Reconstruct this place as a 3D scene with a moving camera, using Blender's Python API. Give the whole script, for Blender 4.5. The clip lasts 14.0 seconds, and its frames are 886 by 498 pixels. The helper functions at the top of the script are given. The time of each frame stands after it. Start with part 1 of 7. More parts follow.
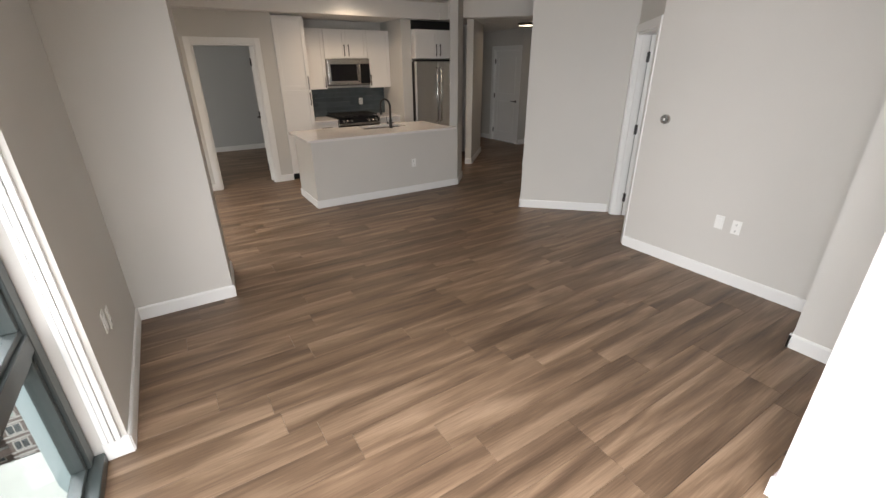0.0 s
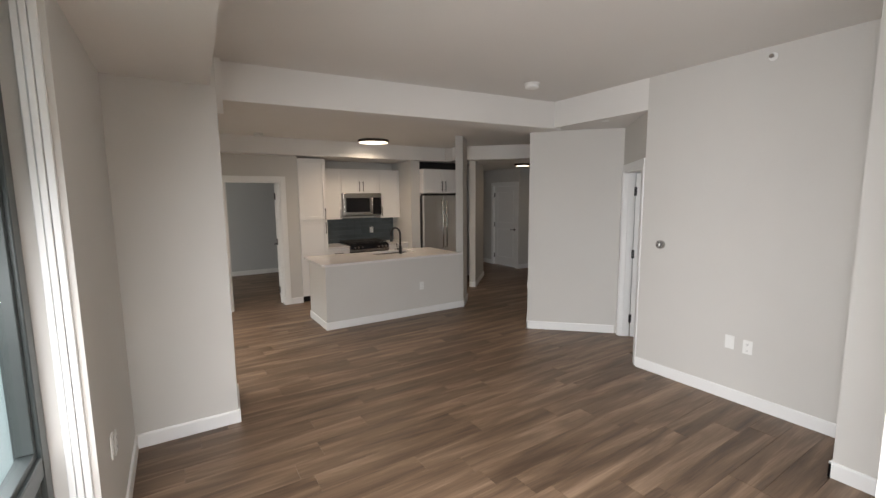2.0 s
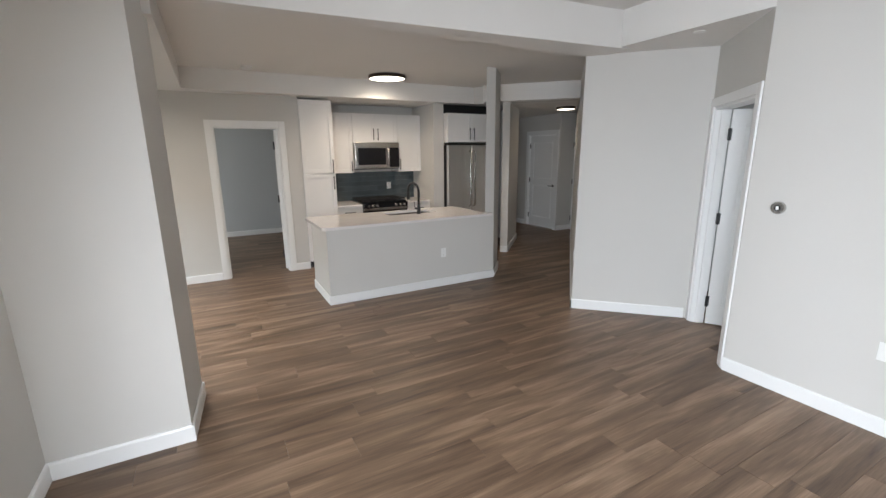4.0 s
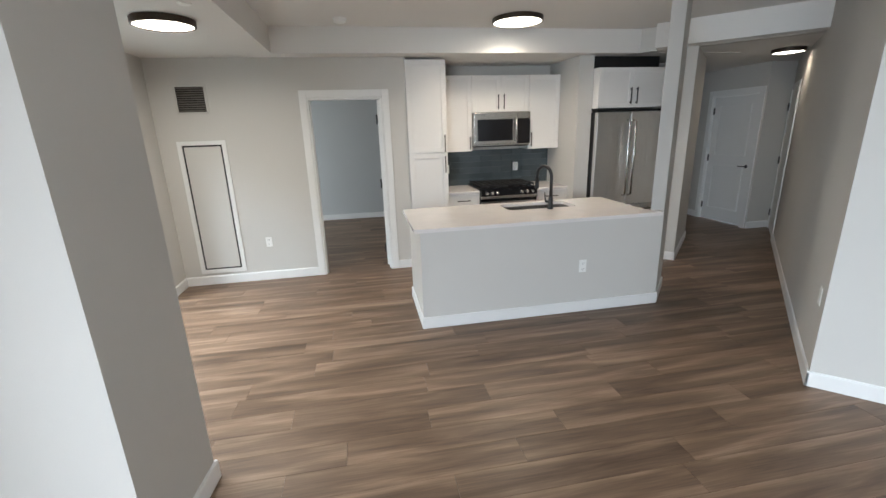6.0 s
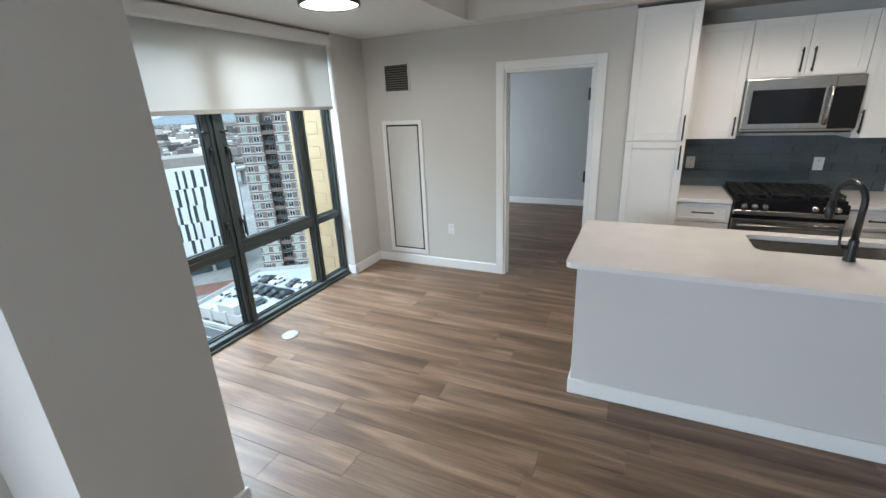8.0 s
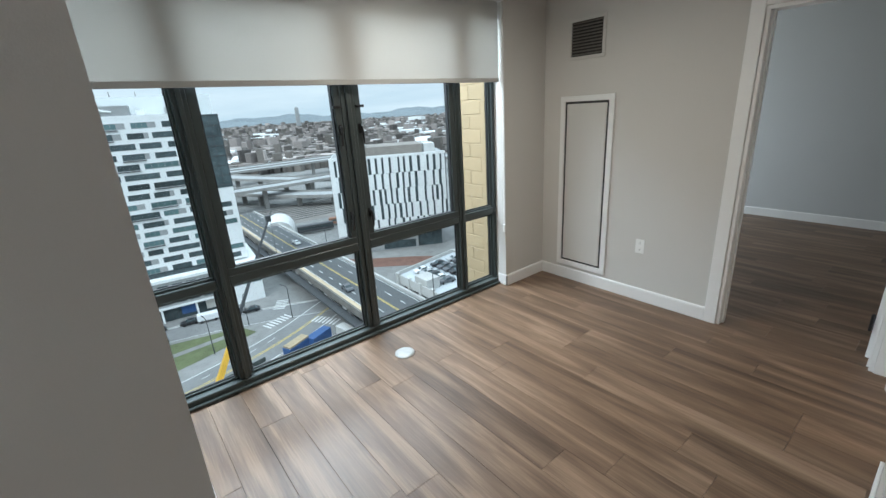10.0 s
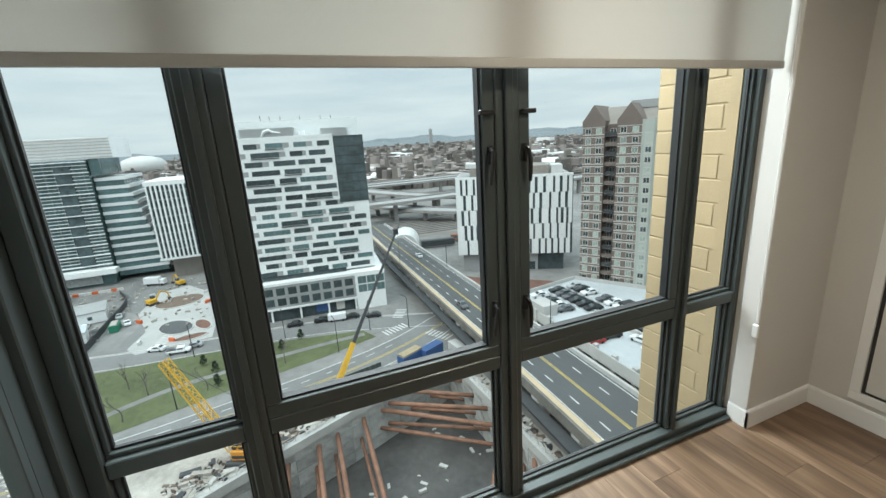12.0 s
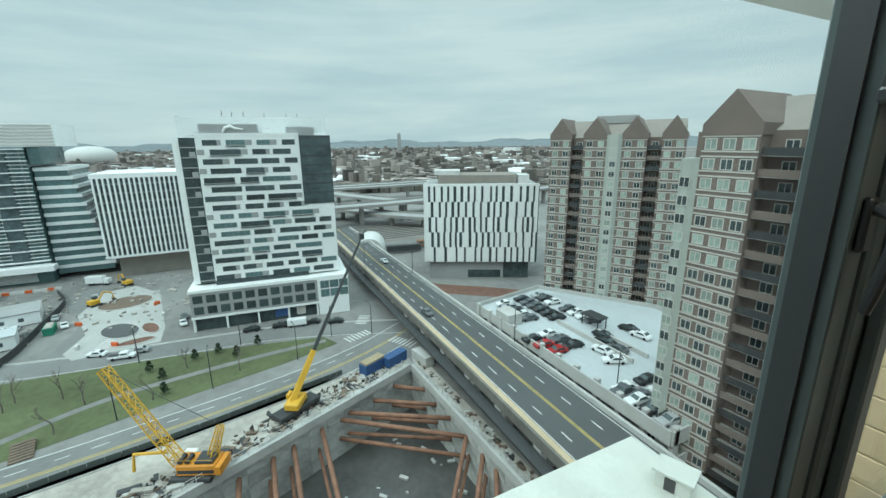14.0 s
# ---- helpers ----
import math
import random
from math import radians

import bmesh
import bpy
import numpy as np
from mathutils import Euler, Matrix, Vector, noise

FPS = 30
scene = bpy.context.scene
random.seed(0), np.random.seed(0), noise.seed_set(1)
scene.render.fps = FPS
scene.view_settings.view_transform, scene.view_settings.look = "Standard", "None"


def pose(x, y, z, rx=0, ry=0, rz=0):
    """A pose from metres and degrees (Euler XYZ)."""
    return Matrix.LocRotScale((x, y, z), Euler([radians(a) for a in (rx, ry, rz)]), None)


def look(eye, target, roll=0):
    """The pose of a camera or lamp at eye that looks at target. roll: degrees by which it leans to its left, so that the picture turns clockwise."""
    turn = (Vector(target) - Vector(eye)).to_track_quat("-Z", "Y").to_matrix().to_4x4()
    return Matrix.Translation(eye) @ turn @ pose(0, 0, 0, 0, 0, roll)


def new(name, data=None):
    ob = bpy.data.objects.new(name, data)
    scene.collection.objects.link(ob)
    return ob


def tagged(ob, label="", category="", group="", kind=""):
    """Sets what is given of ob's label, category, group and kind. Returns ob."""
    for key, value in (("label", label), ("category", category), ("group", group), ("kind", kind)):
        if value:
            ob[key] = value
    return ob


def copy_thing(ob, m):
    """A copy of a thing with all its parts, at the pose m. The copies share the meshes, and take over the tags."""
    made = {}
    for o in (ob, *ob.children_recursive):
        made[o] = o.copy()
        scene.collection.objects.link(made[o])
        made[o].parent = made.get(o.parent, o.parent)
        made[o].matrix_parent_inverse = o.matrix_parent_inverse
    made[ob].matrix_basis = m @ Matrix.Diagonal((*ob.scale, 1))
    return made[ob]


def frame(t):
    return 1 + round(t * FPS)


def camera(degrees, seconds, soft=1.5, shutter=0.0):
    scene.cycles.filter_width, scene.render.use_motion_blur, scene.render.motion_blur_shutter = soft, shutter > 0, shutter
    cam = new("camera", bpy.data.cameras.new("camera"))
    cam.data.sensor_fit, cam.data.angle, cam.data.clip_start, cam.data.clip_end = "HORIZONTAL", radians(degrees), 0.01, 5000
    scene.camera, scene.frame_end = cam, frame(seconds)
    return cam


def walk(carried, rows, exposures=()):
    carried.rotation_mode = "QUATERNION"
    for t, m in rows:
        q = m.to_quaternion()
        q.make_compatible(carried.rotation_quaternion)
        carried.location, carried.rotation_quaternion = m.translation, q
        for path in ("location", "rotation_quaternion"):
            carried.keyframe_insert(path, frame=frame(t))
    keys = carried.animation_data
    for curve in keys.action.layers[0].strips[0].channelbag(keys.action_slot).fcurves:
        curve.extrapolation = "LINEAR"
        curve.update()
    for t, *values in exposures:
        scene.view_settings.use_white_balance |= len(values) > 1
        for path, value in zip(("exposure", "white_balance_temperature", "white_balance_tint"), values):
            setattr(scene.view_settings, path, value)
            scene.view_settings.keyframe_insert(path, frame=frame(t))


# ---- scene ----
cam = camera(92.9, 14.0)
PATH = [
    (0, (-0.207, -0.063, 1.752), (0.773, 1.484, 0.949), -0.4),
    (0.5, (-0.33, -0.091, 1.741), (0.633, 1.492, 0.987), -1.7),
    (1, (-0.355, -0.116, 1.757), (0.533, 1.61, 1.276), -1.4),
    (1.5, (-0.364, -0.129, 1.752), (0.483, 1.659, 1.456), -1.0),
    (2, (-0.358, -0.102, 1.756), (0.709, 1.573, 1.514), -0.5),
    (4.5, (0.414, 1.108, 1.656), (1.249, 2.859, 1.171), -1.2),
    (5, (0.549, 1.463, 1.653), (1.26, 3.262, 1.148), -1.9),
    (5.5, (0.657, 1.789, 1.665), (1.216, 3.636, 1.138), -1.9),
    (6, (0.861, 2.036, 1.656), (1.202, 3.93, 1.112), -1.9),
    (6.5, (1.061, 2.254, 1.665), (1.142, 4.172, 1.104), -1.5),
    (7, (1.197, 2.529, 1.685), (1.026, 4.438, 1.114), -1.8),
    (7.5, (1.368, 2.778, 1.685), (0.855, 4.617, 1.09), -2.1),
    (8, (1.537, 3.003, 1.752), (0.728, 4.716, 1.109), -2.5),
    (10.5, (0.972, 4.144, 1.564), (-0.621, 5.187, 0.951), -3.6),
    (11, (0.622, 4.326, 1.553), (-1.052, 5.246, 0.96), -3.7),
    (11.5, (0.272, 4.42, 1.548), (-1.468, 5.23, 0.987), -3.7),
    (12, (-0.065, 4.480, 1.571), (-1.862, 5.191, 1.056), -3.5),
    (12.5, (-0.398, 4.566, 1.593), (-2.238, 5.192, 1.121), -3.2),
    (13, (-0.722, 4.576, 1.584), (-2.559, 5.215, 1.117), -2.4),
    (13.5, (-1.003, 4.552, 1.603), (-2.810, 5.264, 1.127), -1.7),
    (14, (-1.163, 4.543, 1.598), (-2.897, 5.408, 1.103), -0.6),
]
EXPOSURES = [(0, 0.12, 6750, 13), (2, 0.04, 6700, 13), (4.5, 0.60, 5950, 9), (6.5, 0.72, 5750, 6), (8, 0.5, 5500, 5), (10.5, 0.03, 5900, 5), (12, -0.05, 6350, 4), (14, -0.27, 6050, -7)]
walk(cam, [(t, look(eye, target, roll)) for t, eye, target, roll in PATH], EXPOSURES)

# ---- world, sun, large lights ----
world = bpy.data.worlds.new("sky")
scene.world = world
world.use_nodes = True
wn, wl = world.node_tree.nodes, world.node_tree.links
wn.clear()
w_out = wn.new("ShaderNodeOutputWorld")
w_bg = wn.new("ShaderNodeBackground")
w_sky = wn.new("ShaderNodeTexSky")
w_sky.sky_type = 'NISHITA'
w_sky.sun_disc = False
w_sky.sun_elevation = radians(40)
w_sky.sun_rotation = radians(200)
w_sky.air_density, w_sky.dust_density = 1.0, 3.0
w_tc = wn.new("ShaderNodeTexCoord")
w_map = wn.new("ShaderNodeMapping")
w_map.inputs["Scale"].default_value = (1.6, 1.6, 13.0)
w_noise = wn.new("ShaderNodeTexNoise")
w_noise.inputs["Scale"].default_value = 1.7
w_noise.inputs["Detail"].default_value = 5.0
w_noise.inputs["Roughness"].default_value = 0.55
w_ramp = wn.new("ShaderNodeValToRGB")
w_ramp.color_ramp.elements[0].position = 0.32
w_ramp.color_ramp.elements[0].color = (6.3, 7.3, 7.9, 1)
w_ramp.color_ramp.elements[1].position = 0.68
w_ramp.color_ramp.elements[1].color = (8.1, 8.7, 9.0, 1)
w_mix = wn.new("ShaderNodeMix")
w_mix.data_type = 'RGBA'
w_mix.inputs["Factor"].default_value = 0.93
wl.new(w_tc.outputs["Generated"], w_map.inputs["Vector"])
wl.new(w_map.outputs["Vector"], w_noise.inputs["Vector"])
wl.new(w_noise.outputs["Fac"], w_ramp.inputs["Fac"])
wl.new(w_sky.outputs["Color"], w_mix.inputs["A"])
wl.new(w_ramp.outputs["Color"], w_mix.inputs["B"])
wl.new(w_mix.outputs["Result"], w_bg.inputs["Color"])
w_sep, w_up = wn.new("ShaderNodeSeparateXYZ"), wn.new("ShaderNodeMapRange")
w_up.inputs["From Min"].default_value, w_up.inputs["From Max"].default_value = 0.32, 0.95
w_up.inputs["To Min"].default_value, w_up.inputs["To Max"].default_value = 0.105, 0.30
wl.new(w_tc.outputs["Generated"], w_sep.inputs["Vector"])
wl.new(w_sep.outputs["Z"], w_up.inputs["Value"])
wl.new(w_up.outputs["Result"], w_bg.inputs["Strength"])
wl.new(w_bg.outputs["Background"], w_out.inputs["Surface"])

sun = new("sun", bpy.data.lights.new("sun", 'SUN'))
sun.data.energy, sun.data.angle, sun.data.color = 1.5, radians(30), (1.0, 0.97, 0.93)
sun.matrix_world = look((30, -60, 80), (0, 0, 0))


def area_lamp(name, eye, target, w, h, watts, colour, spread=180):
    ob = new(name, bpy.data.lights.new(name, 'AREA'))
    ob.data.shape, ob.data.size, ob.data.size_y = 'RECTANGLE', w, h
    ob.data.energy, ob.data.color, ob.data.spread = watts, colour, radians(spread)
    ob.matrix_world = look(eye, target)
    return ob


# sky light through the living room window and down into the dining window
area_lamp("sky_light_living", (-0.80, -0.25, 1.60), (0.31, 0.0, 0.635), 2.5, 1.3, 196, (0.94, 0.97, 1.0), 165)
area_lamp("sky_light_bedroom", (-1.56, 9.2, 1.4), (1.0, 9.2, 1.0), 2.3, 1.9, 14, (1.0, 0.96, 0.88))
area_lamp("sky_light_dining", (-3.0, 5.25, 3.9), (0.3, 5.25, 0.3), 3.2, 2.6, 520, (0.92, 0.97, 1.0))

# ---- materials ----


def nodes_of(name):
    m = bpy.data.materials.new(name)
    m.use_nodes = True
    n, l = m.node_tree.nodes, m.node_tree.links
    return m, n, l, n["Principled BSDF"]


def surface(name, colour, rough=0.6, metal=0.0, vary=0.06, scale=3.0, grain=60.0, bump=0.05, spec=0.5, island=0.0, rand=0.0, stretch=(1, 1, 1)):
    """A surface with broad and fine variation, and optional variation piece by piece."""
    m, n, l, p = nodes_of(name)
    tc = n.new("ShaderNodeTexCoord")
    mp = n.new("ShaderNodeMapping")
    mp.inputs["Scale"].default_value = stretch
    l.new(tc.outputs["Object"], mp.inputs["Vector"])
    big, fine = n.new("ShaderNodeTexNoise"), n.new("ShaderNodeTexNoise")
    big.inputs["Scale"].default_value, fine.inputs["Scale"].default_value = scale, grain
    big.inputs["Detail"].default_value, fine.inputs["Detail"].default_value = 4, 3
    l.new(mp.outputs["Vector"], big.inputs["Vector"])
    l.new(mp.outputs["Vector"], fine.inputs["Vector"])
    add = n.new("ShaderNodeMath")
    add.operation = 'ADD'
    half = n.new("ShaderNodeMath")
    half.operation = 'MULTIPLY'
    half.inputs[1].default_value = 0.5
    l.new(fine.outputs["Fac"], half.inputs[0])
    l.new(big.outputs["Fac"], add.inputs[0])
    l.new(half.outputs[0], add.inputs[1])
    rng = n.new("ShaderNodeMapRange")
    rng.inputs["From Min"].default_value, rng.inputs["From Max"].default_value = 0.45, 1.05
    rng.inputs["To Min"].default_value, rng.inputs["To Max"].default_value = 1 - vary, 1 + vary
    l.new(add.outputs[0], rng.inputs["Value"])
    last = rng.outputs["Result"]
    if island or rand:
        src = n.new("ShaderNodeNewGeometry").outputs["Random Per Island"] if island else n.new("ShaderNodeObjectInfo").outputs["Random"]
        r2 = n.new("ShaderNodeMapRange")
        amount = island or rand
        r2.inputs["To Min"].default_value, r2.inputs["To Max"].default_value = 1 - amount, 1 + amount
        l.new(src, r2.inputs["Value"])
        mul = n.new("ShaderNodeMath")
        mul.operation = 'MULTIPLY'
        l.new(last, mul.inputs[0])
        l.new(r2.outputs["Result"], mul.inputs[1])
        last = mul.outputs[0]
    sc = n.new("ShaderNodeVectorMath")
    sc.operation = 'SCALE'
    sc.inputs[0].default_value = colour[:3]
    l.new(last, sc.inputs["Scale"])
    l.new(sc.outputs["Vector"], p.inputs["Base Color"])
    p.inputs["Roughness"].default_value = rough
    p.inputs["Metallic"].default_value = metal
    p.inputs["Specular IOR Level"].default_value = spec
    if bump:
        b = n.new("ShaderNodeBump")
        b.inputs["Strength"].default_value = bump
        b.inputs["Distance"].default_value = 0.01
        l.new(fine.outputs["Fac"], b.inputs["Height"])
        l.new(b.outputs["Normal"], p.inputs["Normal"])
    return m


def glowing(name, colour, strength):
    m, n, l, p = nodes_of(name)
    p.inputs["Base Color"].default_value = (0.9, 0.9, 0.88, 1)
    p.inputs["Emission Color"].default_value = (*colour, 1)
    p.inputs["Emission Strength"].default_value = strength
    return m


def clear_glass(name, tint=(0.975, 0.993, 0.988), rough=0.0):
    m = bpy.data.materials.new(name)
    m.use_nodes = True
    n, l = m.node_tree.nodes, m.node_tree.links
    n.clear()
    out, mix = n.new("ShaderNodeOutputMaterial"), n.new("ShaderNodeMixShader")
    tr, gl, fr = n.new("ShaderNodeBsdfTransparent"), n.new("ShaderNodeBsdfGlossy"), n.new("ShaderNodeLayerWeight")
    fr.inputs["Blend"].default_value = 0.5
    pw_, ma = n.new("ShaderNodeMath"), n.new("ShaderNodeMath")
    pw_.operation, ma.operation = 'POWER', 'MULTIPLY_ADD'
    pw_.inputs[1].default_value = 5.0
    ma.inputs[1].default_value, ma.inputs[2].default_value = 0.40, 0.004
    l.new(fr.outputs["Facing"], pw_.inputs[0])
    l.new(pw_.outputs[0], ma.inputs[0])
    tr.inputs["Color"].default_value = (*tint, 1)
    gl.inputs["Roughness"].default_value = rough
    l.new(ma.outputs[0], mix.inputs[0])
    l.new(tr.outputs[0], mix.inputs[1])
    l.new(gl.outputs[0], mix.inputs[2])
    l.new(mix.outputs[0], out.inputs[0])
    return m


def wood_floor(name):
    """Grey-brown vinyl plank: cathedral grain stretched along the plank, each plank of its own tone."""
    m, n, l, p = nodes_of(name)
    tc, info = n.new("ShaderNodeTexCoord"), n.new("ShaderNodeObjectInfo")
    geo = n.new("ShaderNodeNewGeometry")
    rnd = n.new("ShaderNodeMath")
    rnd.operation = 'ADD'
    l.new(info.outputs["Random"], rnd.inputs[0])
    l.new(geo.outputs["Random Per Island"], rnd.inputs[1])
    comb = n.new("ShaderNodeVectorMath")
    comb.operation = 'SCALE'
    comb.inputs[0].default_value = (37.0, 91.0, 13.0)
    l.new(rnd.outputs[0], comb.inputs["Scale"])
    add = n.new("ShaderNodeVectorMath")
    l.new(geo.outputs["Position"], add.inputs[0])
    l.new(comb.outputs["Vector"], add.inputs[1])
    m1, m2 = n.new("ShaderNodeMapping"), n.new("ShaderNodeMapping")
    m1.inputs["Scale"].default_value = (0.9, 9.0, 1)
    m2.inputs["Scale"].default_value = (5.0, 130.0, 1)
    l.new(add.outputs["Vector"], m1.inputs["Vector"])
    l.new(add.outputs["Vector"], m2.inputs["Vector"])
    big, fine = n.new("ShaderNodeTexNoise"), n.new("ShaderNodeTexNoise")
    big.inputs["Scale"].default_value, big.inputs["Detail"].default_value, big.inputs["Distortion"].default_value = 1.0, 5, 0.6
    fine.inputs["Scale"].default_value, fine.inputs["Detail"].default_value = 1.0, 3
    l.new(m1.outputs["Vector"], big.inputs["Vector"])
    l.new(m2.outputs["Vector"], fine.inputs["Vector"])
    mixf = n.new("ShaderNodeMix")
    mixf.inputs["Factor"].default_value = 0.22
    l.new(big.outputs["Fac"], mixf.inputs["A"])
    l.new(fine.outputs["Fac"], mixf.inputs["B"])
    ramp = n.new("ShaderNodeValToRGB")
    e = ramp.color_ramp.elements
    e[0].position, e[0].color = 0.33, (0.077, 0.048, 0.030, 1)
    e[1].position, e[1].color = 0.69, (0.315, 0.216, 0.144, 1)
    mid = e.new(0.50)
    mid.color = (0.160, 0.102, 0.064, 1)
    l.new(mixf.outputs["Result"], ramp.inputs["Fac"])
    tone = n.new("ShaderNodeMapRange")
    tone.inputs["To Min"].default_value, tone.inputs["To Max"].default_value = 0.91, 1.09
    frac = n.new("ShaderNodeMath")
    frac.operation = 'FRACT'
    l.new(rnd.outputs[0], frac.inputs[0])
    l.new(frac.outputs[0], tone.inputs["Value"])
    sc = n.new("ShaderNodeVectorMath")
    sc.operation = 'SCALE'
    l.new(ramp.outputs["Color"], sc.inputs[0])
    l.new(tone.outputs["Result"], sc.inputs["Scale"])
    l.new(sc.outputs["Vector"], p.inputs["Base Color"])
    p.inputs["Roughness"].default_value = 0.42
    p.inputs["Specular IOR Level"].default_value = 0.42
    b = n.new("ShaderNodeBump")
    b.inputs["Strength"].default_value, b.inputs["Distance"].default_value = 0.12, 0.004
    l.new(fine.outputs["Fac"], b.inputs["Height"])
    l.new(b.outputs["Normal"], p.inputs["Normal"])
    return m


PAINT = surface("wall_paint", (0.60, 0.585, 0.555), 0.75, vary=0.025, scale=1.2, grain=220, bump=0.06, spec=0.3)
CEIL = surface("ceiling_paint", (0.74, 0.725, 0.70), 0.85, vary=0.02, scale=1.0, grain=200, bump=0.05, spec=0.2)
WHITE = surface("white_trim", (0.80, 0.80, 0.79), 0.4, vary=0.02, scale=2, grain=90, bump=0.02)
CAB = surface("cabinet_white", (0.80, 0.785, 0.765), 0.42, vary=0.02, scale=2, grain=80, bump=0.02)
QUARTZ = surface("quartz", (0.74, 0.71, 0.69), 0.09, vary=0.05, scale=7, grain=240, bump=0.0, spec=0.5)
BLACK = surface("matte_black", (0.012, 0.012, 0.013), 0.38, vary=0.1, bump=0.02)
STEEL = surface("brushed_steel", (0.50, 0.485, 0.47), 0.27, 1.0, vary=0.06, scale=2, grain=60, bump=0.03, stretch=(12, 12, 0.4))
DARKGLASS = surface("black_glass", (0.010, 0.010, 0.012), 0.12, vary=0.05, bump=0.0, spec=0.3)
IRON = surface("cast_iron", (0.016, 0.016, 0.017), 0.6, vary=0.15, grain=300, bump=0.15)
ALU = surface("grey_green_aluminium", (0.060, 0.072, 0.072), 0.34, 0.2, vary=0.06, scale=4, grain=150, bump=0.02)
GASKET = surface("black_gasket", (0.015, 0.016, 0.017), 0.6, vary=0.1, bump=0.02)
PLATE = surface("white_plastic", (0.82, 0.82, 0.80), 0.35, vary=0.01, bump=0.0)
TILE = surface("grey_glass_tile", (0.085, 0.105, 0.115), 0.12, vary=0.12, scale=9, grain=40, bump=0.02, rand=0.16)
GROUT = surface("grout", (0.24, 0.265, 0.27), 0.85, vary=0.06, grain=300, bump=0.1)
FLOORM = wood_floor("vinyl_plank")
JOINT = surface("plank_joint", (0.07, 0.05, 0.036), 0.8, vary=0.1)
BEDPAINT = surface("bedroom_paint", (0.52, 0.53, 0.53), 0.75, vary=0.025, scale=1.2, grain=220, bump=0.06, spec=0.3)
GLASS = clear_glass("window_glass")
LAMPGLOW = glowing("lamp_diffuser", (1.0, 0.87, 0.70), 4.5)
HEM = surface("hem_grey", (0.42, 0.41, 0.39), 0.5, vary=0.03, bump=0.01)
BRONZE = surface("dark_bronze", (0.05, 0.036, 0.026), 0.4, 0.6, vary=0.1, bump=0.02)
SLOT = surface("dark_slot", (0.03, 0.03, 0.03), 0.7, vary=0.05, bump=0)

# ---- helpers of the build ----


def box_bm(x0, y0, z0, x1, y1, z1, bevel=0.0, seg=1, bm=None):
    own = bm is None
    b = bmesh.new()
    bmesh.ops.create_cube(b, size=1.0)
    for v in b.verts:
        v.co = Vector((x0 + (v.co.x + 0.5) * (x1 - x0), y0 + (v.co.y + 0.5) * (y1 - y0), z0 + (v.co.z + 0.5) * (z1 - z0)))
    if bevel:
        bmesh.ops.bevel(b, geom=b.edges[:], offset=bevel, segments=seg, affect='EDGES', profile=0.5)
    if own:
        return b
    join_bm(bm, b)
    return bm


def join_bm(bm, other, m=None):
    if m is not None:
        bmesh.ops.transform(other, matrix=m, verts=other.verts[:])
    me = bpy.data.meshes.new("tmp")
    other.to_mesh(me)
    other.free()
    bm.from_mesh(me)
    bpy.data.meshes.remove(me)
    return bm


def prism_bm(pts, z0, z1):
    """An upright prism over a plan outline."""
    b = bmesh.new()
    lo = [b.verts.new((x, y, z0)) for x, y in pts]
    hi = [b.verts.new((x, y, z1)) for x, y in pts]
    k = len(pts)
    b.faces.new(lo[::-1])
    b.faces.new(hi)
    for i in range(k):
        b.faces.new((lo[i], lo[(i + 1) % k], hi[(i + 1) % k], hi[i]))
    bmesh.ops.recalc_face_normals(b, faces=b.faces[:])
    return b


def tube_bm(pts, r, n=10, bm=None):
    """A round rod along points."""
    b = bmesh.new() if bm is None else bm
    pts = [Vector(q) for q in pts]
    rings = []
    for i, q in enumerate(pts):
        d = (pts[min(i + 1, len(pts) - 1)] - pts[max(i - 1, 0)]).normalized()
        a = d.orthogonal().normalized() if i == 0 else (rings[-1][1] - d * rings[-1][1].dot(d)).normalized()
        c = d.cross(a)
        rr = r[i] if isinstance(r, (list, tuple)) else r
        rings.append(([b.verts.new(q + (a * math.cos(2 * math.pi * k / n) + c * math.sin(2 * math.pi * k / n)) * rr) for k in range(n)], a))
    for (p0, _), (p1, _) in zip(rings, rings[1:]):
        for k in range(n):
            b.faces.new((p0[k], p0[(k + 1) % n], p1[(k + 1) % n], p1[k]))
    b.faces.new(rings[0][0][::-1])
    b.faces.new(rings[-1][0])
    return b


def lathe_bm(profile, n=32):
    """A solid of turning about z from (radius, height) pairs."""
    b = bmesh.new()
    rings = [[b.verts.new((r * math.cos(2 * math.pi * k / n), r * math.sin(2 * math.pi * k / n), z)) for k in range(n)] for r, z in profile]
    for p0, p1 in zip(rings, rings[1:]):
        for k in range(n):
            b.faces.new((p0[k], p0[(k + 1) % n], p1[(k + 1) % n], p1[k]))
    b.faces.new(rings[0][::-1])
    b.faces.new(rings[-1])
    bmesh.ops.recalc_face_normals(b, faces=b.faces[:])
    return b


def mesh_of(name, bm, material, smooth=False):
    me = bpy.data.meshes.new(name)
    bm.to_mesh(me)
    bm.free()
    me.materials.append(material)
    if smooth:
        for f in me.polygons:
            f.use_smooth = True
    return me


def solid(name, bm, material, label="", category="", kind="", group="", m=None, smooth=False):
    ob = new(name, mesh_of(name, bm, material, smooth))
    if m is not None:
        ob.matrix_world = m
    return tagged(ob, label, category, group, kind)


def part(name, bm, material, parent, label="", smooth=False, m=None):
    ob = new(name, mesh_of(name, bm, material, smooth))
    ob.parent = parent
    if m is not None:
        ob.matrix_basis = m
    return tagged(ob, label)


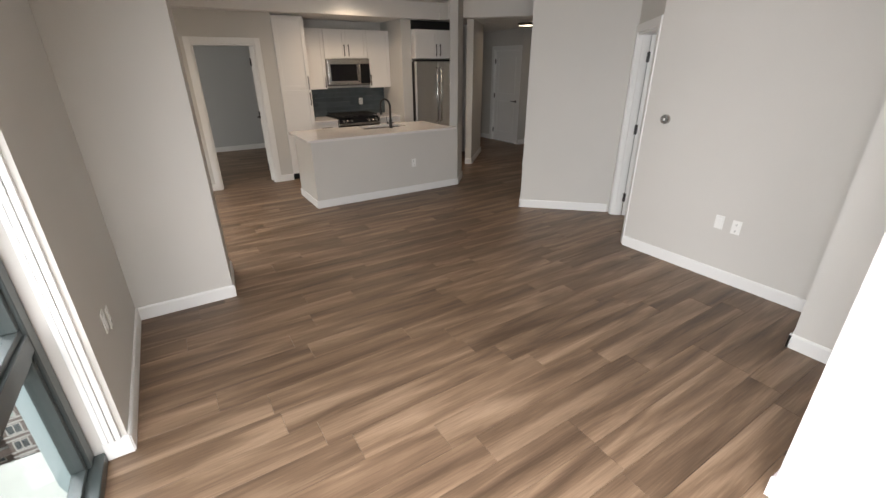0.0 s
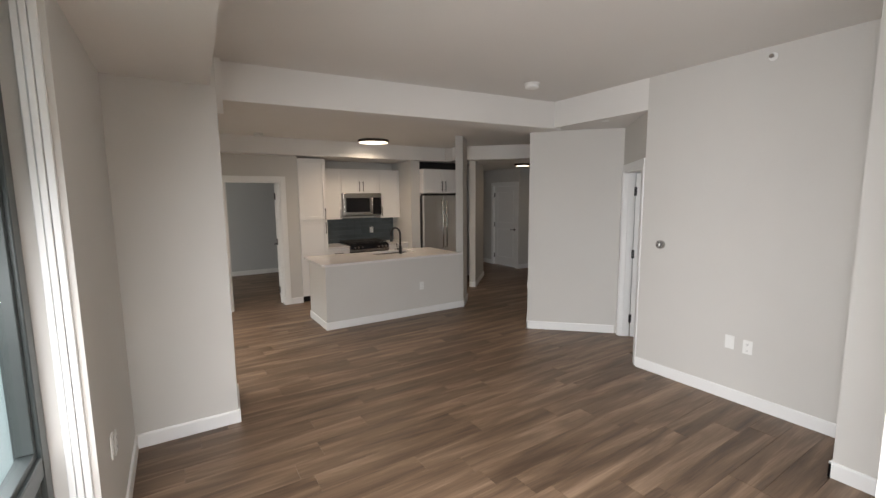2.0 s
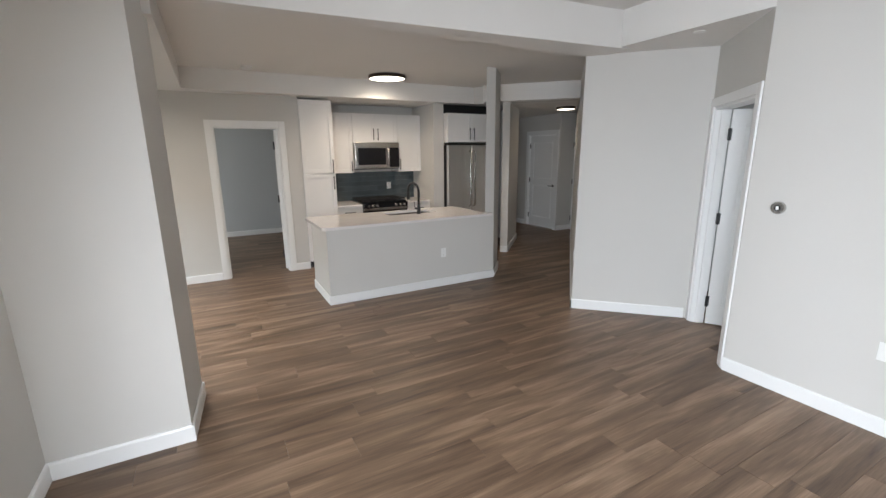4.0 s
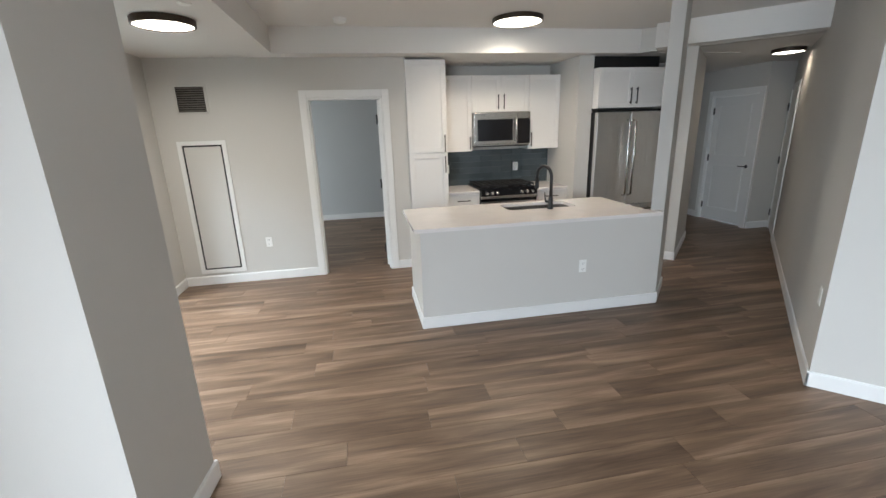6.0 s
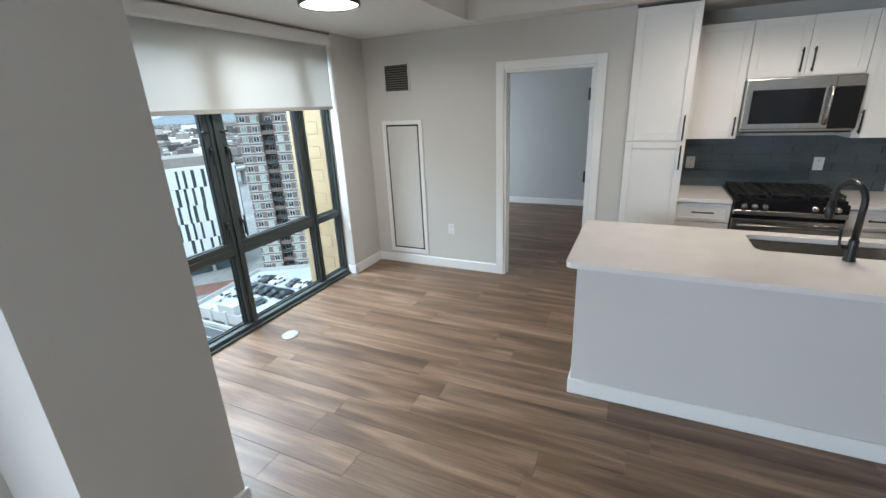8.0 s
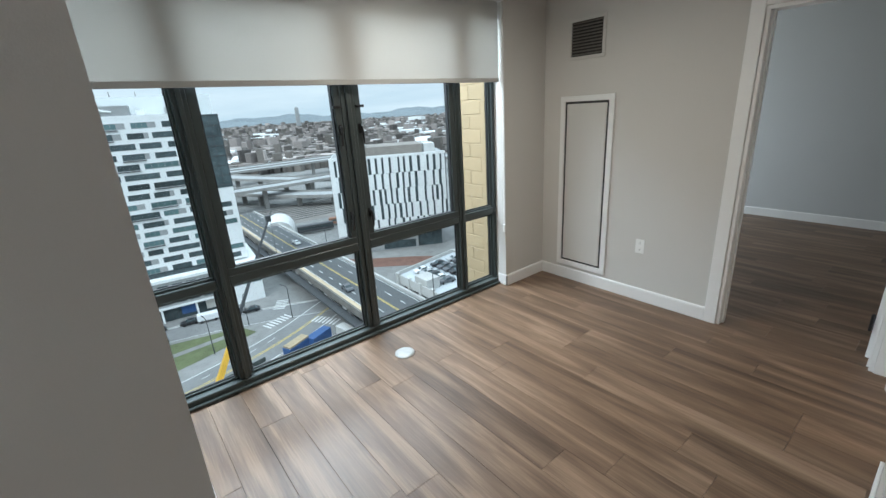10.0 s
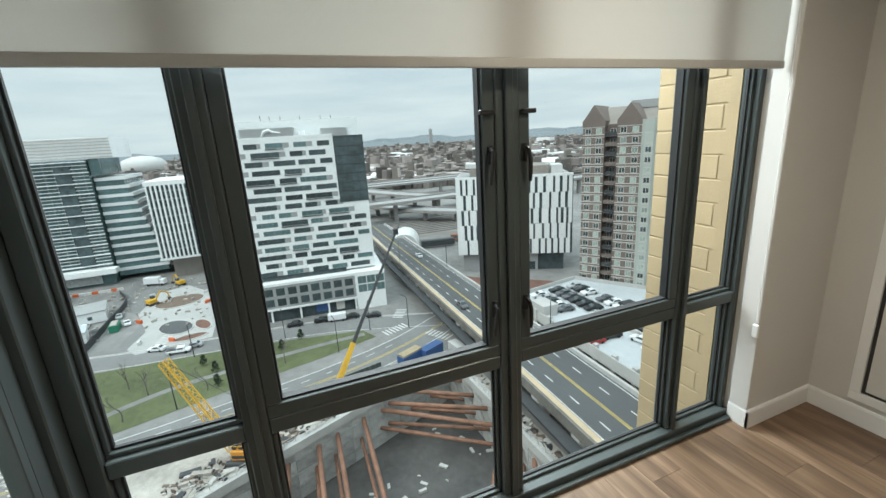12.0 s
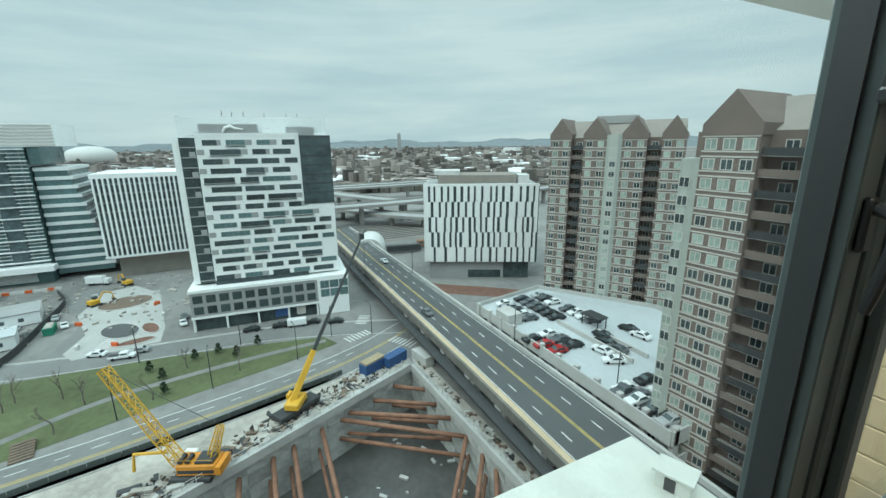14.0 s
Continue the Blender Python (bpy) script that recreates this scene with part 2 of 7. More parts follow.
def thing(name, label, category, m=None, group="", kind=""):
    ob = new(name)
    ob.empty_display_size = 0.1
    if m is not None:
        ob.matrix_world = m
    return tagged(ob, label, category, group, kind)


def struct(name, bm, material, label):
    return solid(name, bm, material, label, "", "structure")


S2 = math.sqrt(0.5)


def uv(u, v):
    """Plan point from the hall's own axes: u along it, v to its left."""
    return ((u - v) * S2, (u + v) * S2)


def uvbox(u0, v0, u1, v1, z0, z1):
    return prism_bm([uv(u0, v0), uv(u1, v0), uv(u1, v1), uv(u0, v1)], z0, z1)

# ---- the large structure ----
ZC, ZS, ZL = 2.70, 2.45, 2.88        # main ceiling, lowered soffit, raised living-room tray
TOP = 3.05
XR = 3.58                            # living room wall with the thermostat
YD = 7.11                            # wall with the bedroom door
YK = 7.83                            # kitchen back wall

floor = struct("floor", prism_bm([(-0.93, -2.4), (9.0, -2.4), (9.0, 11.0), (-1.42, 11.0), (-1.42, 3.81), (-0.93, 3.81)], -0.2, -0.010), JOINT, "grey-brown vinyl plank floor throughout the flat")

# wall between and beside the two windows
struct("wall_pier", prism_bm([(-0.70, 2.06), (-0.70, 3.445), (-0.036, 3.445), (0.012, 3.957), (-0.93, 3.957), (-0.93, 2.06)], 0, TOP), PAINT, "warm grey painted pier between the two windows")
# wall at the far side of the dining window
struct("wall_dining_corner", prism_bm([(-1.25, 6.60), (-1.25, YD + 0.12), (-1.50, YD + 0.12), (-1.50, 6.60)], 0, TOP), PAINT, "warm grey painted wall beside the dining window")
struct("wall_over_dining_window", box_bm(-1.50, 3.80, 2.36, -1.30, 6.60, TOP), PAINT, "painted wall strip over the dining window")
struct("wall_over_living_window", box_bm(-0.98, -2.4, 2.50, -0.72, 2.06, TOP), PAINT, "painted wall strip over the living room window")
struct("wall_behind", box_bm(-0.98, -2.52, 0, 3.2, -2.4, TOP), PAINT, "warm grey painted wall at the end of the living room")
struct("wall_over_bay_side", box_bm(-1.30, 3.80, 2.36, -0.931, 3.90, TOP), PAINT, "painted wall strip over the bay's side window")
# bedroom door wall, with its opening
struct("wall_north_left", box_bm(-1.25, YD, 0, 0.31, YD + 0.12, TOP), PAINT, "warm grey painted wall with vent and access panel")
struct("wall_north_right", box_bm(1.13, YD, 0, 1.405, YD + 0.12, TOP), PAINT, "warm grey painted wall beside the bedroom door")
struct("wall_north_over", box_bm(0.31, YD, 2.04, 1.13, YD + 0.12, TOP), PAINT, "warm grey painted wall over the bedroom door")
# kitchen
struct("wall_kitchen_back", box_bm(1.30, YK, 0, 5.4, YK + 0.12, TOP), PAINT, "warm grey painted kitchen wall")
struct("wall_kitchen_left", box_bm(1.29, YD + 0.12, 0, 1.405, YK, TOP), PAINT, "painted kitchen side wall behind the pantry")
struct("wall_chase", box_bm(3.47, 7.02, 0, 3.66, YK, TOP), PAINT, "warm grey painted chase between cabinets and refrigerator")
struct("wall_column", prism_bm([(3.36, 5.355), (3.497, 5.355), uv(6.75, 1.33), uv(6.75, 1.43)], 0, TOP), PAINT, "slim painted wall stub at the end of the peninsula")
# hall
struct("wall_hall_left", uvbox(7.79, 1.33, 9.06, 1.45, 0, TOP), PAINT, "warm grey painted hall wall")
struct("wall_hall_recess", uvbox(9.06, 1.62, 11.15, 1.74, 0, TOP), PAINT, "painted recessed hall wall")
struct("wall_hall_recess_side", uvbox(9.0, 1.45, 9.06, 2.3, 0, TOP), PAINT, "painted side of the hall recess")
struct("wall_hall_end_left", box_bm(6.73, 8.54, 0, 6.85, 9.20, TOP), PAINT, "painted hall end wall")
struct("wall_hall_end_right", prism_bm([(6.73, 7.56), (7.45, 7.56), (7.45, 7.66), (6.73, 7.66)], 0, TOP), PAINT, "painted hall end wall beside the door")
struct("wall_hall_end_over", box_bm(6.73, 7.66, 2.05, 6.85, 8.54, TOP), PAINT, "painted hall end wall over the door")
struct("wall_hall_right", uvbox(5.30, 0.156, 10.42, 0.276, 0, TOP), PAINT, "warm grey painted hall wall")
struct("wall_hall_header_left", uvbox(7.79, 1.45, 7.91, 2.1, ZS, TOP - 0.02), PAINT, "painted header over the refrigerator nook")
struct("wall_hall_header", uvbox(7.79, 0.276, 7.91, 1.33, ZS, TOP), PAINT, "painted header over the hall entrance")
# diagonal walls of the living room
struct("wall_diagonal", uvbox(5.30, -0.86, 5.42, 0.156, 0, TOP), PAINT, "warm grey painted diagonal wall")
struct("wall_closet_over", uvbox(4.30, -0.98, 5.22, -0.86, 2.05, TOP), PAINT, "painted wall over the side door")
struct("wall_closet_jamb", uvbox(5.22, -0.98, 5.30, -0.86, 0, TOP), PAINT, "painted wall beside the side door")
struct("wall_right", prism_bm([(XR, 0.66), (XR, 2.37), uv(4.30, -0.86), uv(4.30, -0.98), (XR + 0.12, 2.2), (XR + 0.12, 0.66)], 0, TOP), PAINT, "warm grey painted wall with the thermostat")
struct("wall_right_step", prism_bm([(1.68, -2.4), (1.68, 0.24), (2.99, 0.24), (2.99, 0.66), (XR + 0.12, 0.66), (XR + 0.12, -2.4)], 0, TOP), PAINT, "warm grey painted stepped wall")
# the room behind the side door, and the bedroom
struct("wall_side_room", prism_bm([uv(3.4, -2.9), uv(6.4, -2.9), uv(6.4, -3.0), uv(3.4, -3.0)], 0, TOP), BEDPAINT, "painted wall of the room behind the side door")
struct("wall_side_room_end", uvbox(6.3, -2.9, 6.4, -0.98, 0, TOP), BEDPAINT, "painted end wall of the side room")
struct("wall_bedroom_back", box_bm(-3.2, 10.55, 0, 3.2, 10.67, TOP), BEDPAINT, "cool grey painted bedroom wall")
struct("wall_bedroom_right", box_bm(3.0, YK + 0.12, 0, 3.12, 10.55, TOP), BEDPAINT, "cool grey painted bedroom wall")
struct("wall_bedroom_window_side", box_bm(-1.62, 10.4, 0, -1.5, 10.55, TOP), BEDPAINT, "painted bedroom wall beside its window")
struct("wall_bedroom_under", box_bm(-1.62, 7.7, 0, -1.5, 10.4, 0.4), BEDPAINT, "painted wall under the bedroom window")
struct("wall_bedroom_over", box_bm(-1.62, 7.7, 2.4, -1.5, 10.4, TOP), BEDPAINT, "painted wall over the bedroom window")
struct("wall_bedroom_left", box_bm(-1.62, YD + 0.12, 0, -1.5, 7.7, TOP), BEDPAINT, "painted bedroom wall beside its window")

# ceilings, each an object of its own
struct("ceiling_main", prism_bm([(0.045, 3.97), (3.7, 3.97), uv(5.42, 0.1), uv(7.9, 0.1), uv(7.9, 1.45), (4.6, 6.87), (0.045, 6.87)], ZC, TOP), CEIL, "flat white painted ceiling over kitchen and dining")
struct("ceiling_dining_soffit", box_bm(-1.40, 3.83, ZS, 0.045, 6.87, TOP - 0.002), CEIL, "lowered white ceiling by the dining window")
struct("ceiling_kitchen_soffit", box_bm(-1.40, 6.87, ZS, 5.5, YK + 0.1, TOP - 0.004), CEIL, "lowered soffit along the kitchen wall")
struct("ceiling_living_tray", box_bm(-0.9, -2.5, ZL, 4.0, 3.985, TOP + 0.05), CEIL, "raised tray ceiling of the living room")
struct("ceiling_beam", prism_bm([(-0.04, 3.90), (XR, 3.57), (3.70, 3.57), (3.70, 3.968), (-0.04, 3.968)], 2.57, TOP - 0.012), CEIL, "lowered ceiling strip between living room and kitchen")
struct("ceiling_window_soffit", prism_bm([(-0.95, -2.5), (-0.31, -2.5), (-0.058, 3.9), (-0.95, 3.9)], 2.57, TOP - 0.006), CEIL, "lowered soffit along the living room window")
struct("ceiling_side_soffit", prism_bm([(XR, 2.37), (XR, 3.566), (3.704, 3.566), (3.704, 3.968), uv(5.36, 0.1), uv(5.36, -0.95), uv(4.2, -0.95)], 2.58, TOP - 0.008), CEIL, "lowered soffit before the side door")
struct("ceiling_hall", uvbox(7.6, 0.1, 11.3, 1.74, ZS + 0.004, TOP - 0.01), CEIL, "white painted hall ceiling")
struct("ceiling_bedroom", box_bm(-3.3, YD + 0.12, 2.6, 3.1, 10.7, TOP), CEIL, "white bedroom ceiling")
struct("ceiling_side_room", prism_bm([uv(4.31, -0.985), uv(5.3, -0.985), uv(6.4, -0.985), uv(6.4, -3.0), uv(4.31, -3.0)], 2.5, TOP - 0.03), CEIL, "white ceiling of the side room")

# ---- trim: baseboards, casings, doors ----
BH, BT = 0.105, 0.014


def baseboard(p, q, side=1):
    """A skirting board along a wall from p to q, standing off to the left of that way (side 1) or the right (-1)."""
    d = Vector((q[0] - p[0], q[1] - p[1], 0))
    length = d.length
    b = bmesh.new()
    prof = [(0.0005, 0.001), (BT, 0.001), (BT, BH - 0.012), (BT - 0.005, BH - 0.002), (0.0005, BH)]
    ends = [[b.verts.new((x, side * o, z)) for o, z in prof] for x in (0, length)]
    k = len(prof)
    for i in range(k):
        b.faces.new((ends[0][i], ends[0][(i + 1) % k], ends[1][(i + 1) % k], ends[1][i]))
    b.faces.new(ends[0])
    b.faces.new(ends[1])
    bmesh.ops.recalc_face_normals(b, faces=b.faces[:])
    ob = struct("baseboard", b, WHITE, "white painted baseboard along the wall")
    ob.matrix_world = Matrix.Translation((p[0], p[1], 0)) @ Matrix.Rotation(math.atan2(d.y, d.x), 4, 'Z')
    return ob


baseboard((-0.70, 2.05), (-0.70, 3.445), -1)
baseboard((-0.70, 3.445), (-0.022, 3.445), -1)
baseboard((-0.0373, 3.431), (0.0133, 3.971), -1)
baseboard((-0.93, 3.957), (0.026, 3.957), 1)
baseboard((-1.25, 6.586), (-1.25, YD), -1)
baseboard((-1.345, 6.60), (-1.236, 6.60), -1)
baseboard((-1.25, YD), (0.23, YD), -1)
baseboard((1.21, YD), (1.405, YD), -1)
baseboard(uv(5.30, -0.82), uv(5.30, 0.276 + BT), 1)
baseboard(uv(5.30 - BT, 0.276), uv(9.35, 0.276), 1)
baseboard((XR, 0.66), (XR, 2.37), 1)
baseboard((2.99, 0.24), (2.99, 0.674), 1)
baseboard((2.976, 0.66), (XR, 0.66), 1)
baseboard((1.68, -2.4), (1.68, 0.254), 1)
baseboard((1.666, 0.24), (2.99, 0.24), 1)
baseboard(uv(7.79 - BT, 1.33), uv(9.06 + BT, 1.33), -1)
baseboard(uv(7.79, 1.33 - BT), uv(7.79, 1.45), 1)
baseboard(uv(9.06, 1.33), uv(9.06, 1.62), -1)
baseboard(uv(9.06, 1.62), uv(11.05, 1.62), -1)
baseboard((6.73, 7.56), (7.16, 7.56), -1)
baseboard((6.73, 8.61), (6.73, 8.98), 1)
baseboard((-3.2, 10.55), (3.0, 10.55), -1)
baseboard((3.50, 5.352), uv(6.75 + BT, 1.33), -1)
baseboard(uv(6.75, 1.43), uv(6.75, 1.33 - BT), 1)


def casing(m, width, height, wall, name, label):
    """Door lining and flat casing in local axes: x along the wall, y into it from the room's face, the opening from x 0."""
    ob = thing(name, label, "door frame", m, kind="structure")
    w, t = 0.078, 0.017
    for x0, x1 in ((-w, 0.0), (width, width + w)):
        part("casing_upright", box_bm(x0, -t, 0, x1, -0.0005, height + w, 0.003), WHITE, ob)
    part("casing_head", box_bm(0.0, -t, height, width, -0.0005, height + w, 0.003), WHITE, ob)
    for x0, x1 in ((0.0005, 0.022), (width - 0.022, width - 0.0005)):
        part("jamb", box_bm(x0, -0.004, 0, x1, wall + 0.004, height - 0.022, 0.002), WHITE, ob)
    part("jamb_head", box_bm(0.0005, -0.004, height - 0.022, width - 0.0005, wall + 0.004, height - 0.0005, 0.002), WHITE, ob)
    for x0, x1 in ((0.022, 0.034), (width - 0.034, width - 0.022)):
        part("door_stop", box_bm(x0, 0.045, 0, x1, 0.075, height - 0.022), WHITE, ob)
    return ob


def hinge_bm():
    b = box_bm(-0.016, -0.003, -0.05, 0.016, 0.003, 0.05, 0.001)
    return tube_bm([(0.0, -0.008, -0.054), (0.0, -0.008, 0.054)], 0.008, 10, b)


def door_leaf(m, width, height, name, label, panels=True, lever=True, flip=1):
    """A hinged leaf: local x from the hinge edge, y through it, z up."""
    ob = thing(name, label, "door", m)
    th = 0.038
    part("slab", box_bm(0, -th / 2, 0.012, width, th / 2, height - 0.026, 0.002), WHITE, ob)
    if panels:
        for z0, z1 in ((0.22, 0.95), (1.10, height - 0.16)):
            for s in (-1, 1):
                fr = bmesh.new()
                for q in ((0.11, z0, width - 0.11, z0 + 0.018), (0.11, z1 - 0.018, width - 0.11, z1), (0.11, z0 + 0.018, 0.128, z1 - 0.018), (width - 0.128, z0 + 0.018, width - 0.11, z1 - 0.018)):
                    box_bm(q[0], s * (th / 2 + 0.0005), q[1], q[2], s * (th / 2 + 0.007), q[3], 0.002, bm=fr)
                part("panel_moulding", fr, WHITE, ob)
    for z in (0.24, 1.05, height - 0.24):
        part("hinge", hinge_bm(), BLACK, ob, "matte black hinge", m=pose(-0.003, flip * (th / 2 + 0.0035), z, 0, 0, 0 if flip < 0 else 180))
    if lever:
        for s in (-1, 1):
            h = lathe_bm([(0.026, 0), (0.026, 0.008), (0.011, 0.012), (0.011, 0.045)], 18)
            tube_bm([(0, 0, 0.045), (-0.03, 0, 0.048), (-0.11, 0, 0.046)], 0.009, 10, h)
            part("lever_handle", h, BLACK, ob, "matte black lever handle", m=Matrix.Translation((width - 0.06, s * th / 2, 0.95)) @ Matrix.Rotation(-s * radians(90), 4, 'X'))
    return ob


casing(pose(0.31, YD, 0), 0.82, 2.04, 0.12, "door_1", "white casing and lining of the bedroom doorway")
door_leaf(pose(1.092, YD + 0.137, 0, 0, 0, 80), 0.77, 2.04, "bedroom_door", "white panel door standing open into the bedroom", flip=1)

casing(Matrix.Translation((*uv(4.30, -0.86), 0)) @ Matrix.Rotation(radians(45), 4, 'Z') @ Matrix.Scale(-1, 4, (0, 1, 0)), 0.92, 2.05, 0.12, "door_2", "white casing and lining of the side doorway")
door_leaf(Matrix.Translation((*uv(5.185, -0.99), 0)) @ Matrix.Rotation(radians(-60), 4, 'Z'), 0.86, 2.05, "side_door", "white panel door standing ajar with black hinges", flip=-1, lever=False)

casing(Matrix.Translation((6.73, 8.54, 0)) @ Matrix.Rotation(radians(-90), 4, 'Z'), 0.88, 2.05, 0.12, "door_3", "white casing of the door at the hall's end")
door_leaf(Matrix.Translation((6.775, 8.515, 0)) @ Matrix.Rotation(radians(-90), 4, 'Z'), 0.83, 2.05, "hall_door", "closed white panel door with black lever and hinges", flip=-1)
h4 = thing("door_4", "white casing and door on the hall's side wall", "door frame", Matrix.Translation((*uv(9.43, 0.276), 0)) @ Matrix.Rotation(radians(45), 4, 'Z'), kind="structure")
for a, b_ in ((-0.078, 0.0), (0.90, 0.978)):
    part("casing_upright", box_bm(a, 0.0005, 0, b_, 0.017, 2.13, 0.003), WHITE, h4)
part("casing_head", box_bm(0, 0.0005, 2.05, 0.90, 0.017, 2.13, 0.003), WHITE, h4)
part("door_slab", box_bm(0.003, 0.0005, 0.012, 0.897, 0.006, 2.047, 0.001), WHITE, h4)
for z in (0.25, 1.05, 1.82):
    part("hinge", hinge_bm(), BLACK, h4, "matte black hinge", m=pose(0.895, 0.02, z, 0, 0, 180))

# ---- windows ----


def bar(parent, name, x0, y0, z0, x1, y1, z1, mat=None, bev=0.004):
    return part(name, box_bm(x0, y0, z0, x1, y1, z1, bev), mat or ALU, parent)


def pane_set(parent, y0, y1, z0, z1, sash):
    """One light between the bars: gasket lines, an inner sash frame where it opens, and the glass."""
    f = 0.045 if sash else 0.014
    xo, xi = -1.435, (-1.375 if sash else -1.395)
    fr = bmesh.new()
    for q in ((y0, z0, y1, z0 + f), (y0, z1 - f, y1, z1), (y0, z0 + f, y0 + f, z1 - f), (y1 - f, z0 + f, y1, z1 - f)):
        box_bm(xo, q[0] + 0.0006, q[1] + 0.0006, xi, q[2] - 0.0006, q[3] - 0.0006, 0.002, bm=fr)
    part("sash_frame", fr, ALU, parent)
    g = 0.007
    gk = bmesh.new()
    a0, a1, c0, c1 = y0 + f, y1 - f, z0 + f, z1 - f
    for q in ((a0, c0, a1, c0 + g), (a0, c1 - g, a1, c1), (a0, c0 + g, a0 + g, c1 - g), (a1 - g, c0 + g, a1, c1 - g)):
        box_bm(xo + 0.012, q[0], q[1], xi - 0.016, q[2], q[3], bm=gk)
    part("gasket", gk, GASKET, parent)
    gl = part("pane", box_bm(-1.424, a0 + 0.001, c0 + 0.001, -1.418, a1 - 0.001, c1 - 0.001), GLASS, parent)
    gl.visible_shadow = False


win = thing("window_1", "grey-green aluminium dining window with opening lights", "window", pose(0, 0, 0), kind="structure")
bar(win, "sill_bar", -1.45, 3.87, 0.002, -1.345, 6.598, 0.054)
bar(win, "sill_step", -1.344, 3.90, 0.002, -1.318, 6.585, 0.022, None, 0.003)
bar(win, "head_bar", -1.45, 3.87, 2.29, -1.37, 6.598, 2.358)
COLS = ((3.872, 3.922), (4.288, 4.360), (5.214, 5.307), (6.161, 6.229), (6.566, 6.598))
for y0, y1 in COLS:
    bar(win, "mullion", -1.45, y0, 0.055, -1.368, y1, 2.289)
for y0, y1 in COLS[1:4]:
    w = y1 - y0
    part("mullion_cap", box_bm(-1.3675, y0 + w * 0.34, 0.055, -1.350, y1 - w * 0.34, 2.289, 0.003), ALU, win)
for (a0, a1), (b0, b1), sash in zip(COLS, COLS[1:], (False, True, True, False)):
    bar(win, "transom", -1.45, a1 + 0.001, 0.672, -1.372, b0 - 0.001, 0.728)
    pane_set(win, a1 + 0.001, b0 - 0.001, 0.055, 0.671, False)
    pane_set(win, a1 + 0.001, b0 - 0.001, 0.729, 2.288, sash)


def lock_bm(s):
    b = box_bm(-0.004, -0.011, -0.032, 0.006, 0.011, 0.032, 0.003)
    return tube_bm([(0.006, 0, 0.02), (0.026, 0, 0.012), (0.03, s * 0.006, -0.02), (0.024, s * 0.01, -0.075), (0.02, s * 0.01, -0.10)], [0.008, 0.008, 0.0075, 0.007, 0.006], 10, b)


for y, s in ((5.192, -1), (5.330, 1)):
    for z in (1.50, 0.93):
        part("sash_lock", lock_bm(s), BLACK, win, "black cam lock handle", m=pose(-1.372, y, z))
    part("stay_knob", box_bm(-0.01, -0.028, -0.008, 0.012, 0.028, 0.008, 0.003), BLACK, win, m=pose(-1.366, y + s * 0.012, 1.64))
struct("trim_dining_window", box_bm(-1.340, 6.5845, 0.106, -1.246, 6.5995, 2.36, 0.003), PAINT, "painted window return")

# narrow side window of the dining bay, behind the end of the pier
bay = thing("window_3", "narrow side window of the dining bay", "window", pose(0, 0, 0), kind="structure")
bar(bay, "corner_post", -1.45, 3.80, 0.002, -1.385, 3.8695, 2.358)
bar(bay, "inner_post", -1.3845, 3.815, 0.055, -1.30, 3.871, 2.289)
bar(bay, "inner_post", -1.2995, 3.80, 0.055, -1.235, 3.850, 2.289)
bar(bay, "end_post", -0.965, 3.80, 0.055, -0.932, 3.871, 2.289)
bar(bay, "sill_bar", -1.3845, 3.80, 0.002, -0.932, 3.8695, 0.054)
bar(bay, "head_bar", -1.3845, 3.80, 2.29, -0.932, 3.8695, 2.358)
bar(bay, "transom", -1.2345, 3.80, 0.672, -0.966, 3.858, 0.728)
for z0, z1 in ((0.055, 0.671), (0.729, 2.288)):
    fr = bmesh.new()
    f = 0.030
    for q in ((-1.2345, z0, -0.966, z0 + f), (-1.2345, z1 - f, -0.966, z1), (-1.2345, z0 + f, -1.2345 + f, z1 - f), (-0.966 - f, z0 + f, -0.966, z1 - f)):
        box_bm(q[0] + 0.0006, 3.812, q[1] + 0.0006, q[2] - 0.0006, 3.852, q[3] - 0.0006, 0.002, bm=fr)
    part("sash_frame", fr, ALU, bay)
    gl = part("pane", box_bm(-1.2345 + f, 3.824, z0 + f, -0.966 - f, 3.830, z1 - f), GLASS, bay)
    gl.visible_shadow = False

# roller blind over the dining window
BLINDM = bpy.data.materials.new("blind_fabric")
BLINDM.use_nodes = True
bn, bl_ = BLINDM.node_tree.nodes, BLINDM.node_tree.links
bp = bn["Principled BSDF"]
bp.inputs["Base Color"].default_value = (0.62, 0.62, 0.615, 1)
bp.inputs["Roughness"].default_value = 0.9
btr, bmix = bn.new("ShaderNodeBsdfTranslucent"), bn.new("ShaderNodeMixShader")
btr.inputs["Color"].default_value = (0.72, 0.71, 0.67, 1)
bmix.inputs[0].default_value = 0.36
wv = bn.new("ShaderNodeTexWave")
wv.inputs["Scale"].default_value = 260
wv.bands_direction = 'Z'
wb = bn.new("ShaderNodeBump")
wb.inputs["Strength"].default_value, wb.inputs["Distance"].default_value = 0.15, 0.001
btc = bn.new("ShaderNodeTexCoord")
bl_.new(btc.outputs["Object"], wv.inputs["Vector"])
bl_.new(wv.outputs["Fac"], wb.inputs["Height"])
bl_.new(wb.outputs["Normal"], bp.inputs["Normal"])
bl_.new(bp.outputs[0], bmix.inputs[1])
bl_.new(btr.outputs[0], bmix.inputs[2])
bl_.new(bmix.outputs[0], bn["Material Output"].inputs["Surface"])
blind = thing("roller_blind", "off-white fabric roller blind drawn a third down", "blind", pose(-1.29, 5.265, 2.42))
part("cassette", box_bm(-0.045, -1.315, -0.085, 0.045, 1.315, 0.012, 0.012, 3), WHITE, blind, "white blind cassette")
part("fabric", box_bm(-0.0022, -1.305, -0.625, -0.0008, 1.305, -0.08), BLINDM, blind)
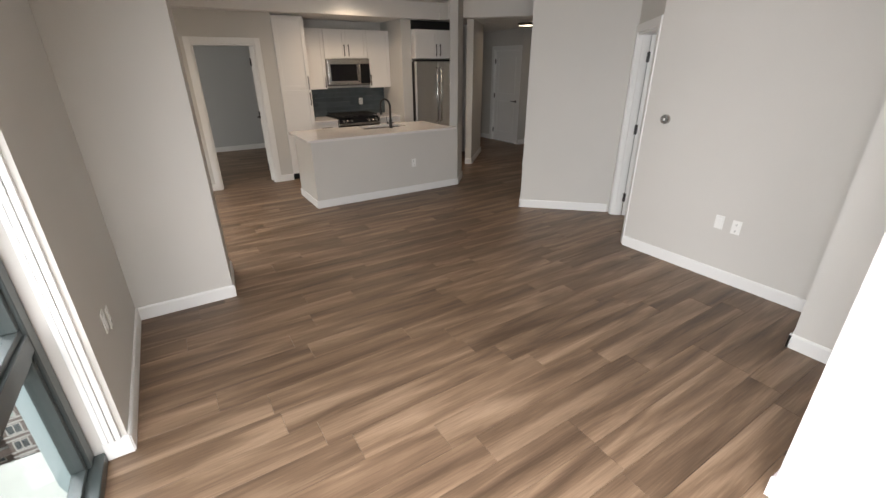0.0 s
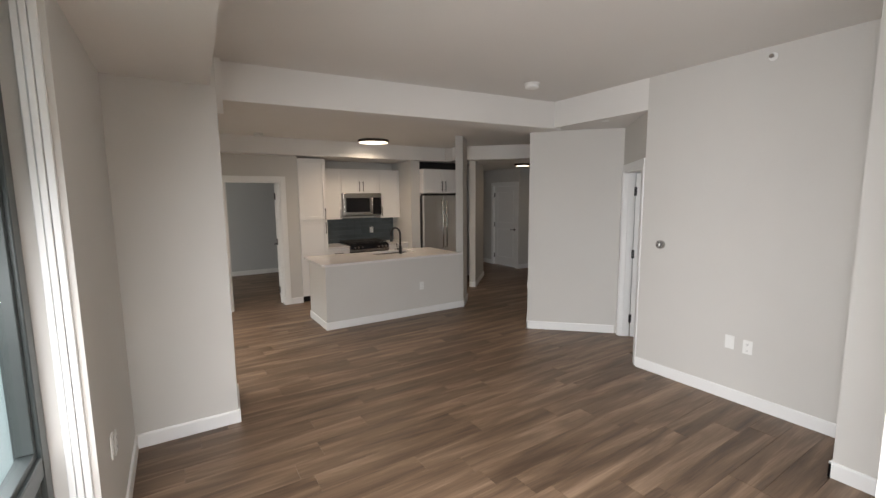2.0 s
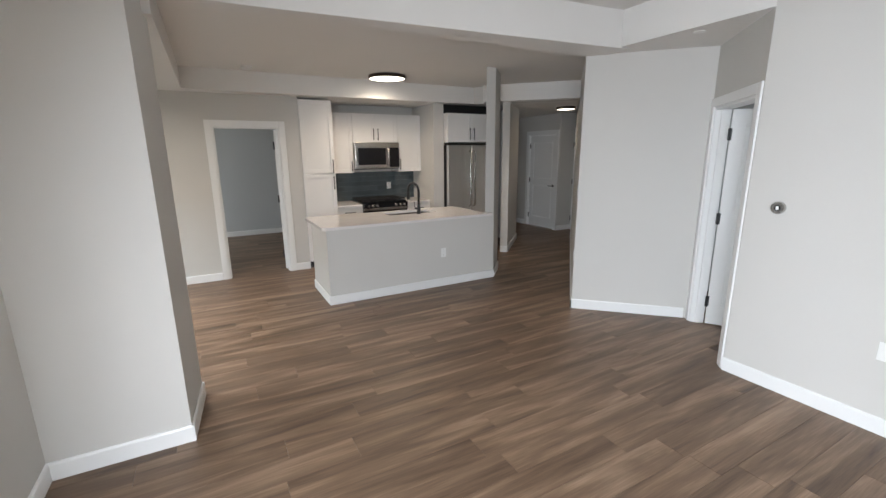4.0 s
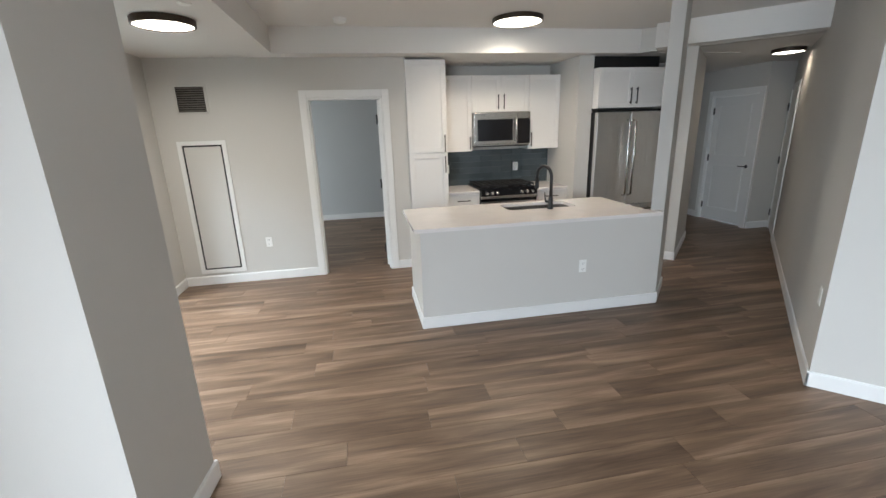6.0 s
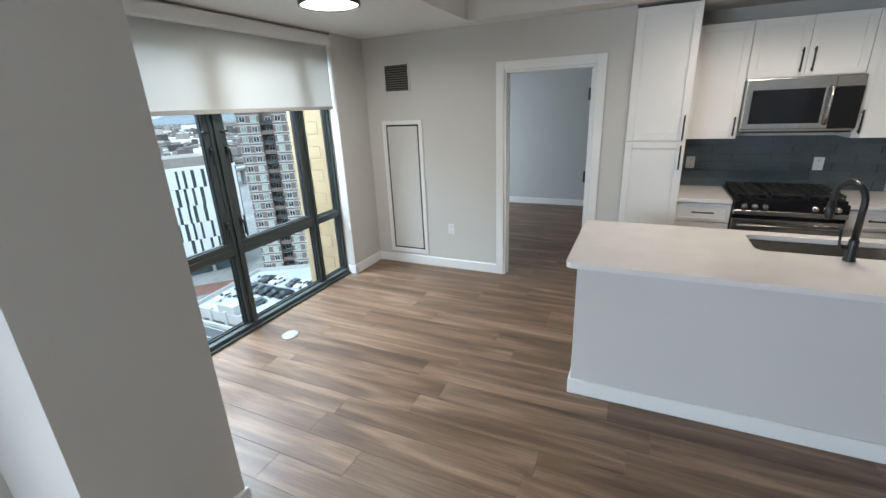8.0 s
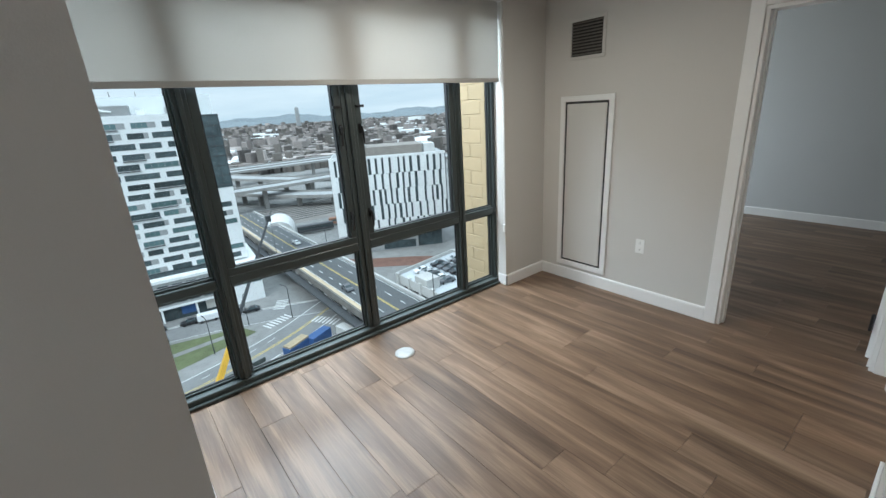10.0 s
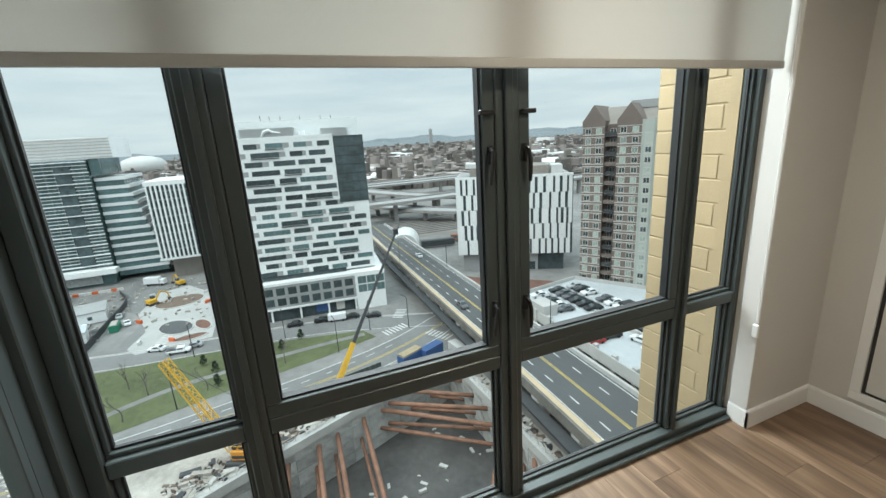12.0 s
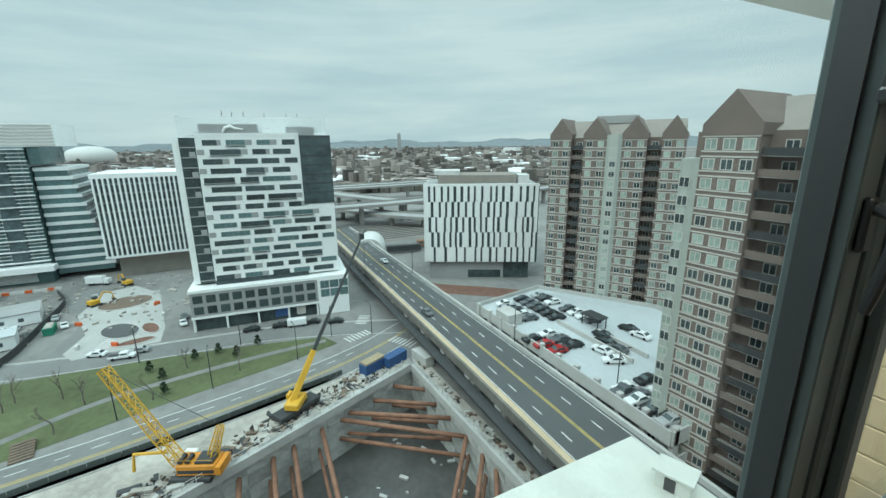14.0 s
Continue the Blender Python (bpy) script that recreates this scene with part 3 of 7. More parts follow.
part("hem_bar", box_bm(-0.007, -1.307, -0.655, 0.005, 1.307, -0.624, 0.004, 2), HEM, blind, "grey-white hem bar")
part("bracket", box_bm(-0.05, 1.3155, -0.09, 0.05, 1.3235, 0.016, 0.003), PLATE, blind)
part("chain", tube_bm([(0.03, 1.312, -0.08), (0.032, 1.313, -0.9), (0.033, 1.313, -1.85)], 0.002, 6), PLATE, blind, "thin bead chain")
part("chain_tensioner", box_bm(0.02, 1.306, -1.90, 0.05, 1.319, -1.83, 0.004), PLATE, blind)
bl2 = thing("bay_side_blind", "narrow off-white roller blind over the bay's side window", "blind", pose(-1.10, 3.93, 2.42))
part("cassette", box_bm(-0.135, -0.022, -0.085, 0.165, 0.022, 0.012, 0.008, 2), WHITE, bl2, "white blind cassette")
part("fabric", box_bm(-0.13, -0.0007, -0.625, 0.16, 0.0007, -0.08), BLINDM, bl2)
part("hem_bar", box_bm(-0.132, -0.006, -0.655, 0.162, 0.006, -0.624, 0.004, 2), HEM, bl2, "grey-white hem bar")
beads = bmesh.new()
for k in range(150):
    join_bm(beads, lathe_bm([(0.0008, -0.0026), (0.0026, 0), (0.0008, 0.0026)], 6), Matrix.Translation((0.158, 0.034, -0.09 - k * 0.0098)))
part("bead_chain", beads, PLATE, bl2, "thin white bead chain")
part("chain_tensioner", box_bm(0.148, 0.027, -1.60, 0.170, 0.044, -1.54, 0.004), PLATE, bl2, "white plastic chain holder")

# living room window, seen along its frame
lw = thing("window_2", "grey-green aluminium living room window", "window", pose(0, 0, 0), kind="structure")
bar(lw, "sill_bar", -0.92, -2.35, 0.002, -0.80, 2.045, 0.06)
bar(lw, "head_bar", -0.92, -2.35, 2.44, -0.84, 2.045, 2.498)
for y0, y1 in ((1.965, 2.045), (0.55, 0.67), (-0.95, -0.83), (-2.35, -2.25)):
    bar(lw, "mullion", -0.92, y0, 0.061, -0.84, y1, 2.439)
for a, c in ((0.671, 1.964), (-0.829, 0.549), (-2.249, -0.951)):
    bar(lw, "transom", -0.92, a, 0.72, -0.842, c, 0.80)
    for z0, z1 in ((0.061, 0.719), (0.801, 2.438)):
        fr = bmesh.new()
        f = 0.03
        for q in ((a, z0, c, z0 + f), (a, z1 - f, c, z1), (a, z0 + f, a + f, z1 - f), (c - f, z0 + f, c, z1 - f)):
            box_bm(-0.905, q[0] + 0.001, q[1] + 0.001, -0.855, q[2] - 0.001, q[3] - 0.001, 0.002, bm=fr)
        part("sash_frame", fr, ALU, lw)
        gl = part("pane", box_bm(-0.890, a + f + 0.001, z0 + f + 0.001, -0.884, c - f - 0.001, z1 - f - 0.001), GLASS, lw)
        gl.visible_shadow = False
fl = bmesh.new()
for x0, x1, y0 in ((-0.795, -0.772, 2.036), (-0.770, -0.748, 2.030), (-0.746, -0.722, 2.036)):
    box_bm(x0, y0, 0.107, x1, 2.0595, 2.498, 0.004, 2, bm=fl)
struct("trim_living_window", fl, WHITE, "white fluted trim at the window return")
struct("trim_living_window_foot", box_bm(-0.80, 2.04, 0.001, -0.69, 2.0595, 0.106, 0.003), WHITE, "white plinth at the window return")
# opaque stand-in for the bay's side glass; its sky reflection is painted pale blue-grey
TEAL = surface("painted_sky_glass", (0.38, 0.46, 0.47), 0.5, vary=0.05, scale=2, grain=60, bump=0.02)
struct("outer_side_pane", prism_bm([(-0.935, 2.05), (-0.925, 2.056), (-1.10, 2.36), (-1.112, 2.352)], -0.3, 2.9), TEAL, "bay's side glass outside the window, sky reflection put into its colour")

# ---- kitchen ----


def handle_bm(length):
    b = box_bm(-0.006, -0.034, -length / 2, 0.006, -0.024, length / 2, 0.002)
    for z in (-length / 2 + 0.02, length / 2 - 0.02):
        box_bm(-0.005, -0.025, z - 0.006, 0.005, 0.0, z + 0.006, bm=b)
    return b


def shaker(parent, x0, x1, z0, z1, y, handle=None, hlen=0.15, flat=False):
    """A shaker door or drawer front in the plane y, facing -y, with recessed panel; handle: (x, z, upright)."""
    g, s, t = 0.0016, 0.058 if not flat else 0.03, 0.019
    d = bmesh.new()
    a0, a1, c0, c1 = x0 + g, x1 - g, z0 + g, z1 - g
    for q in ((a0, c0, a0 + s, c1), (a1 - s, c0, a1, c1), (a0 + s, c0, a1 - s, c0 + s), (a0 + s, c1 - s, a1 - s, c1)):
        box_bm(q[0], y - t, q[1], q[2], y - 0.0008, q[3], 0.0015, bm=d)
    box_bm(a0 + s, y - t + 0.009, c0 + s, a1 - s, y - 0.001, c1 - s, bm=d)
    ob = part("cabinet_door" if not flat else "drawer_front", d, CAB, parent)
    if handle:
        hx, hz, up = handle
        part("handle", handle_bm(hlen), BLACK, ob, "matte black bar handle", m=pose(hx, y - t, hz, 0, 0 if up else 90, 0))
    return ob


def cabinet(name, label, x0, x1, z0, z1, yf, yb):
    ob = thing(name, label, "cabinet", pose(0, 0, 0))
    part("body", box_bm(x0, yf, z0, x1, yb - 0.001, z1, 0.001), CAB, ob)
    return ob


pantry = cabinet("pantry_cabinet", "tall white shaker pantry cabinet with black handles", 1.4065, 1.868, 0.10, 2.425, 7.11, YK)
part("toe_kick", box_bm(1.41, 7.17, 0, 1.865, 7.8, 0.099), BLACK, pantry)
shaker(pantry, 1.407, 1.868, 1.40, 2.42, 7.11, (1.835, 1.50, True), 0.20)
shaker(pantry, 1.407, 1.868, 0.11, 1.395, 7.11, (1.835, 1.26, True), 0.20)

up1 = cabinet("wall_cabinet", "narrow white shaker wall cabinet", 1.87, 2.278, 1.375, 2.30, 7.52, YK)
shaker(up1, 1.87, 2.278, 1.375, 2.30, 7.52, (2.245, 1.48, True), 0.16)
up2 = cabinet("wall_cabinet", "white shaker wall cabinet over the microwave", 2.28, 3.04, 1.855, 2.30, 7.52, YK)
shaker(up2, 2.28, 2.66, 1.86, 2.30, 7.52, (2.622, 1.98, True), 0.18)
shaker(up2, 2.66, 3.04, 1.86, 2.30, 7.52, (2.698, 1.98, True), 0.18)
up3 = cabinet("wall_cabinet", "white shaker wall cabinet beside the microwave", 3.042, 3.468, 1.375, 2.30, 7.52, YK)
shaker(up3, 3.042, 3.468, 1.375, 2.30, 7.52, (3.078, 1.50, True), 0.18)

mw = thing("microwave", "stainless steel over-range microwave with black glass door", "microwave", pose(0, 0, 0))
part("body", box_bm(2.282, 7.45, 1.435, 3.038, YK - 0.002, 1.852, 0.004), STEEL, mw)
part("door", box_bm(2.284, 7.425, 1.455, 2.86, 7.449, 1.85, 0.006, 2), STEEL, mw)
part("door_glass", box_bm(2.33, 7.421, 1.50, 2.80, 7.4248, 1.765, 0.003), DARKGLASS, mw, "black glass window")
part("control_panel", box_bm(2.862, 7.423, 1.455, 3.036, 7.449, 1.765, 0.004), DARKGLASS, mw, "black glass control panel")
part("panel_head", box_bm(2.862, 7.425, 1.767, 3.036, 7.449, 1.85, 0.004), STEEL, mw)
part("handle", tube_bm([(2.835, 7.425, 1.49), (2.835, 7.385, 1.50), (2.835, 7.385, 1.76), (2.835, 7.425, 1.77)], 0.011, 10), STEEL, mw, smooth=True)
part("vent_grille", box_bm(2.30, 7.44, 1.425, 3.02, 7.70, 1.434), BLACK, mw)

rg = thing("gas_range", "stainless slide-in gas range with black cast grates", "stove", pose(0, 0, 0))
part("body", box_bm(2.285, 7.17, 0.0, 3.035, YK - 0.03, 0.90, 0.003), BLACK, rg)
part("oven_door", box_bm(2.29, 7.135, 0.16, 3.03, 7.169, 0.76, 0.006, 2), STEEL, rg)
part("oven_glass", box_bm(2.36, 7.131, 0.30, 2.96, 7.1348, 0.64, 0.003), DARKGLASS, rg)
part("oven_handle", tube_bm([(2.33, 7.135, 0.715), (2.33, 7.085, 0.715), (2.99, 7.085, 0.715), (2.99, 7.135, 0.715)], 0.012, 10), STEEL, rg, smooth=True)
part("control_strip", prism_bm([(2.29, 7.12), (3.03, 7.12), (3.03, 7.19), (2.29, 7.19)], 0.835, 0.905), DARKGLASS, rg, "black control strip")
part("steel_lip", box_bm(2.288, 7.112, 0.795, 3.032, 7.19, 0.834, 0.004), STEEL, rg, "brushed steel lip")
part("door_head", box_bm(2.292, 7.132, 0.761, 3.028, 7.169, 0.794, 0.003), DARKGLASS, rg)
part("cooktop", box_bm(2.282, 7.19, 0.901, 3.038, YK - 0.02, 0.922, 0.004), DARKGLASS, rg)
for x in (2.36, 2.43, 2.50, 2.82, 2.89, 2.96):
    part("knob", lathe_bm([(0.021, 0), (0.021, 0.006), (0.017, 0.01), (0.016, 0.032), (0.012, 0.036)], 18), STEEL, rg, "steel burner knob", smooth=False, m=Matrix.Translation((x, 7.119, 0.868)) @ Matrix.Rotation(radians(90), 4, 'X'))
for i in range(3):
    gx = 2.295 + i * 0.247
    g_ = bmesh.new()
    for dx in (0.0, 0.075, 0.15, 0.223):
        box_bm(gx + dx, 7.22, 0.945, gx + dx + 0.012, 7.74, 0.962, 0.002, bm=g_)
    for y in (7.22, 7.34, 7.47, 7.60, 7.728):
        box_bm(gx, y, 0.9445, gx + 0.235, y + 0.012, 0.961, 0.002, bm=g_)
    for dx in (0.0, 0.223):
        for y in (7.22, 7.728):
            box_bm(gx + dx + 0.0005, y + 0.0005, 0.9225, gx + dx + 0.0115, y + 0.0115, 0.95, bm=g_)
    part("grate", g_, IRON, rg, "black cast iron grate")
for x in (2.41, 2.66, 2.91):
    for y in (7.34, 7.60):
        part("burner", lathe_bm([(0.05, 0), (0.05, 0.008), (0.034, 0.012), (0.034, 0.02), (0.01, 0.022)], 20), IRON, rg, m=pose(x, y, 0.9225))

for nm, x0, x1, hx in (("base_cabinet", 1.87, 2.283, 2.075), ("base_cabinet", 3.037, 3.468, 3.25)):
    bc = cabinet(nm, "white shaker base cabinet with top drawer", x0, x1, 0.10, 0.868, 7.20, YK)
    part("toe_kick", box_bm(x0 + 0.002, 7.26, 0, x1 - 0.002, 7.80, 0.099), BLACK, bc)
    shaker(bc, x0, x1, 0.70, 0.862, 7.20, (hx, 0.785, False), 0.17, flat=True)
    shaker(bc, x0, x1, 0.11, 0.695, 7.20, (x0 + 0.04, 0.58, True), 0.15)
    solid("worktop", box_bm(x0 + 0.001, 7.165, 0.869, x1 - 0.001, YK - 0.001, 0.90, 0.003, 2), QUARTZ, "polished white quartz worktop on a base cabinet", "worktop")

# tiled splashback: grout bed, then each tile
splash = thing("splashback", "grey glass tile splashback in running bond", "splashback", pose(0, 0, 0), kind="structure")
part("grout_bed", box_bm(1.869, YK - 0.006, 0.90, 3.469, YK - 0.0005, 1.374), GROUT, splash)
TW, TH = 0.302, 0.0775
for r in range(6):
    z0 = 0.902 + r * (TH + 0.0015)
    x = 1.871 - (TW / 2 if r % 2 else 0)
    while x < 3.467:
        a, c = max(x, 1.871), min(x + TW, 3.467)
        if c - a > 0.02:
            part("tile", box_bm(a, YK - 0.014, z0, c - 0.002, YK - 0.0061, min(z0 + TH, 1.3735), 0.0015), TILE, splash)
        x += TW


def outlet(m, label="white duplex outlet plate", sockets=True, w=0.07, h=0.115):
    ob = thing("outlet_plate", label, "outlet", m)
    part("plate", box_bm(-w / 2, -0.006, -h / 2, w / 2, -0.0003, h / 2, 0.002, 2), PLATE, ob)
    if sockets:
        for z in (-0.027, 0.027):
            part("socket", box_bm(-0.0165, -0.0085, z - 0.014, 0.0165, -0.0062, z + 0.014, 0.002, 2), PLATE, ob)
            s = bmesh.new()
            for x in (-0.0065, 0.0065):
                box_bm(x - 0.0012, -0.0092, z - 0.003, x + 0.0012, -0.0084, z + 0.006, bm=s)
            box_bm(-0.002, -0.0092, z - 0.010, 0.002, -0.0084, z - 0.006, bm=s)
            part("slot", s, SLOT, ob)
    else:
        part("insert", box_bm(-0.0165, -0.0085, -0.033, 0.0165, -0.0062, 0.033, 0.002, 2), PLATE, ob)
    return ob


outlet(pose(1.99, YK - 0.0142, 1.13), "white outlet plate on the tile splashback", w=0.075)
outlet(pose(2.98, YK - 0.0142, 1.13), "white outlet plate on the tile splashback", w=0.075)
outlet(pose(2.725, 5.349, 0.44), "white outlet plate on the peninsula's front")
outlet(pose(-0.29, YD, 0.46), "white outlet plate on the dining wall")
outlet(pose(XR, 1.52, 0.51, 0, 0, -90), "white blank data plate on the living room wall", sockets=False)
outlet(pose(XR, 1.385, 0.50, 0, 0, -90), "white outlet plate on the living room wall")
outlet(pose(-0.70, 2.43, 0.55, 0, 0, 90), "white switch plate beside the window", sockets=False)
outlet(pose(-0.70, 2.55, 0.51, 0, 0, 90), "white outlet plate beside the window")
outlet(Matrix.Translation((*uv(5.46, 0.276), 0.56)) @ Matrix.Rotation(radians(225), 4, 'Z'), "white switch plate at the hall entrance", sockets=False)

# refrigerator and the cabinet over it
FSTEEL = surface("fridge_steel", (0.88, 0.88, 0.88), 0.30, 1.0, vary=0.05, scale=2, grain=11, bump=1.0, stretch=(1.6, 1.6, 0.06))
fr = thing("refrigerator", "stainless steel french-door refrigerator with tall handles", "refrigerator", pose(0, 0, 0))
part("body", box_bm(3.675, 6.97, 0.02, 4.575, 7.68, 1.80, 0.006), BLACK, fr, "black cabinet sides")
part("door", box_bm(3.677, 6.90, 0.66, 4.122, 6.967, 1.80, 0.012, 3), FSTEEL, fr)
part("door", box_bm(4.128, 6.90, 0.66, 4.573, 6.967, 1.80, 0.012, 3), FSTEEL, fr)
part("freezer_drawer", box_bm(3.677, 6.90, 0.06, 4.573, 6.967, 0.65, 0.012, 3), FSTEEL, fr)
for x in (4.085, 4.165):
    part("handle", tube_bm([(x, 6.90, 0.78), (x, 6.845, 0.80), (x, 6.845, 1.68), (x, 6.90, 1.70)], 0.012, 10), STEEL, fr, smooth=True)
part("drawer_handle", tube_bm([(3.78, 6.90, 0.60), (3.78, 6.845, 0.60), (4.47, 6.845, 0.60), (4.47, 6.90, 0.60)], 0.012, 10), STEEL, fr, smooth=True)
part("hinge_cover", box_bm(3.68, 6.92, 1.801, 4.57, 7.02, 1.825, 0.004), BLACK, fr)
fc = cabinet("refrigerator_cabinet", "white shaker cabinet over the refrigerator", 3.67, 4.58, 1.845, 2.30, 6.92, 7.60)
shaker(fc, 3.67, 4.125, 1.845, 2.30, 6.92, (4.085, 1.98, True), 0.19)
shaker(fc, 4.125, 4.58, 1.845, 2.30, 6.92, (4.165, 1.98, True), 0.19)
# shade of the open gap up to the soffit, put in as a black strip
solid("gap_shade_strip", box_bm(3.668, 7.10, 2.301, 4.58, 7.14, 2.449), BLACK, "black strip standing in for the shaded gap over the refrigerator cabinet", "filler")

# peninsula
pen = thing("peninsula", "painted half-height peninsula wall with white end panel", "kitchen island", pose(0, 0, 0))
part("front_wall", prism_bm([(1.272, 5.352), (3.499, 5.352), (3.499, 5.47), (1.272, 5.47)], 0, 0.868), PAINT, pen)
part("end_wall", box_bm(1.272, 5.471, 0, 1.39, 6.14, 0.868), PAINT, pen)
part("cabinet_body", box_bm(1.391, 5.90, 0.10, 2.10, 6.12, 0.80), CAB, pen)
part("cabinet_body", box_bm(2.95, 5.60, 0.10, 3.352, 6.12, 0.868), CAB, pen)
bb = bmesh.new()
box_bm(1.258, 5.338, 0.001, 3.50, 5.3515, BH, 0.003, bm=bb)
box_bm(1.258, 5.352, 0.001, 1.2715, 6.14, BH, 0.003, bm=bb)
part("baseboard_strip", bb, WHITE, pen, "white baseboard")


def rounded(x0, y0, x1, y1, radii, n=7):
    """Outline of a rectangle with corner radii: (x0,y0), (x1,y0), (x1,y1), (x0,y1)."""
    pts = []
    for (cx, cy, sx, sy, a0), r in zip(((x0, y0, 1, 1, 180), (x1, y0, -1, 1, 270), (x1, y1, -1, -1, 0), (x0, y1, 1, -1, 90)), radii):
        if r <= 0:
            pts.append((cx, cy))
            continue
        for k in range(n + 1):
            a = radians(a0 + 90 * k / n)
            pts.append((cx + sx * r + r * math.cos(a), cy + sy * r + r * math.sin(a)))
    return pts


def slab_with_hole(outer, inner, z0, z1):
    """A flat slab with an opening in it."""
    b = bmesh.new()
    for z in (z0, z1):
        edges = []
        for loop in (outer, inner):
            vs = [b.verts.new((x, y, z)) for x, y in loop]
            edges += [b.edges.new((vs[i], vs[(i + 1) % len(vs)])) for i in range(len(vs))]
        bmesh.ops.triangle_fill(b, use_beauty=True, use_dissolve=False, edges=edges)
    b.verts.ensure_lookup_table()
    k = len(outer) + len(inner)
    for off, loop in ((0, outer), (len(outer), inner)):
        m_ = len(loop)
        for i in range(m_):
            j = (i + 1) % m_
            b.faces.new((b.verts[off + i], b.verts[off + j], b.verts[k + off + j], b.verts[k + off + i]))
    bmesh.ops.recalc_face_normals(b, faces=b.faces[:])
    return b


sink_hole = rounded(2.19, 5.80, 2.89, 6.13, (0.05, 0.05, 0.05, 0.05))
solid("peninsula_worktop", slab_with_hole(rounded(1.215, 5.270, 3.37, 6.22, (0.045, 0.0, 0.0, 0.03)), sink_hole, 0.869, 0.90), QUARTZ, "polished off-white quartz worktop with rounded corner", "worktop")
solid("worktop_return", prism_bm([(3.3705, 5.270), (3.43, 5.270), (3.45, 5.35), (3.3705, 5.35)], 0.869, 0.90), QUARTZ, "small quartz return at the column", "worktop")
sk = bmesh.new()
rings = []
for inset, z in ((-0.004, 0.8685), (0.004, 0.8685), (0.010, 0.70), (0.03, 0.685)):
    rings.append([sk.verts.new((x, y, z)) for x, y in rounded(2.19 + inset, 5.80 + inset, 2.89 - inset, 6.13 - inset, (0.05 - inset * 0.5,) * 4)])
for r0, r1 in zip(rings, rings[1:]):
    for i in range(len(r0)):
        j = (i + 1) % len(r0)
        sk.faces.new((r0[i], r0[j], r1[j], r1[i]))
sk.faces.new(rings[-1])
bmesh.ops.recalc_face_normals(sk, faces=sk.faces[:])
sink = solid("sink", sk, STEEL, "undermount stainless steel sink", "sink")
sm = sink.modifiers.new("thick", 'SOLIDIFY')
sm.thickness, sm.offset = 0.002, 1
part("drain", lathe_bm([(0.045, 0), (0.045, 0.004), (0.03, 0.005), (0.02, 0.001)], 20), STEEL, sink, m=pose(2.54, 5.97, 0.6852))

fa = thing("kitchen_faucet", "matte black gooseneck pull-down faucet", "faucet", pose(2.58, 5.745, 0.90))
part("base", lathe_bm([(0.028, 0.0), (0.028, 0.006), (0.024, 0.012), (0.021, 0.11), (0.017, 0.12)], 24), BLACK, fa, smooth=True)
arc = [(0, 0, 0.12), (0, 0, 0.30)] + [(0, 0.095 - 0.095 * math.cos(radians(a)), 0.30 + 0.095 * math.sin(radians(a))) for a in range(15, 181, 15)] + [(0, 0.19, 0.27)]
arc = [(-0.35 * y, y * 0.93, z) for x, y, z in arc]
part("neck", tube_bm(arc, 0.0155, 14), BLACK, fa, smooth=True)
part("spray_head", tube_bm([arc[-1], (arc[-1][0], arc[-1][1], 0.19), (arc[-1][0], arc[-1][1], 0.175)], [0.019, 0.021, 0.017], 14), BLACK, fa, smooth=True)
part("lever", tube_bm([(-0.02, 0, 0.07), (-0.05, 0, 0.075), (-0.055, 0, 0.085), (-0.062, 0, 0.16)], [0.012, 0.011, 0.006, 0.005], 10), BLACK, fa, smooth=True)

# ---- ceiling fittings, wall fittings, small things ----


def ceiling_lamp(x, y, z, r, watts, tone=(1.0, 0.86, 0.70), spread=170):
    ob = thing("ceiling_lamp", "flush round LED ceiling lamp with dark bronze rim", "lamp", pose(x, y, z), group="flush ceiling lamps")
    part("rim", lathe_bm([(r - 0.012, -0.0005), (r, -0.004), (r, -0.044), (r - 0.012, -0.048), (r - 0.014, -0.02)], 40), BRONZE, ob, "dark bronze rim", smooth=False)
    part("diffuser", lathe_bm([(r - 0.0145, -0.022), (r - 0.0145, -0.040), (r - 0.05, -0.046), (0.02, -0.050)], 40), LAMPGLOW, ob, "lit white diffuser", smooth=True)
    lamp = new("lamp_light", bpy.data.lights.new("lamp_light", 'AREA'))
    lamp.data.shape, lamp.data.size, lamp.data.energy, lamp.data.color = 'DISK', r * 1.7, watts, tone
    lamp.data.spread = radians(spread)
    lamp.matrix_world = pose(x, y, z - 0.056)
    return ob


ceiling_lamp(2.48, 6.44, ZC, 0.25, 11, (1.0, 0.78, 0.56), 140)
ceiling_lamp(-0.41, 5.55, ZS, 0.20, 17)
ceiling_lamp(5.93, 6.62, ZS + 0.004, 0.17, 0.8, (1.0, 0.70, 0.42))


def smoke_detector(x, y, z, r=0.062, h=0.035):
    ob = thing("smoke_detector", "round white smoke detector on the ceiling", "smoke detector", pose(x, y, z))
    part("base", lathe_bm([(r, -0.0005), (r, -0.010), (r - 0.004, -0.012)], 28), PLATE, ob)
    part("cover", lathe_bm([(r - 0.005, -0.0125), (r - 0.008, -h + 0.008), (r - 0.025, -h), (0.01, -h - 0.001)], 28), PLATE, ob, smooth=True)
    return ob


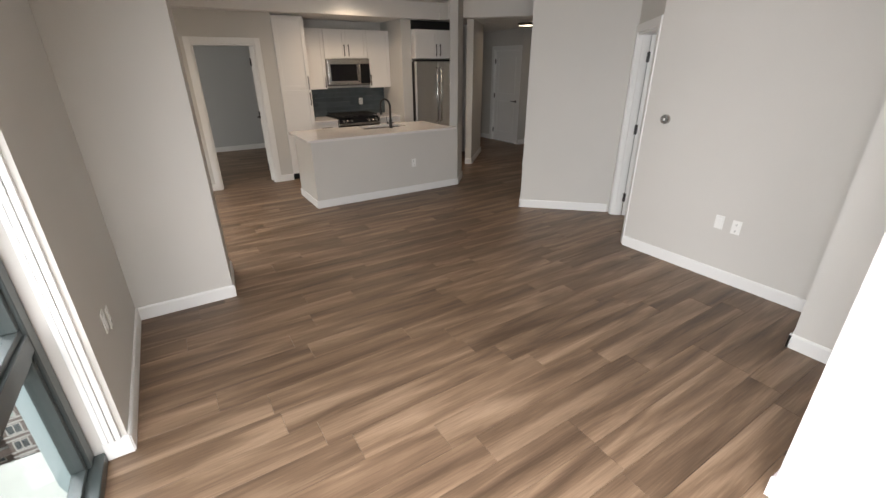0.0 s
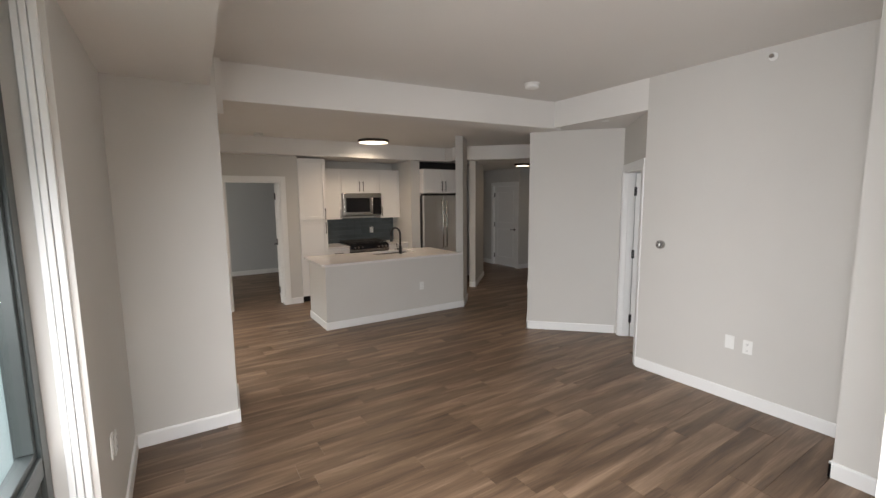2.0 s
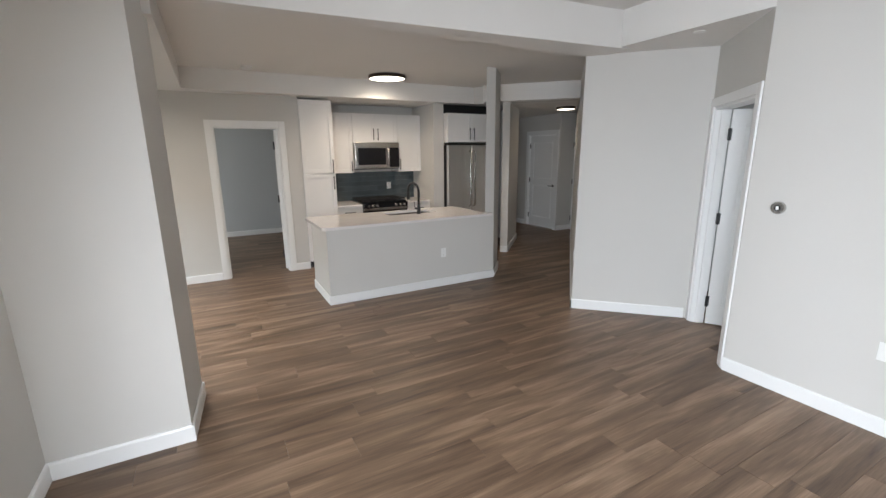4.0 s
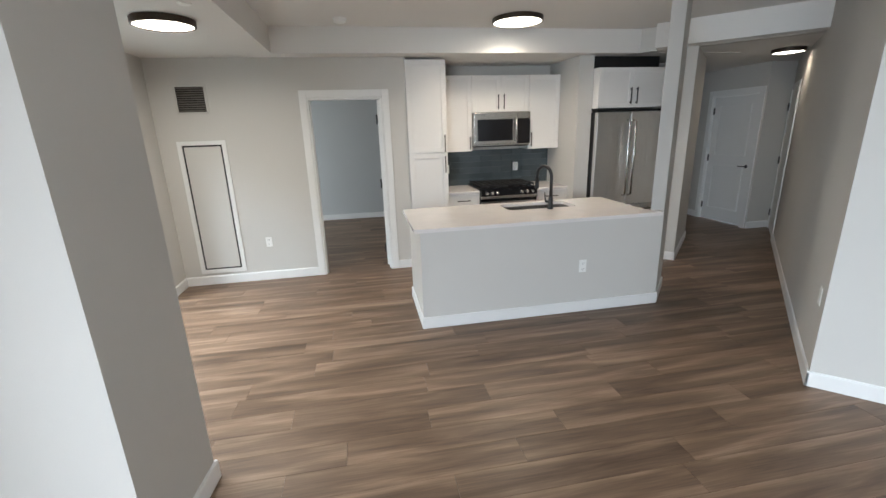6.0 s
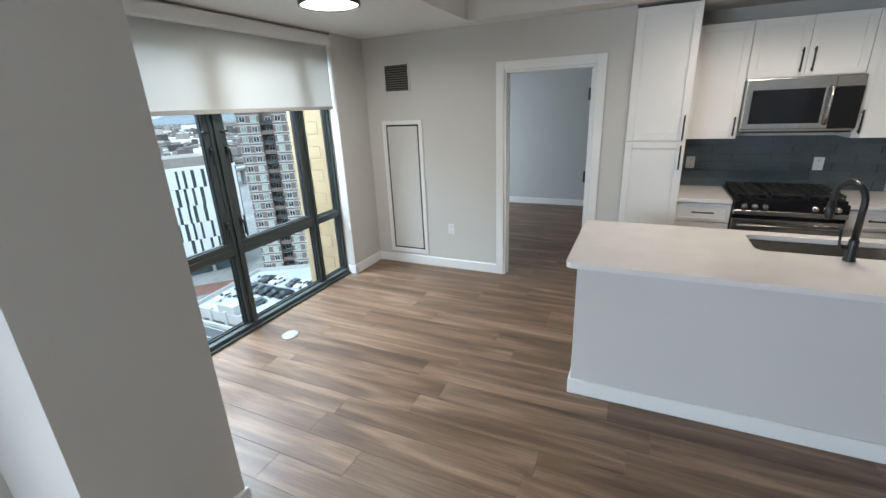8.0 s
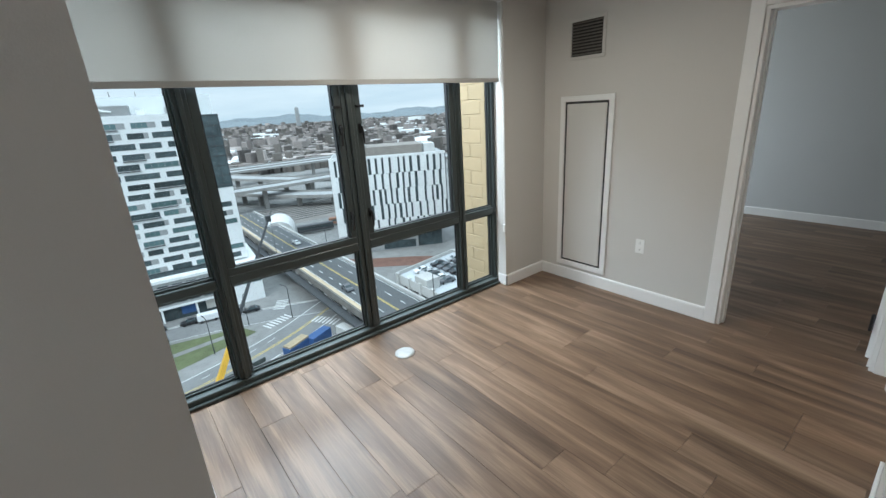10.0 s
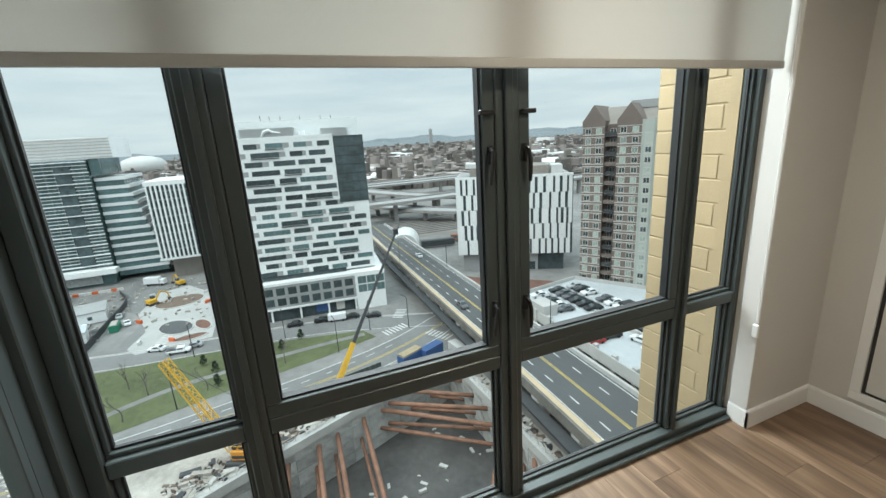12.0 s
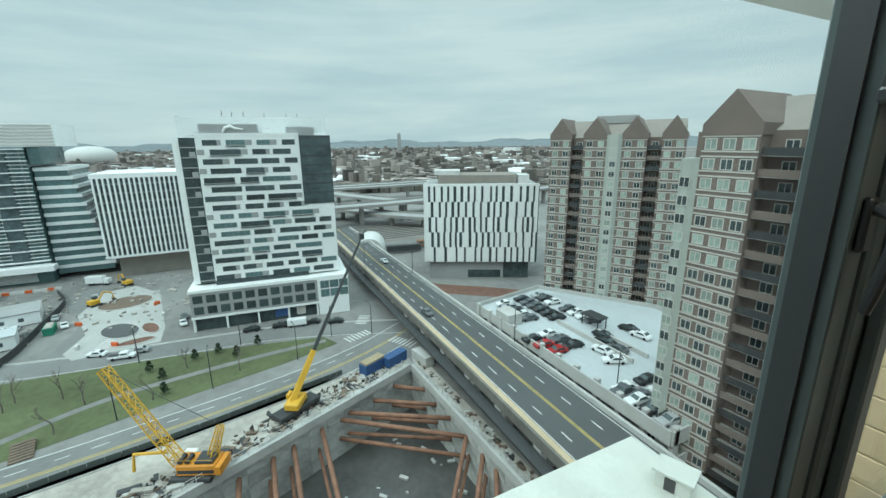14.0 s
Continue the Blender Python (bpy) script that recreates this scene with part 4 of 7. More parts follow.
smoke_detector(2.75, 3.10, ZL, 0.075, 0.05)
smoke_detector(0.755, 6.55, ZC, 0.065, 0.04)
for x, y, z in ((-0.13, 5.16, ZS), (3.72, 2.95, 2.58)):
    solid("sprinkler_cover", lathe_bm([(0.042, -0.0005), (0.042, -0.004), (0.036, -0.008), (0.005, -0.009)], 28), PLATE, "flat white round sprinkler cover on the ceiling", "sprinkler", m=pose(x, y, z))
sp = thing("wall_sprinkler", "small sidewall sprinkler head high on the wall", "sprinkler", pose(XR, 1.37, 2.80, 0, -90, 0))
part("escutcheon", lathe_bm([(0.03, 0.0005), (0.03, 0.004), (0.012, 0.008)], 20), PLATE, sp)
part("head", lathe_bm([(0.008, 0.008), (0.008, 0.035), (0.016, 0.04), (0.016, 0.043)], 14), STEEL, sp)

th = thing("thermostat", "round steel thermostat with dark glass face", "thermostat", pose(XR, 2.17, 1.29, 0, -90, 0))
part("ring", lathe_bm([(0.042, 0.0005), (0.042, 0.02), (0.038, 0.026), (0.034, 0.026)], 36), STEEL, th, "brushed steel ring", smooth=False)
part("face", lathe_bm([(0.0335, 0.02), (0.0335, 0.0255), (0.005, 0.0265)], 36), DARKGLASS, th, "dark glass dial")
part("display", box_bm(-0.012, -0.009, 0.0268, 0.012, 0.009, 0.0272), PLATE, th, "pale lit digits panel")

SLATM = surface("painted_slat", (0.20, 0.185, 0.165), 0.5, vary=0.05, bump=0.0)
COVER = surface("worn_nickel", (0.40, 0.40, 0.385), 0.4, 0.4, vary=0.12, scale=20, grain=120, bump=0.03)
vent = thing("wall_vent", "dark slatted air grille in a painted frame", "vent", pose(-0.85, YD, 2.045))
part("backing", box_bm(-0.135, -0.004, -0.125, 0.135, -0.0005, 0.125), SLOT, vent)
vf = bmesh.new()
for q in ((-0.16, 0.125, 0.16, 0.15), (-0.16, -0.15, 0.16, -0.125), (-0.16, -0.125, -0.135, 0.125), (0.135, -0.125, 0.16, 0.125)):
    box_bm(q[0], -0.012, q[1], q[2], -0.0005, q[3], 0.002, bm=vf)
part("frame", vf, PAINT, vent)
for i in range(11):
    z = -0.113 + i * 0.0226
    part("slat", box_bm(-0.1345, -0.008, -0.0012, 0.1345, 0.008, 0.0012), SLATM, vent, m=pose(0, -0.0125, z, 38))

ap = thing("access_panel", "tall painted wall access panel with dark gap", "access panel", pose(-0.825, YD, 0.88))
af = bmesh.new()
PW, PH = 0.245, 0.745
for q in ((-PW, PH - 0.045, PW, PH), (-PW, -PH, PW, -PH + 0.045), (-PW, -PH + 0.045, -PW + 0.045, PH - 0.045), (PW - 0.045, -PH + 0.045, PW, PH - 0.045)):
    box_bm(q[0], -0.016, q[1], q[2], -0.0005, q[3], 0.002, bm=af)
part("frame", af, WHITE, ap, "white painted frame")
part("gap", box_bm(-PW + 0.045, -0.003, -PH + 0.045, PW - 0.045, -0.0005, PH - 0.045), SLOT, ap)
part("panel", box_bm(-PW + 0.063, -0.012, -PH + 0.063, PW - 0.063, -0.0031, PH - 0.063, 0.002), PAINT, ap)

fb = thing("floor_box_cover", "round white floor outlet cover lying by the window", "floor outlet", pose(-0.965, 5.255, 0.0))
part("rim", lathe_bm([(0.068, 0.0005), (0.068, 0.006), (0.060, 0.011), (0.056, 0.009)], 36), COVER, fb)
part("lid", lathe_bm([(0.0555, 0.0005), (0.0555, 0.010), (0.05, 0.012), (0.01, 0.0125)], 36), COVER, fb, "pale metal lid", smooth=False)

# ---- outside: ground, streets and buildings ----
GZ = -49.0
ASPHALT = surface("asphalt", (0.088, 0.092, 0.096), 0.85, vary=0.14, scale=0.09, grain=2.0, bump=0.0)
STREET = surface("worn_street", (0.19, 0.19, 0.188), 0.9, vary=0.22, scale=0.06, grain=0.8, bump=0.0)
PAVING = surface("concrete_ground", (0.215, 0.212, 0.205), 0.9, vary=0.36, scale=0.035, grain=0.35, bump=0.0)
DIRT = surface("site_gravel", (0.40, 0.375, 0.34), 0.95, vary=0.4, scale=0.12, grain=0.9, bump=0.0)
GRASSM = surface("winter_grass", (0.100, 0.116, 0.054), 0.95, vary=0.38, scale=0.06, grain=0.7, bump=0.0)
CONC = surface("concrete", (0.46, 0.455, 0.44), 0.85, vary=0.14, scale=0.25, grain=2.5, bump=0.0)
RAMPC = surface("weathered_concrete", (0.29, 0.28, 0.265), 0.9, vary=0.25, scale=0.1, grain=0.8, bump=0.0)
PITWALL = surface("shotcrete", (0.40, 0.40, 0.39), 0.9, vary=0.55, scale=0.3, grain=1.6, bump=0.0)
PITPANEL = surface("concrete_panel", (0.40, 0.40, 0.385), 0.9, vary=0.35, scale=0.35, grain=1.8, bump=0.0, rand=0.22)
PITFLOOR = surface("wet_mud", (0.075, 0.074, 0.071), 0.75, vary=0.45, scale=0.12, grain=0.9, bump=0.0)
RUST = surface("rusty_steel", (0.235, 0.122, 0.080), 0.75, vary=0.35, scale=0.5, grain=3, bump=0.0)
BEAMY = surface("ochre_girder", (0.50, 0.40, 0.27), 0.8, vary=0.12, scale=0.2, grain=2, bump=0.0)
GIRDER = surface("weathered_girder", (0.17, 0.16, 0.145), 0.8, vary=0.3, scale=0.3, grain=2, bump=0.0)
FENCEM = surface("green_fence_mesh", (0.075, 0.09, 0.085), 0.8, vary=0.2, scale=0.3, grain=3, bump=0.0)
PAINTW = surface("road_paint_white", (0.58, 0.58, 0.57), 0.8, vary=0.15, scale=0.5, grain=4, bump=0.0)
PAINTY = surface("road_paint_yellow", (0.48, 0.37, 0.12), 0.8, vary=0.15, scale=0.5, grain=4, bump=0.0)
DECK = surface("parking_deck", (0.47, 0.50, 0.52), 0.7, vary=0.12, scale=0.06, grain=0.8, bump=0.0)
WPANEL = surface("white_panel", (0.80, 0.81, 0.81), 0.6, vary=0.06, scale=0.2, grain=1.5, bump=0.0, rand=0.03)
GPANEL = surface("grey_panel", (0.33, 0.335, 0.335), 0.65, vary=0.1, scale=0.2, grain=1.5, bump=0.0)
BGLASS = surface("dark_facade_glass", (0.06, 0.08, 0.086), 0.10, vary=0.5, scale=0.15, grain=0.6, bump=0.0, rand=0.35)
TGLASS = surface("teal_facade_glass", (0.11, 0.175, 0.18), 0.10, vary=0.35, scale=0.1, grain=0.5, bump=0.0, rand=0.2)
BROWN = surface("brown_brick", (0.175, 0.140, 0.124), 0.9, vary=0.12, scale=0.3, grain=3.0, bump=0.0)
BAND = surface("pale_stone_band", (0.52, 0.50, 0.465), 0.85, vary=0.08, scale=0.4, grain=3, bump=0.0)
TWGLASS = surface("curtained_glass", (0.34, 0.41, 0.37), 0.2, vary=0.4, scale=0.25, grain=1.5, bump=0.0, rand=0.3)
MINT = surface("pale_green_panel", (0.40, 0.425, 0.39), 0.6, vary=0.08, scale=0.3, grain=2, bump=0.0)
SHINGLE = surface("taupe_roof", (0.26, 0.235, 0.21), 0.9, vary=0.12, scale=0.4, grain=3, bump=0.0)
YBRICK = surface("yellow_brick", (0.355, 0.265, 0.155), 0.85, vary=0.08, scale=6, grain=70, bump=0.15, rand=0.07)
YMORTAR = surface("tan_mortar", (0.33, 0.25, 0.15), 0.95, vary=0.1, scale=6, grain=90, bump=0.1)
ROOFW = surface("white_roof_membrane", (0.56, 0.565, 0.52), 0.8, vary=0.14, scale=0.35, grain=3, bump=0.0)
CRANEY = surface("crane_yellow", (0.62, 0.36, 0.035), 0.5, vary=0.12, scale=0.6, grain=4, bump=0.0)
CRANEO = surface("crane_orange", (0.62, 0.26, 0.03), 0.5, vary=0.15, scale=0.6, grain=4, bump=0.0)
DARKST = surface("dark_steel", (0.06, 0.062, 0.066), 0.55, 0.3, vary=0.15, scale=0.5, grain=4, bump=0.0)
BLUEP = surface("blue_container", (0.035, 0.085, 0.22), 0.6, vary=0.15, scale=0.5, grain=4, bump=0.0)
TIMBER = surface("stacked_timber", (0.36, 0.29, 0.19), 0.9, vary=0.25, scale=0.8, grain=5, bump=0.0)
BARK = surface("bare_bark", (0.16, 0.14, 0.12), 0.95, vary=0.2, scale=1, grain=6, bump=0.0)
SHRUB = surface("evergreen_shrub", (0.035, 0.055, 0.028), 0.9, vary=0.3, scale=1, grain=6, bump=0.0)
# house colours lightened: the distance haze is mixed into this base colour
CITY = surface("hazed_city_blocks", (0.265, 0.235, 0.22), 0.9, vary=0.2, scale=0.01, grain=0.1, bump=0.0, island=0.75)
FARTREE = surface("far_bare_trees", (0.15, 0.135, 0.122), 0.95, vary=0.3, scale=0.02, grain=0.1, bump=0.0, island=0.4)
# blue-grey of the hills is aerial haze painted into the colour
HILL = surface("hazed_hills", (0.165, 0.19, 0.205), 0.95, vary=0.2, scale=0.002, grain=0.02, bump=0.0)
SCREEN = bpy.data.materials.new("frosted_screen")
SCREEN.use_nodes = True
sn_, sl_ = SCREEN.node_tree.nodes, SCREEN.node_tree.links
sn_["Principled BSDF"].inputs["Base Color"].default_value = (0.80, 0.83, 0.83, 1)
sn_["Principled BSDF"].inputs["Roughness"].default_value = 0.35
s_tr, s_mix = sn_.new("ShaderNodeBsdfTransparent"), sn_.new("ShaderNodeMixShader")
s_mix.inputs[0].default_value = 0.45
sl_.new(s_tr.outputs[0], s_mix.inputs[1])
sl_.new(sn_["Principled BSDF"].outputs[0], s_mix.inputs[2])
sl_.new(s_mix.outputs[0], sn_["Material Output"].inputs["Surface"])
FARGROUND = surface("far_ground", (0.19, 0.175, 0.16), 0.95, vary=0.4, scale=0.01, grain=0.08, bump=0.0)

MULCH = surface("red_mulch", (0.175, 0.095, 0.072), 0.95, vary=0.25, scale=0.3, grain=3, bump=0.0)
SOIL = surface("bare_soil", (0.165, 0.125, 0.098), 0.95, vary=0.25, scale=0.2, grain=2, bump=0.0)
NEWC = surface("new_concrete", (0.40, 0.40, 0.39), 0.85, vary=0.12, scale=0.15, grain=1.5, bump=0.0)

PIT = [(-84.6, 37.6), (-61.0, -17.0), (-24.0, -17.0), (-24.0, 39.8)]
OUTER = [(-4600, -4600), (4600, -4600), (4600, 4600), (-4600, 4600)]
gb = slab_with_hole(OUTER, PIT, GZ - 0.6, GZ)
struct("ground", gb, PAVING, "pale concrete and gravel city ground")


def flat(name, pts, z, mat, label, kind="structure"):
    b = bmesh.new()
    b.faces.new([b.verts.new((x, y, z)) for x, y in pts])
    bmesh.ops.triangulate(b, faces=b.faces[:])
    bmesh.ops.recalc_face_normals(b, faces=b.faces[:])
    for f in b.faces:
        if f.normal.z < 0:
            f.normal_flip()
    return solid(name, b, mat, label, "", kind)


def smooth_line(pts, n=8):
    """A Catmull-Rom line through plan points with heights."""
    p = [Vector(q) for q in pts]
    p = [p[0] * 2 - p[1]] + p + [p[-1] * 2 - p[-2]]
    out = []
    for i in range(1, len(p) - 2):
        for k in range(n):
            t = k / n
            out.append(0.5 * ((2 * p[i]) + (p[i + 1] - p[i - 1]) * t + (2 * p[i - 1] - 5 * p[i] + 4 * p[i + 1] - p[i + 2]) * t * t + (3 * p[i] - p[i - 1] - 3 * p[i + 1] + p[i + 2]) * t ** 3))
    out.append(p[-2])
    return out


def ribbon_bm(line, o0, o1, thick=0.0, lift=0.0, bm=None, gap=None):
    """A strip along a line between two offsets to its left; gap: (dash, space) lengths."""
    b = bm or bmesh.new()
    offs = []
    for i, q in enumerate(line):
        d = line[min(i + 1, len(line) - 1)] - line[max(i - 1, 0)]
        d.z = 0
        d.normalize()
        offs.append(Vector((-d.y, d.x, 0)))
    run = 0.0
    for i in range(len(line) - 1):
        run += (line[i + 1] - line[i]).length
        if gap and run % (gap[0] + gap[1]) > gap[0]:
            continue
        c = [line[i] + offs[i] * o0, line[i + 1] + offs[i + 1] * o0, line[i + 1] + offs[i + 1] * o1, line[i] + offs[i] * o1]
        top = [b.verts.new(v + Vector((0, 0, lift))) for v in c]
        b.faces.new(top)
        if thick:
            bot = [b.verts.new(v + Vector((0, 0, lift - thick))) for v in c]
            b.faces.new(bot[::-1])
            for j in range(4):
                b.faces.new((top[j], bot[j], bot[(j + 1) % 4], top[(j + 1) % 4]))
    if not thick:
        for f in b.faces:
            f.normal_update()
            if f.normal.z < 0:
                f.normal_flip()
    else:
        bmesh.ops.recalc_face_normals(b, faces=b.faces[:])
    return b


# streets
flat("lawn", [(-84, -44), (-86.5, -34), (-93.0, -12), (-98.3, 10), (-103.0, 24.5), (-108.5, 22), (-113.5, -2), (-115.5, -18), (-118, -46), (-120, -75), (-90, -75)], GZ + 0.06, GRASSM, "patchy winter grass verge", "structure")
pathl = smooth_line([(-86, -48, GZ), (-99, -26, GZ), (-103.5, -6, GZ), (-105.5, 12, GZ), (-106, 22, GZ)], 8)
struct("pavement_path", ribbon_bm(pathl, -0.9, 0.9, lift=0.10), PAVING, "pale footpath across the lawn")
road_l = smooth_line([(-74, -80, GZ), (-79.5, -34, GZ), (-83.5, -11, GZ), (-88.5, 12, GZ), (-95.0, 30, GZ), (-104, 46, GZ)], 16)
rd = struct("road_front", ribbon_bm(road_l, -5.0, 5.0, lift=0.05), STREET, "asphalt street with white edge lines")
part("edge_line", ribbon_bm(road_l, 4.55, 4.8, lift=0.07), PAINTW, rd)
part("edge_line", ribbon_bm(road_l, -4.8, -4.55, lift=0.07), PAINTW, rd)
part("centre_line", ribbon_bm(road_l, -0.55, -0.30, lift=0.07), PAINTY, rd)
part("centre_line", ribbon_bm(road_l, 0.0, 0.20, lift=0.07), PAINTY, rd)
lane = smooth_line([(-74, -80, GZ), (-79.5, -34, GZ), (-83.5, -11, GZ), (-88.5, 12, GZ), (-95.0, 30, GZ)], 24)
part("lane_dashes", ribbon_bm(lane, 2.2, 2.4, lift=0.07, gap=(2.2, 3.2)), PAINTW, rd)
street = smooth_line([(-132, -80, GZ), (-122.5, -40, GZ), (-119.5, -12, GZ), (-116.5, 12, GZ), (-110.5, 30, GZ), (-104, 46, GZ), (-100, 62, GZ)], 12)
st = struct("road_back", ribbon_bm(street, -4.4, 4.4, lift=0.04), STREET, "asphalt street before the white block")
part("edge_line", ribbon_bm(street, -4.2, -4.0, lift=0.06), PAINTW, st)
part("edge_line", ribbon_bm(street, 4.0, 4.2, lift=0.06), PAINTW, st)
kb = struct("kerb_back", ribbon_bm(street, 4.4, 4.75, thick=0.18, lift=0.18), CONC, "concrete kerb along the street")
side = smooth_line([(-128, -36, GZ), (-150, -34, GZ), (-176, -44, GZ), (-205, -48, GZ)], 6)
struct("road_side", ribbon_bm(side, -5.5, 5.5, lift=0.045), STREET, "asphalt side street through the works")
cross = bmesh.new()
for cx, cy, ang, k in ((-103.5, 27, 20, 7), (-99, 38, -60, 7), (-128, -30, 80, 6), (-112, 33, 60, 6)):
    for i in range(k):
        box_bm(-1.6, i * 1.1, 0, 1.6, i * 1.1 + 0.5, 0.02, bm=(tmp := bmesh.new()))
        join_bm(cross, tmp, Matrix.Translation((cx, cy, GZ + 0.09)) @ Matrix.Rotation(radians(ang), 4, 'Z'))
co = solid("crosswalk_marks", cross, PAINTW, "white painted crosswalk bars", "", "stuff")

flat("site_dirt", [(-89, 38), (-86.5, 18), (-82.2, -6), (-77, -30), (-72, -44), (-60, -44), (-60.8, -17.2), (-84.8, 37.7)], GZ + 0.05, DIRT, "churned gravel of the building site")
flat("site_dirt_side", [(-86, 41.0), (-84.4, 38.2), (-24, 40.2), (-24, 42.2)], GZ + 0.05, DIRT, "gravel strip beside the viaduct")


def oval(cx, cy, rx, ry, turn, n=28):
    c, t = math.cos(radians(turn)), math.sin(radians(turn))
    return [(cx + rx * math.cos(k * 2 * math.pi / n) * c - ry * math.sin(k * 2 * math.pi / n) * t, cy + rx * math.cos(k * 2 * math.pi / n) * t + ry * math.sin(k * 2 * math.pi / n) * c) for k in range(n)]


flat("pavement_plaza", [(-124, -35), (-129, -38), (-140, -36), (-158, -42), (-180, -40), (-184, -31), (-170, -22), (-150, -19), (-136, -17), (-126, -17)], GZ + 0.055, NEWC, "pale new concrete of the plaza works")
for cx, cy, rx, ry, tn, mt, lb in ((-165, -31, 6.2, 7.4, 20, SOIL, "round bed of bare brown soil"), (-129, -22.8, 1.8, 4.2, 10, MULCH, "bed of red-brown mulch"), (-137.5, -20.6, 4.4, 1.8, 20, MULCH, "bed of red-brown mulch"), (-139, -28, 6.2, 4.0, 30, ASPHALT, "dark curved paving inset")):
    flat("planting_bed", oval(cx, cy, rx, ry, tn), GZ + 0.075, mt, lb)
    ring = [Vector((x, y, GZ)) for x, y in oval(cx, cy, rx + 0.2, ry + 0.2, tn)]
    struct("kerb_ring", ribbon_bm(ring + ring[:1], -0.2, 0.2, thick=0.22, lift=0.24), CONC, "pale kerb round a bed")
flat("planting_bed", [(-146, 62), (-128, 60), (-108, 84), (-112, 92), (-120, 84), (-133, 68)], GZ + 0.06, MULCH, "brown mulch planting bed")
flat("lawn_corner", [(-165, 60), (-148, 58), (-134, 62), (-140, 66), (-158, 66)], GZ + 0.07, GRASSM, "green lawn corner by the viaduct")
flat("lawn_tower", [(-112, 112), (-96, 84), (-93, 84), (-100, 118)], GZ + 0.07, GRASSM, "strip of bright grass beside the tower")

# excavation
pit = thing("excavation_pit", "deep concrete-lined excavation with rusty steel struts", "excavation", pose(0, 0, 0), kind="structure")
part("pit_floor", prism_bm(PIT, GZ - 12.0, GZ - 11.5), PITFLOOR, pit)
for a, c in zip(PIT, PIT[1:] + PIT[:1]):
    d = (Vector(c) - Vector(a)).normalized()
    nn = Vector((-d.y, d.x))
    part("pit_wall", prism_bm([a, c, tuple(Vector(c) - nn * 0.8), tuple(Vector(a) - nn * 0.8)], GZ - 11.6, GZ + 0.35), PITWALL, pit)
    part("capping_beam", prism_bm([tuple(Vector(a) + nn * 0.6), tuple(Vector(c) + nn * 0.6), tuple(Vector(c) + nn * 0.01), tuple(Vector(a) + nn * 0.01)], GZ - 1.3, GZ + 0.40), CONC, pit)
for a, c, n_pan in ((PIT[0], PIT[1], 15), (PIT[3], PIT[0], 15)):
    a, c = Vector(a), Vector(c)
    d = (c - a).normalized()
    step = (c - a).length / n_pan
    pm_ = mesh_of("wall_panel", box_bm(0.06, -0.001, 0.05, step - 0.06, 0.10, 2.70, 0.02), PITPANEL)
    inward = Matrix.Rotation(math.atan2(d.y, d.x), 4, 'Z')
    for i in range(n_pan):
        for k in range(4):
            ob = new("wall_panel", pm_)
            ob.parent = pit
            q = a + d * (i * step)
            ob.matrix_basis = Matrix.Translation((q.x, q.y, GZ - 11.5 + k * 2.75)) @ inward
apex, dl, dr = Vector(PIT[0]), (Vector(PIT[1]) - Vector(PIT[0])).normalized(), (Vector(PIT[3]) - Vector(PIT[0])).normalized()


def strut(a, c, z0, z1, r=0.45):
    part("steel_strut", tube_bm([(a.x, a.y, z0), (c.x, c.y, z1)], r, 12), RUST, pit, "rusty tubular strut", smooth=True)


for k, (da, db) in enumerate(((6.0, 7.0), (12.0, 12.5), (18.5, 18.5), (20.5, 24.0))):
    strut(apex + dl * da, apex + dr * db, GZ - 3.0 - 0.5 * (k % 2), GZ - 3.0 - 0.5 * (k % 2))
    strut(apex + dl * (da + 0.6), apex + dr * (db + 0.6), GZ - 7.5, GZ - 7.5, 0.4)
for da, tx, ty in ((25.0, -46, 14), (31.0, -46, 8), (35.0, -46, 4), (41, -46, -2)):
    strut(apex + dl * da, Vector((tx, ty)), GZ - 3.0, GZ - 10.8)
    strut(apex + dl * (da + 1.0), Vector((tx, ty - 1)), GZ - 7.0, GZ - 11.2, 0.35)
for db, tx, ty in ((24.5, -46, 26), (30.0, -43, 29), (34.0, -41, 33), (39, -38, 34)):
    strut(apex + dr * db, Vector((tx, ty)), GZ - 3.0, GZ - 10.8)
    strut(apex + dr * (db + 1.0), Vector((tx + 1, ty)), GZ - 6.5, GZ - 11.2, 0.35)
rr = random.Random(12)
deb = bmesh.new()
for _ in range(150):
    x, y = rr.uniform(-82, -28), rr.uniform(-12, 38)
    if x > -84 + (37 - y) * 0.44 + 4:
        s = rr.uniform(0.2, 1.0)
        join_bm(deb, box_bm(-s, -s * 0.4, 0, s, s * 0.4, rr.uniform(0.1, 0.5)), Matrix.Translation((x, y, GZ - 11.5)) @ Matrix.Rotation(rr.uniform(0, 3), 4, 'Z'))
solid("pit_rubble", deb, CONC, "scattered formwork and rubble on the pit floor", "rubble", "stuff")

# site clutter along the rim
cl = {DIRT: bmesh.new(), SOIL: bmesh.new(), DARKST: bmesh.new(), CONC: bmesh.new()}
for _ in range(640):
    q = apex + dl * rr.uniform(1, 58)
    side_ = Vector((dl.y, -dl.x)) if (Vector((dl.y, -dl.x)).x < 0) else Vector((-dl.y, dl.x))
    q = q + side_ * rr.uniform(1.5, 6.8)
    s = rr.uniform(0.12, 0.42) if rr.random() < 0.85 else rr.uniform(0.8, 1.6)
    join_bm(cl[rr.choice(list(cl))], box_bm(-s, -s * rr.uniform(0.12, 0.5), 0, s, s * rr.uniform(0.12, 0.5), rr.uniform(0.1, 0.6)), Matrix.Translation((q.x, q.y, GZ + 0.05)) @ Matrix.Rotation(rr.uniform(0, 3.1), 4, 'Z'))
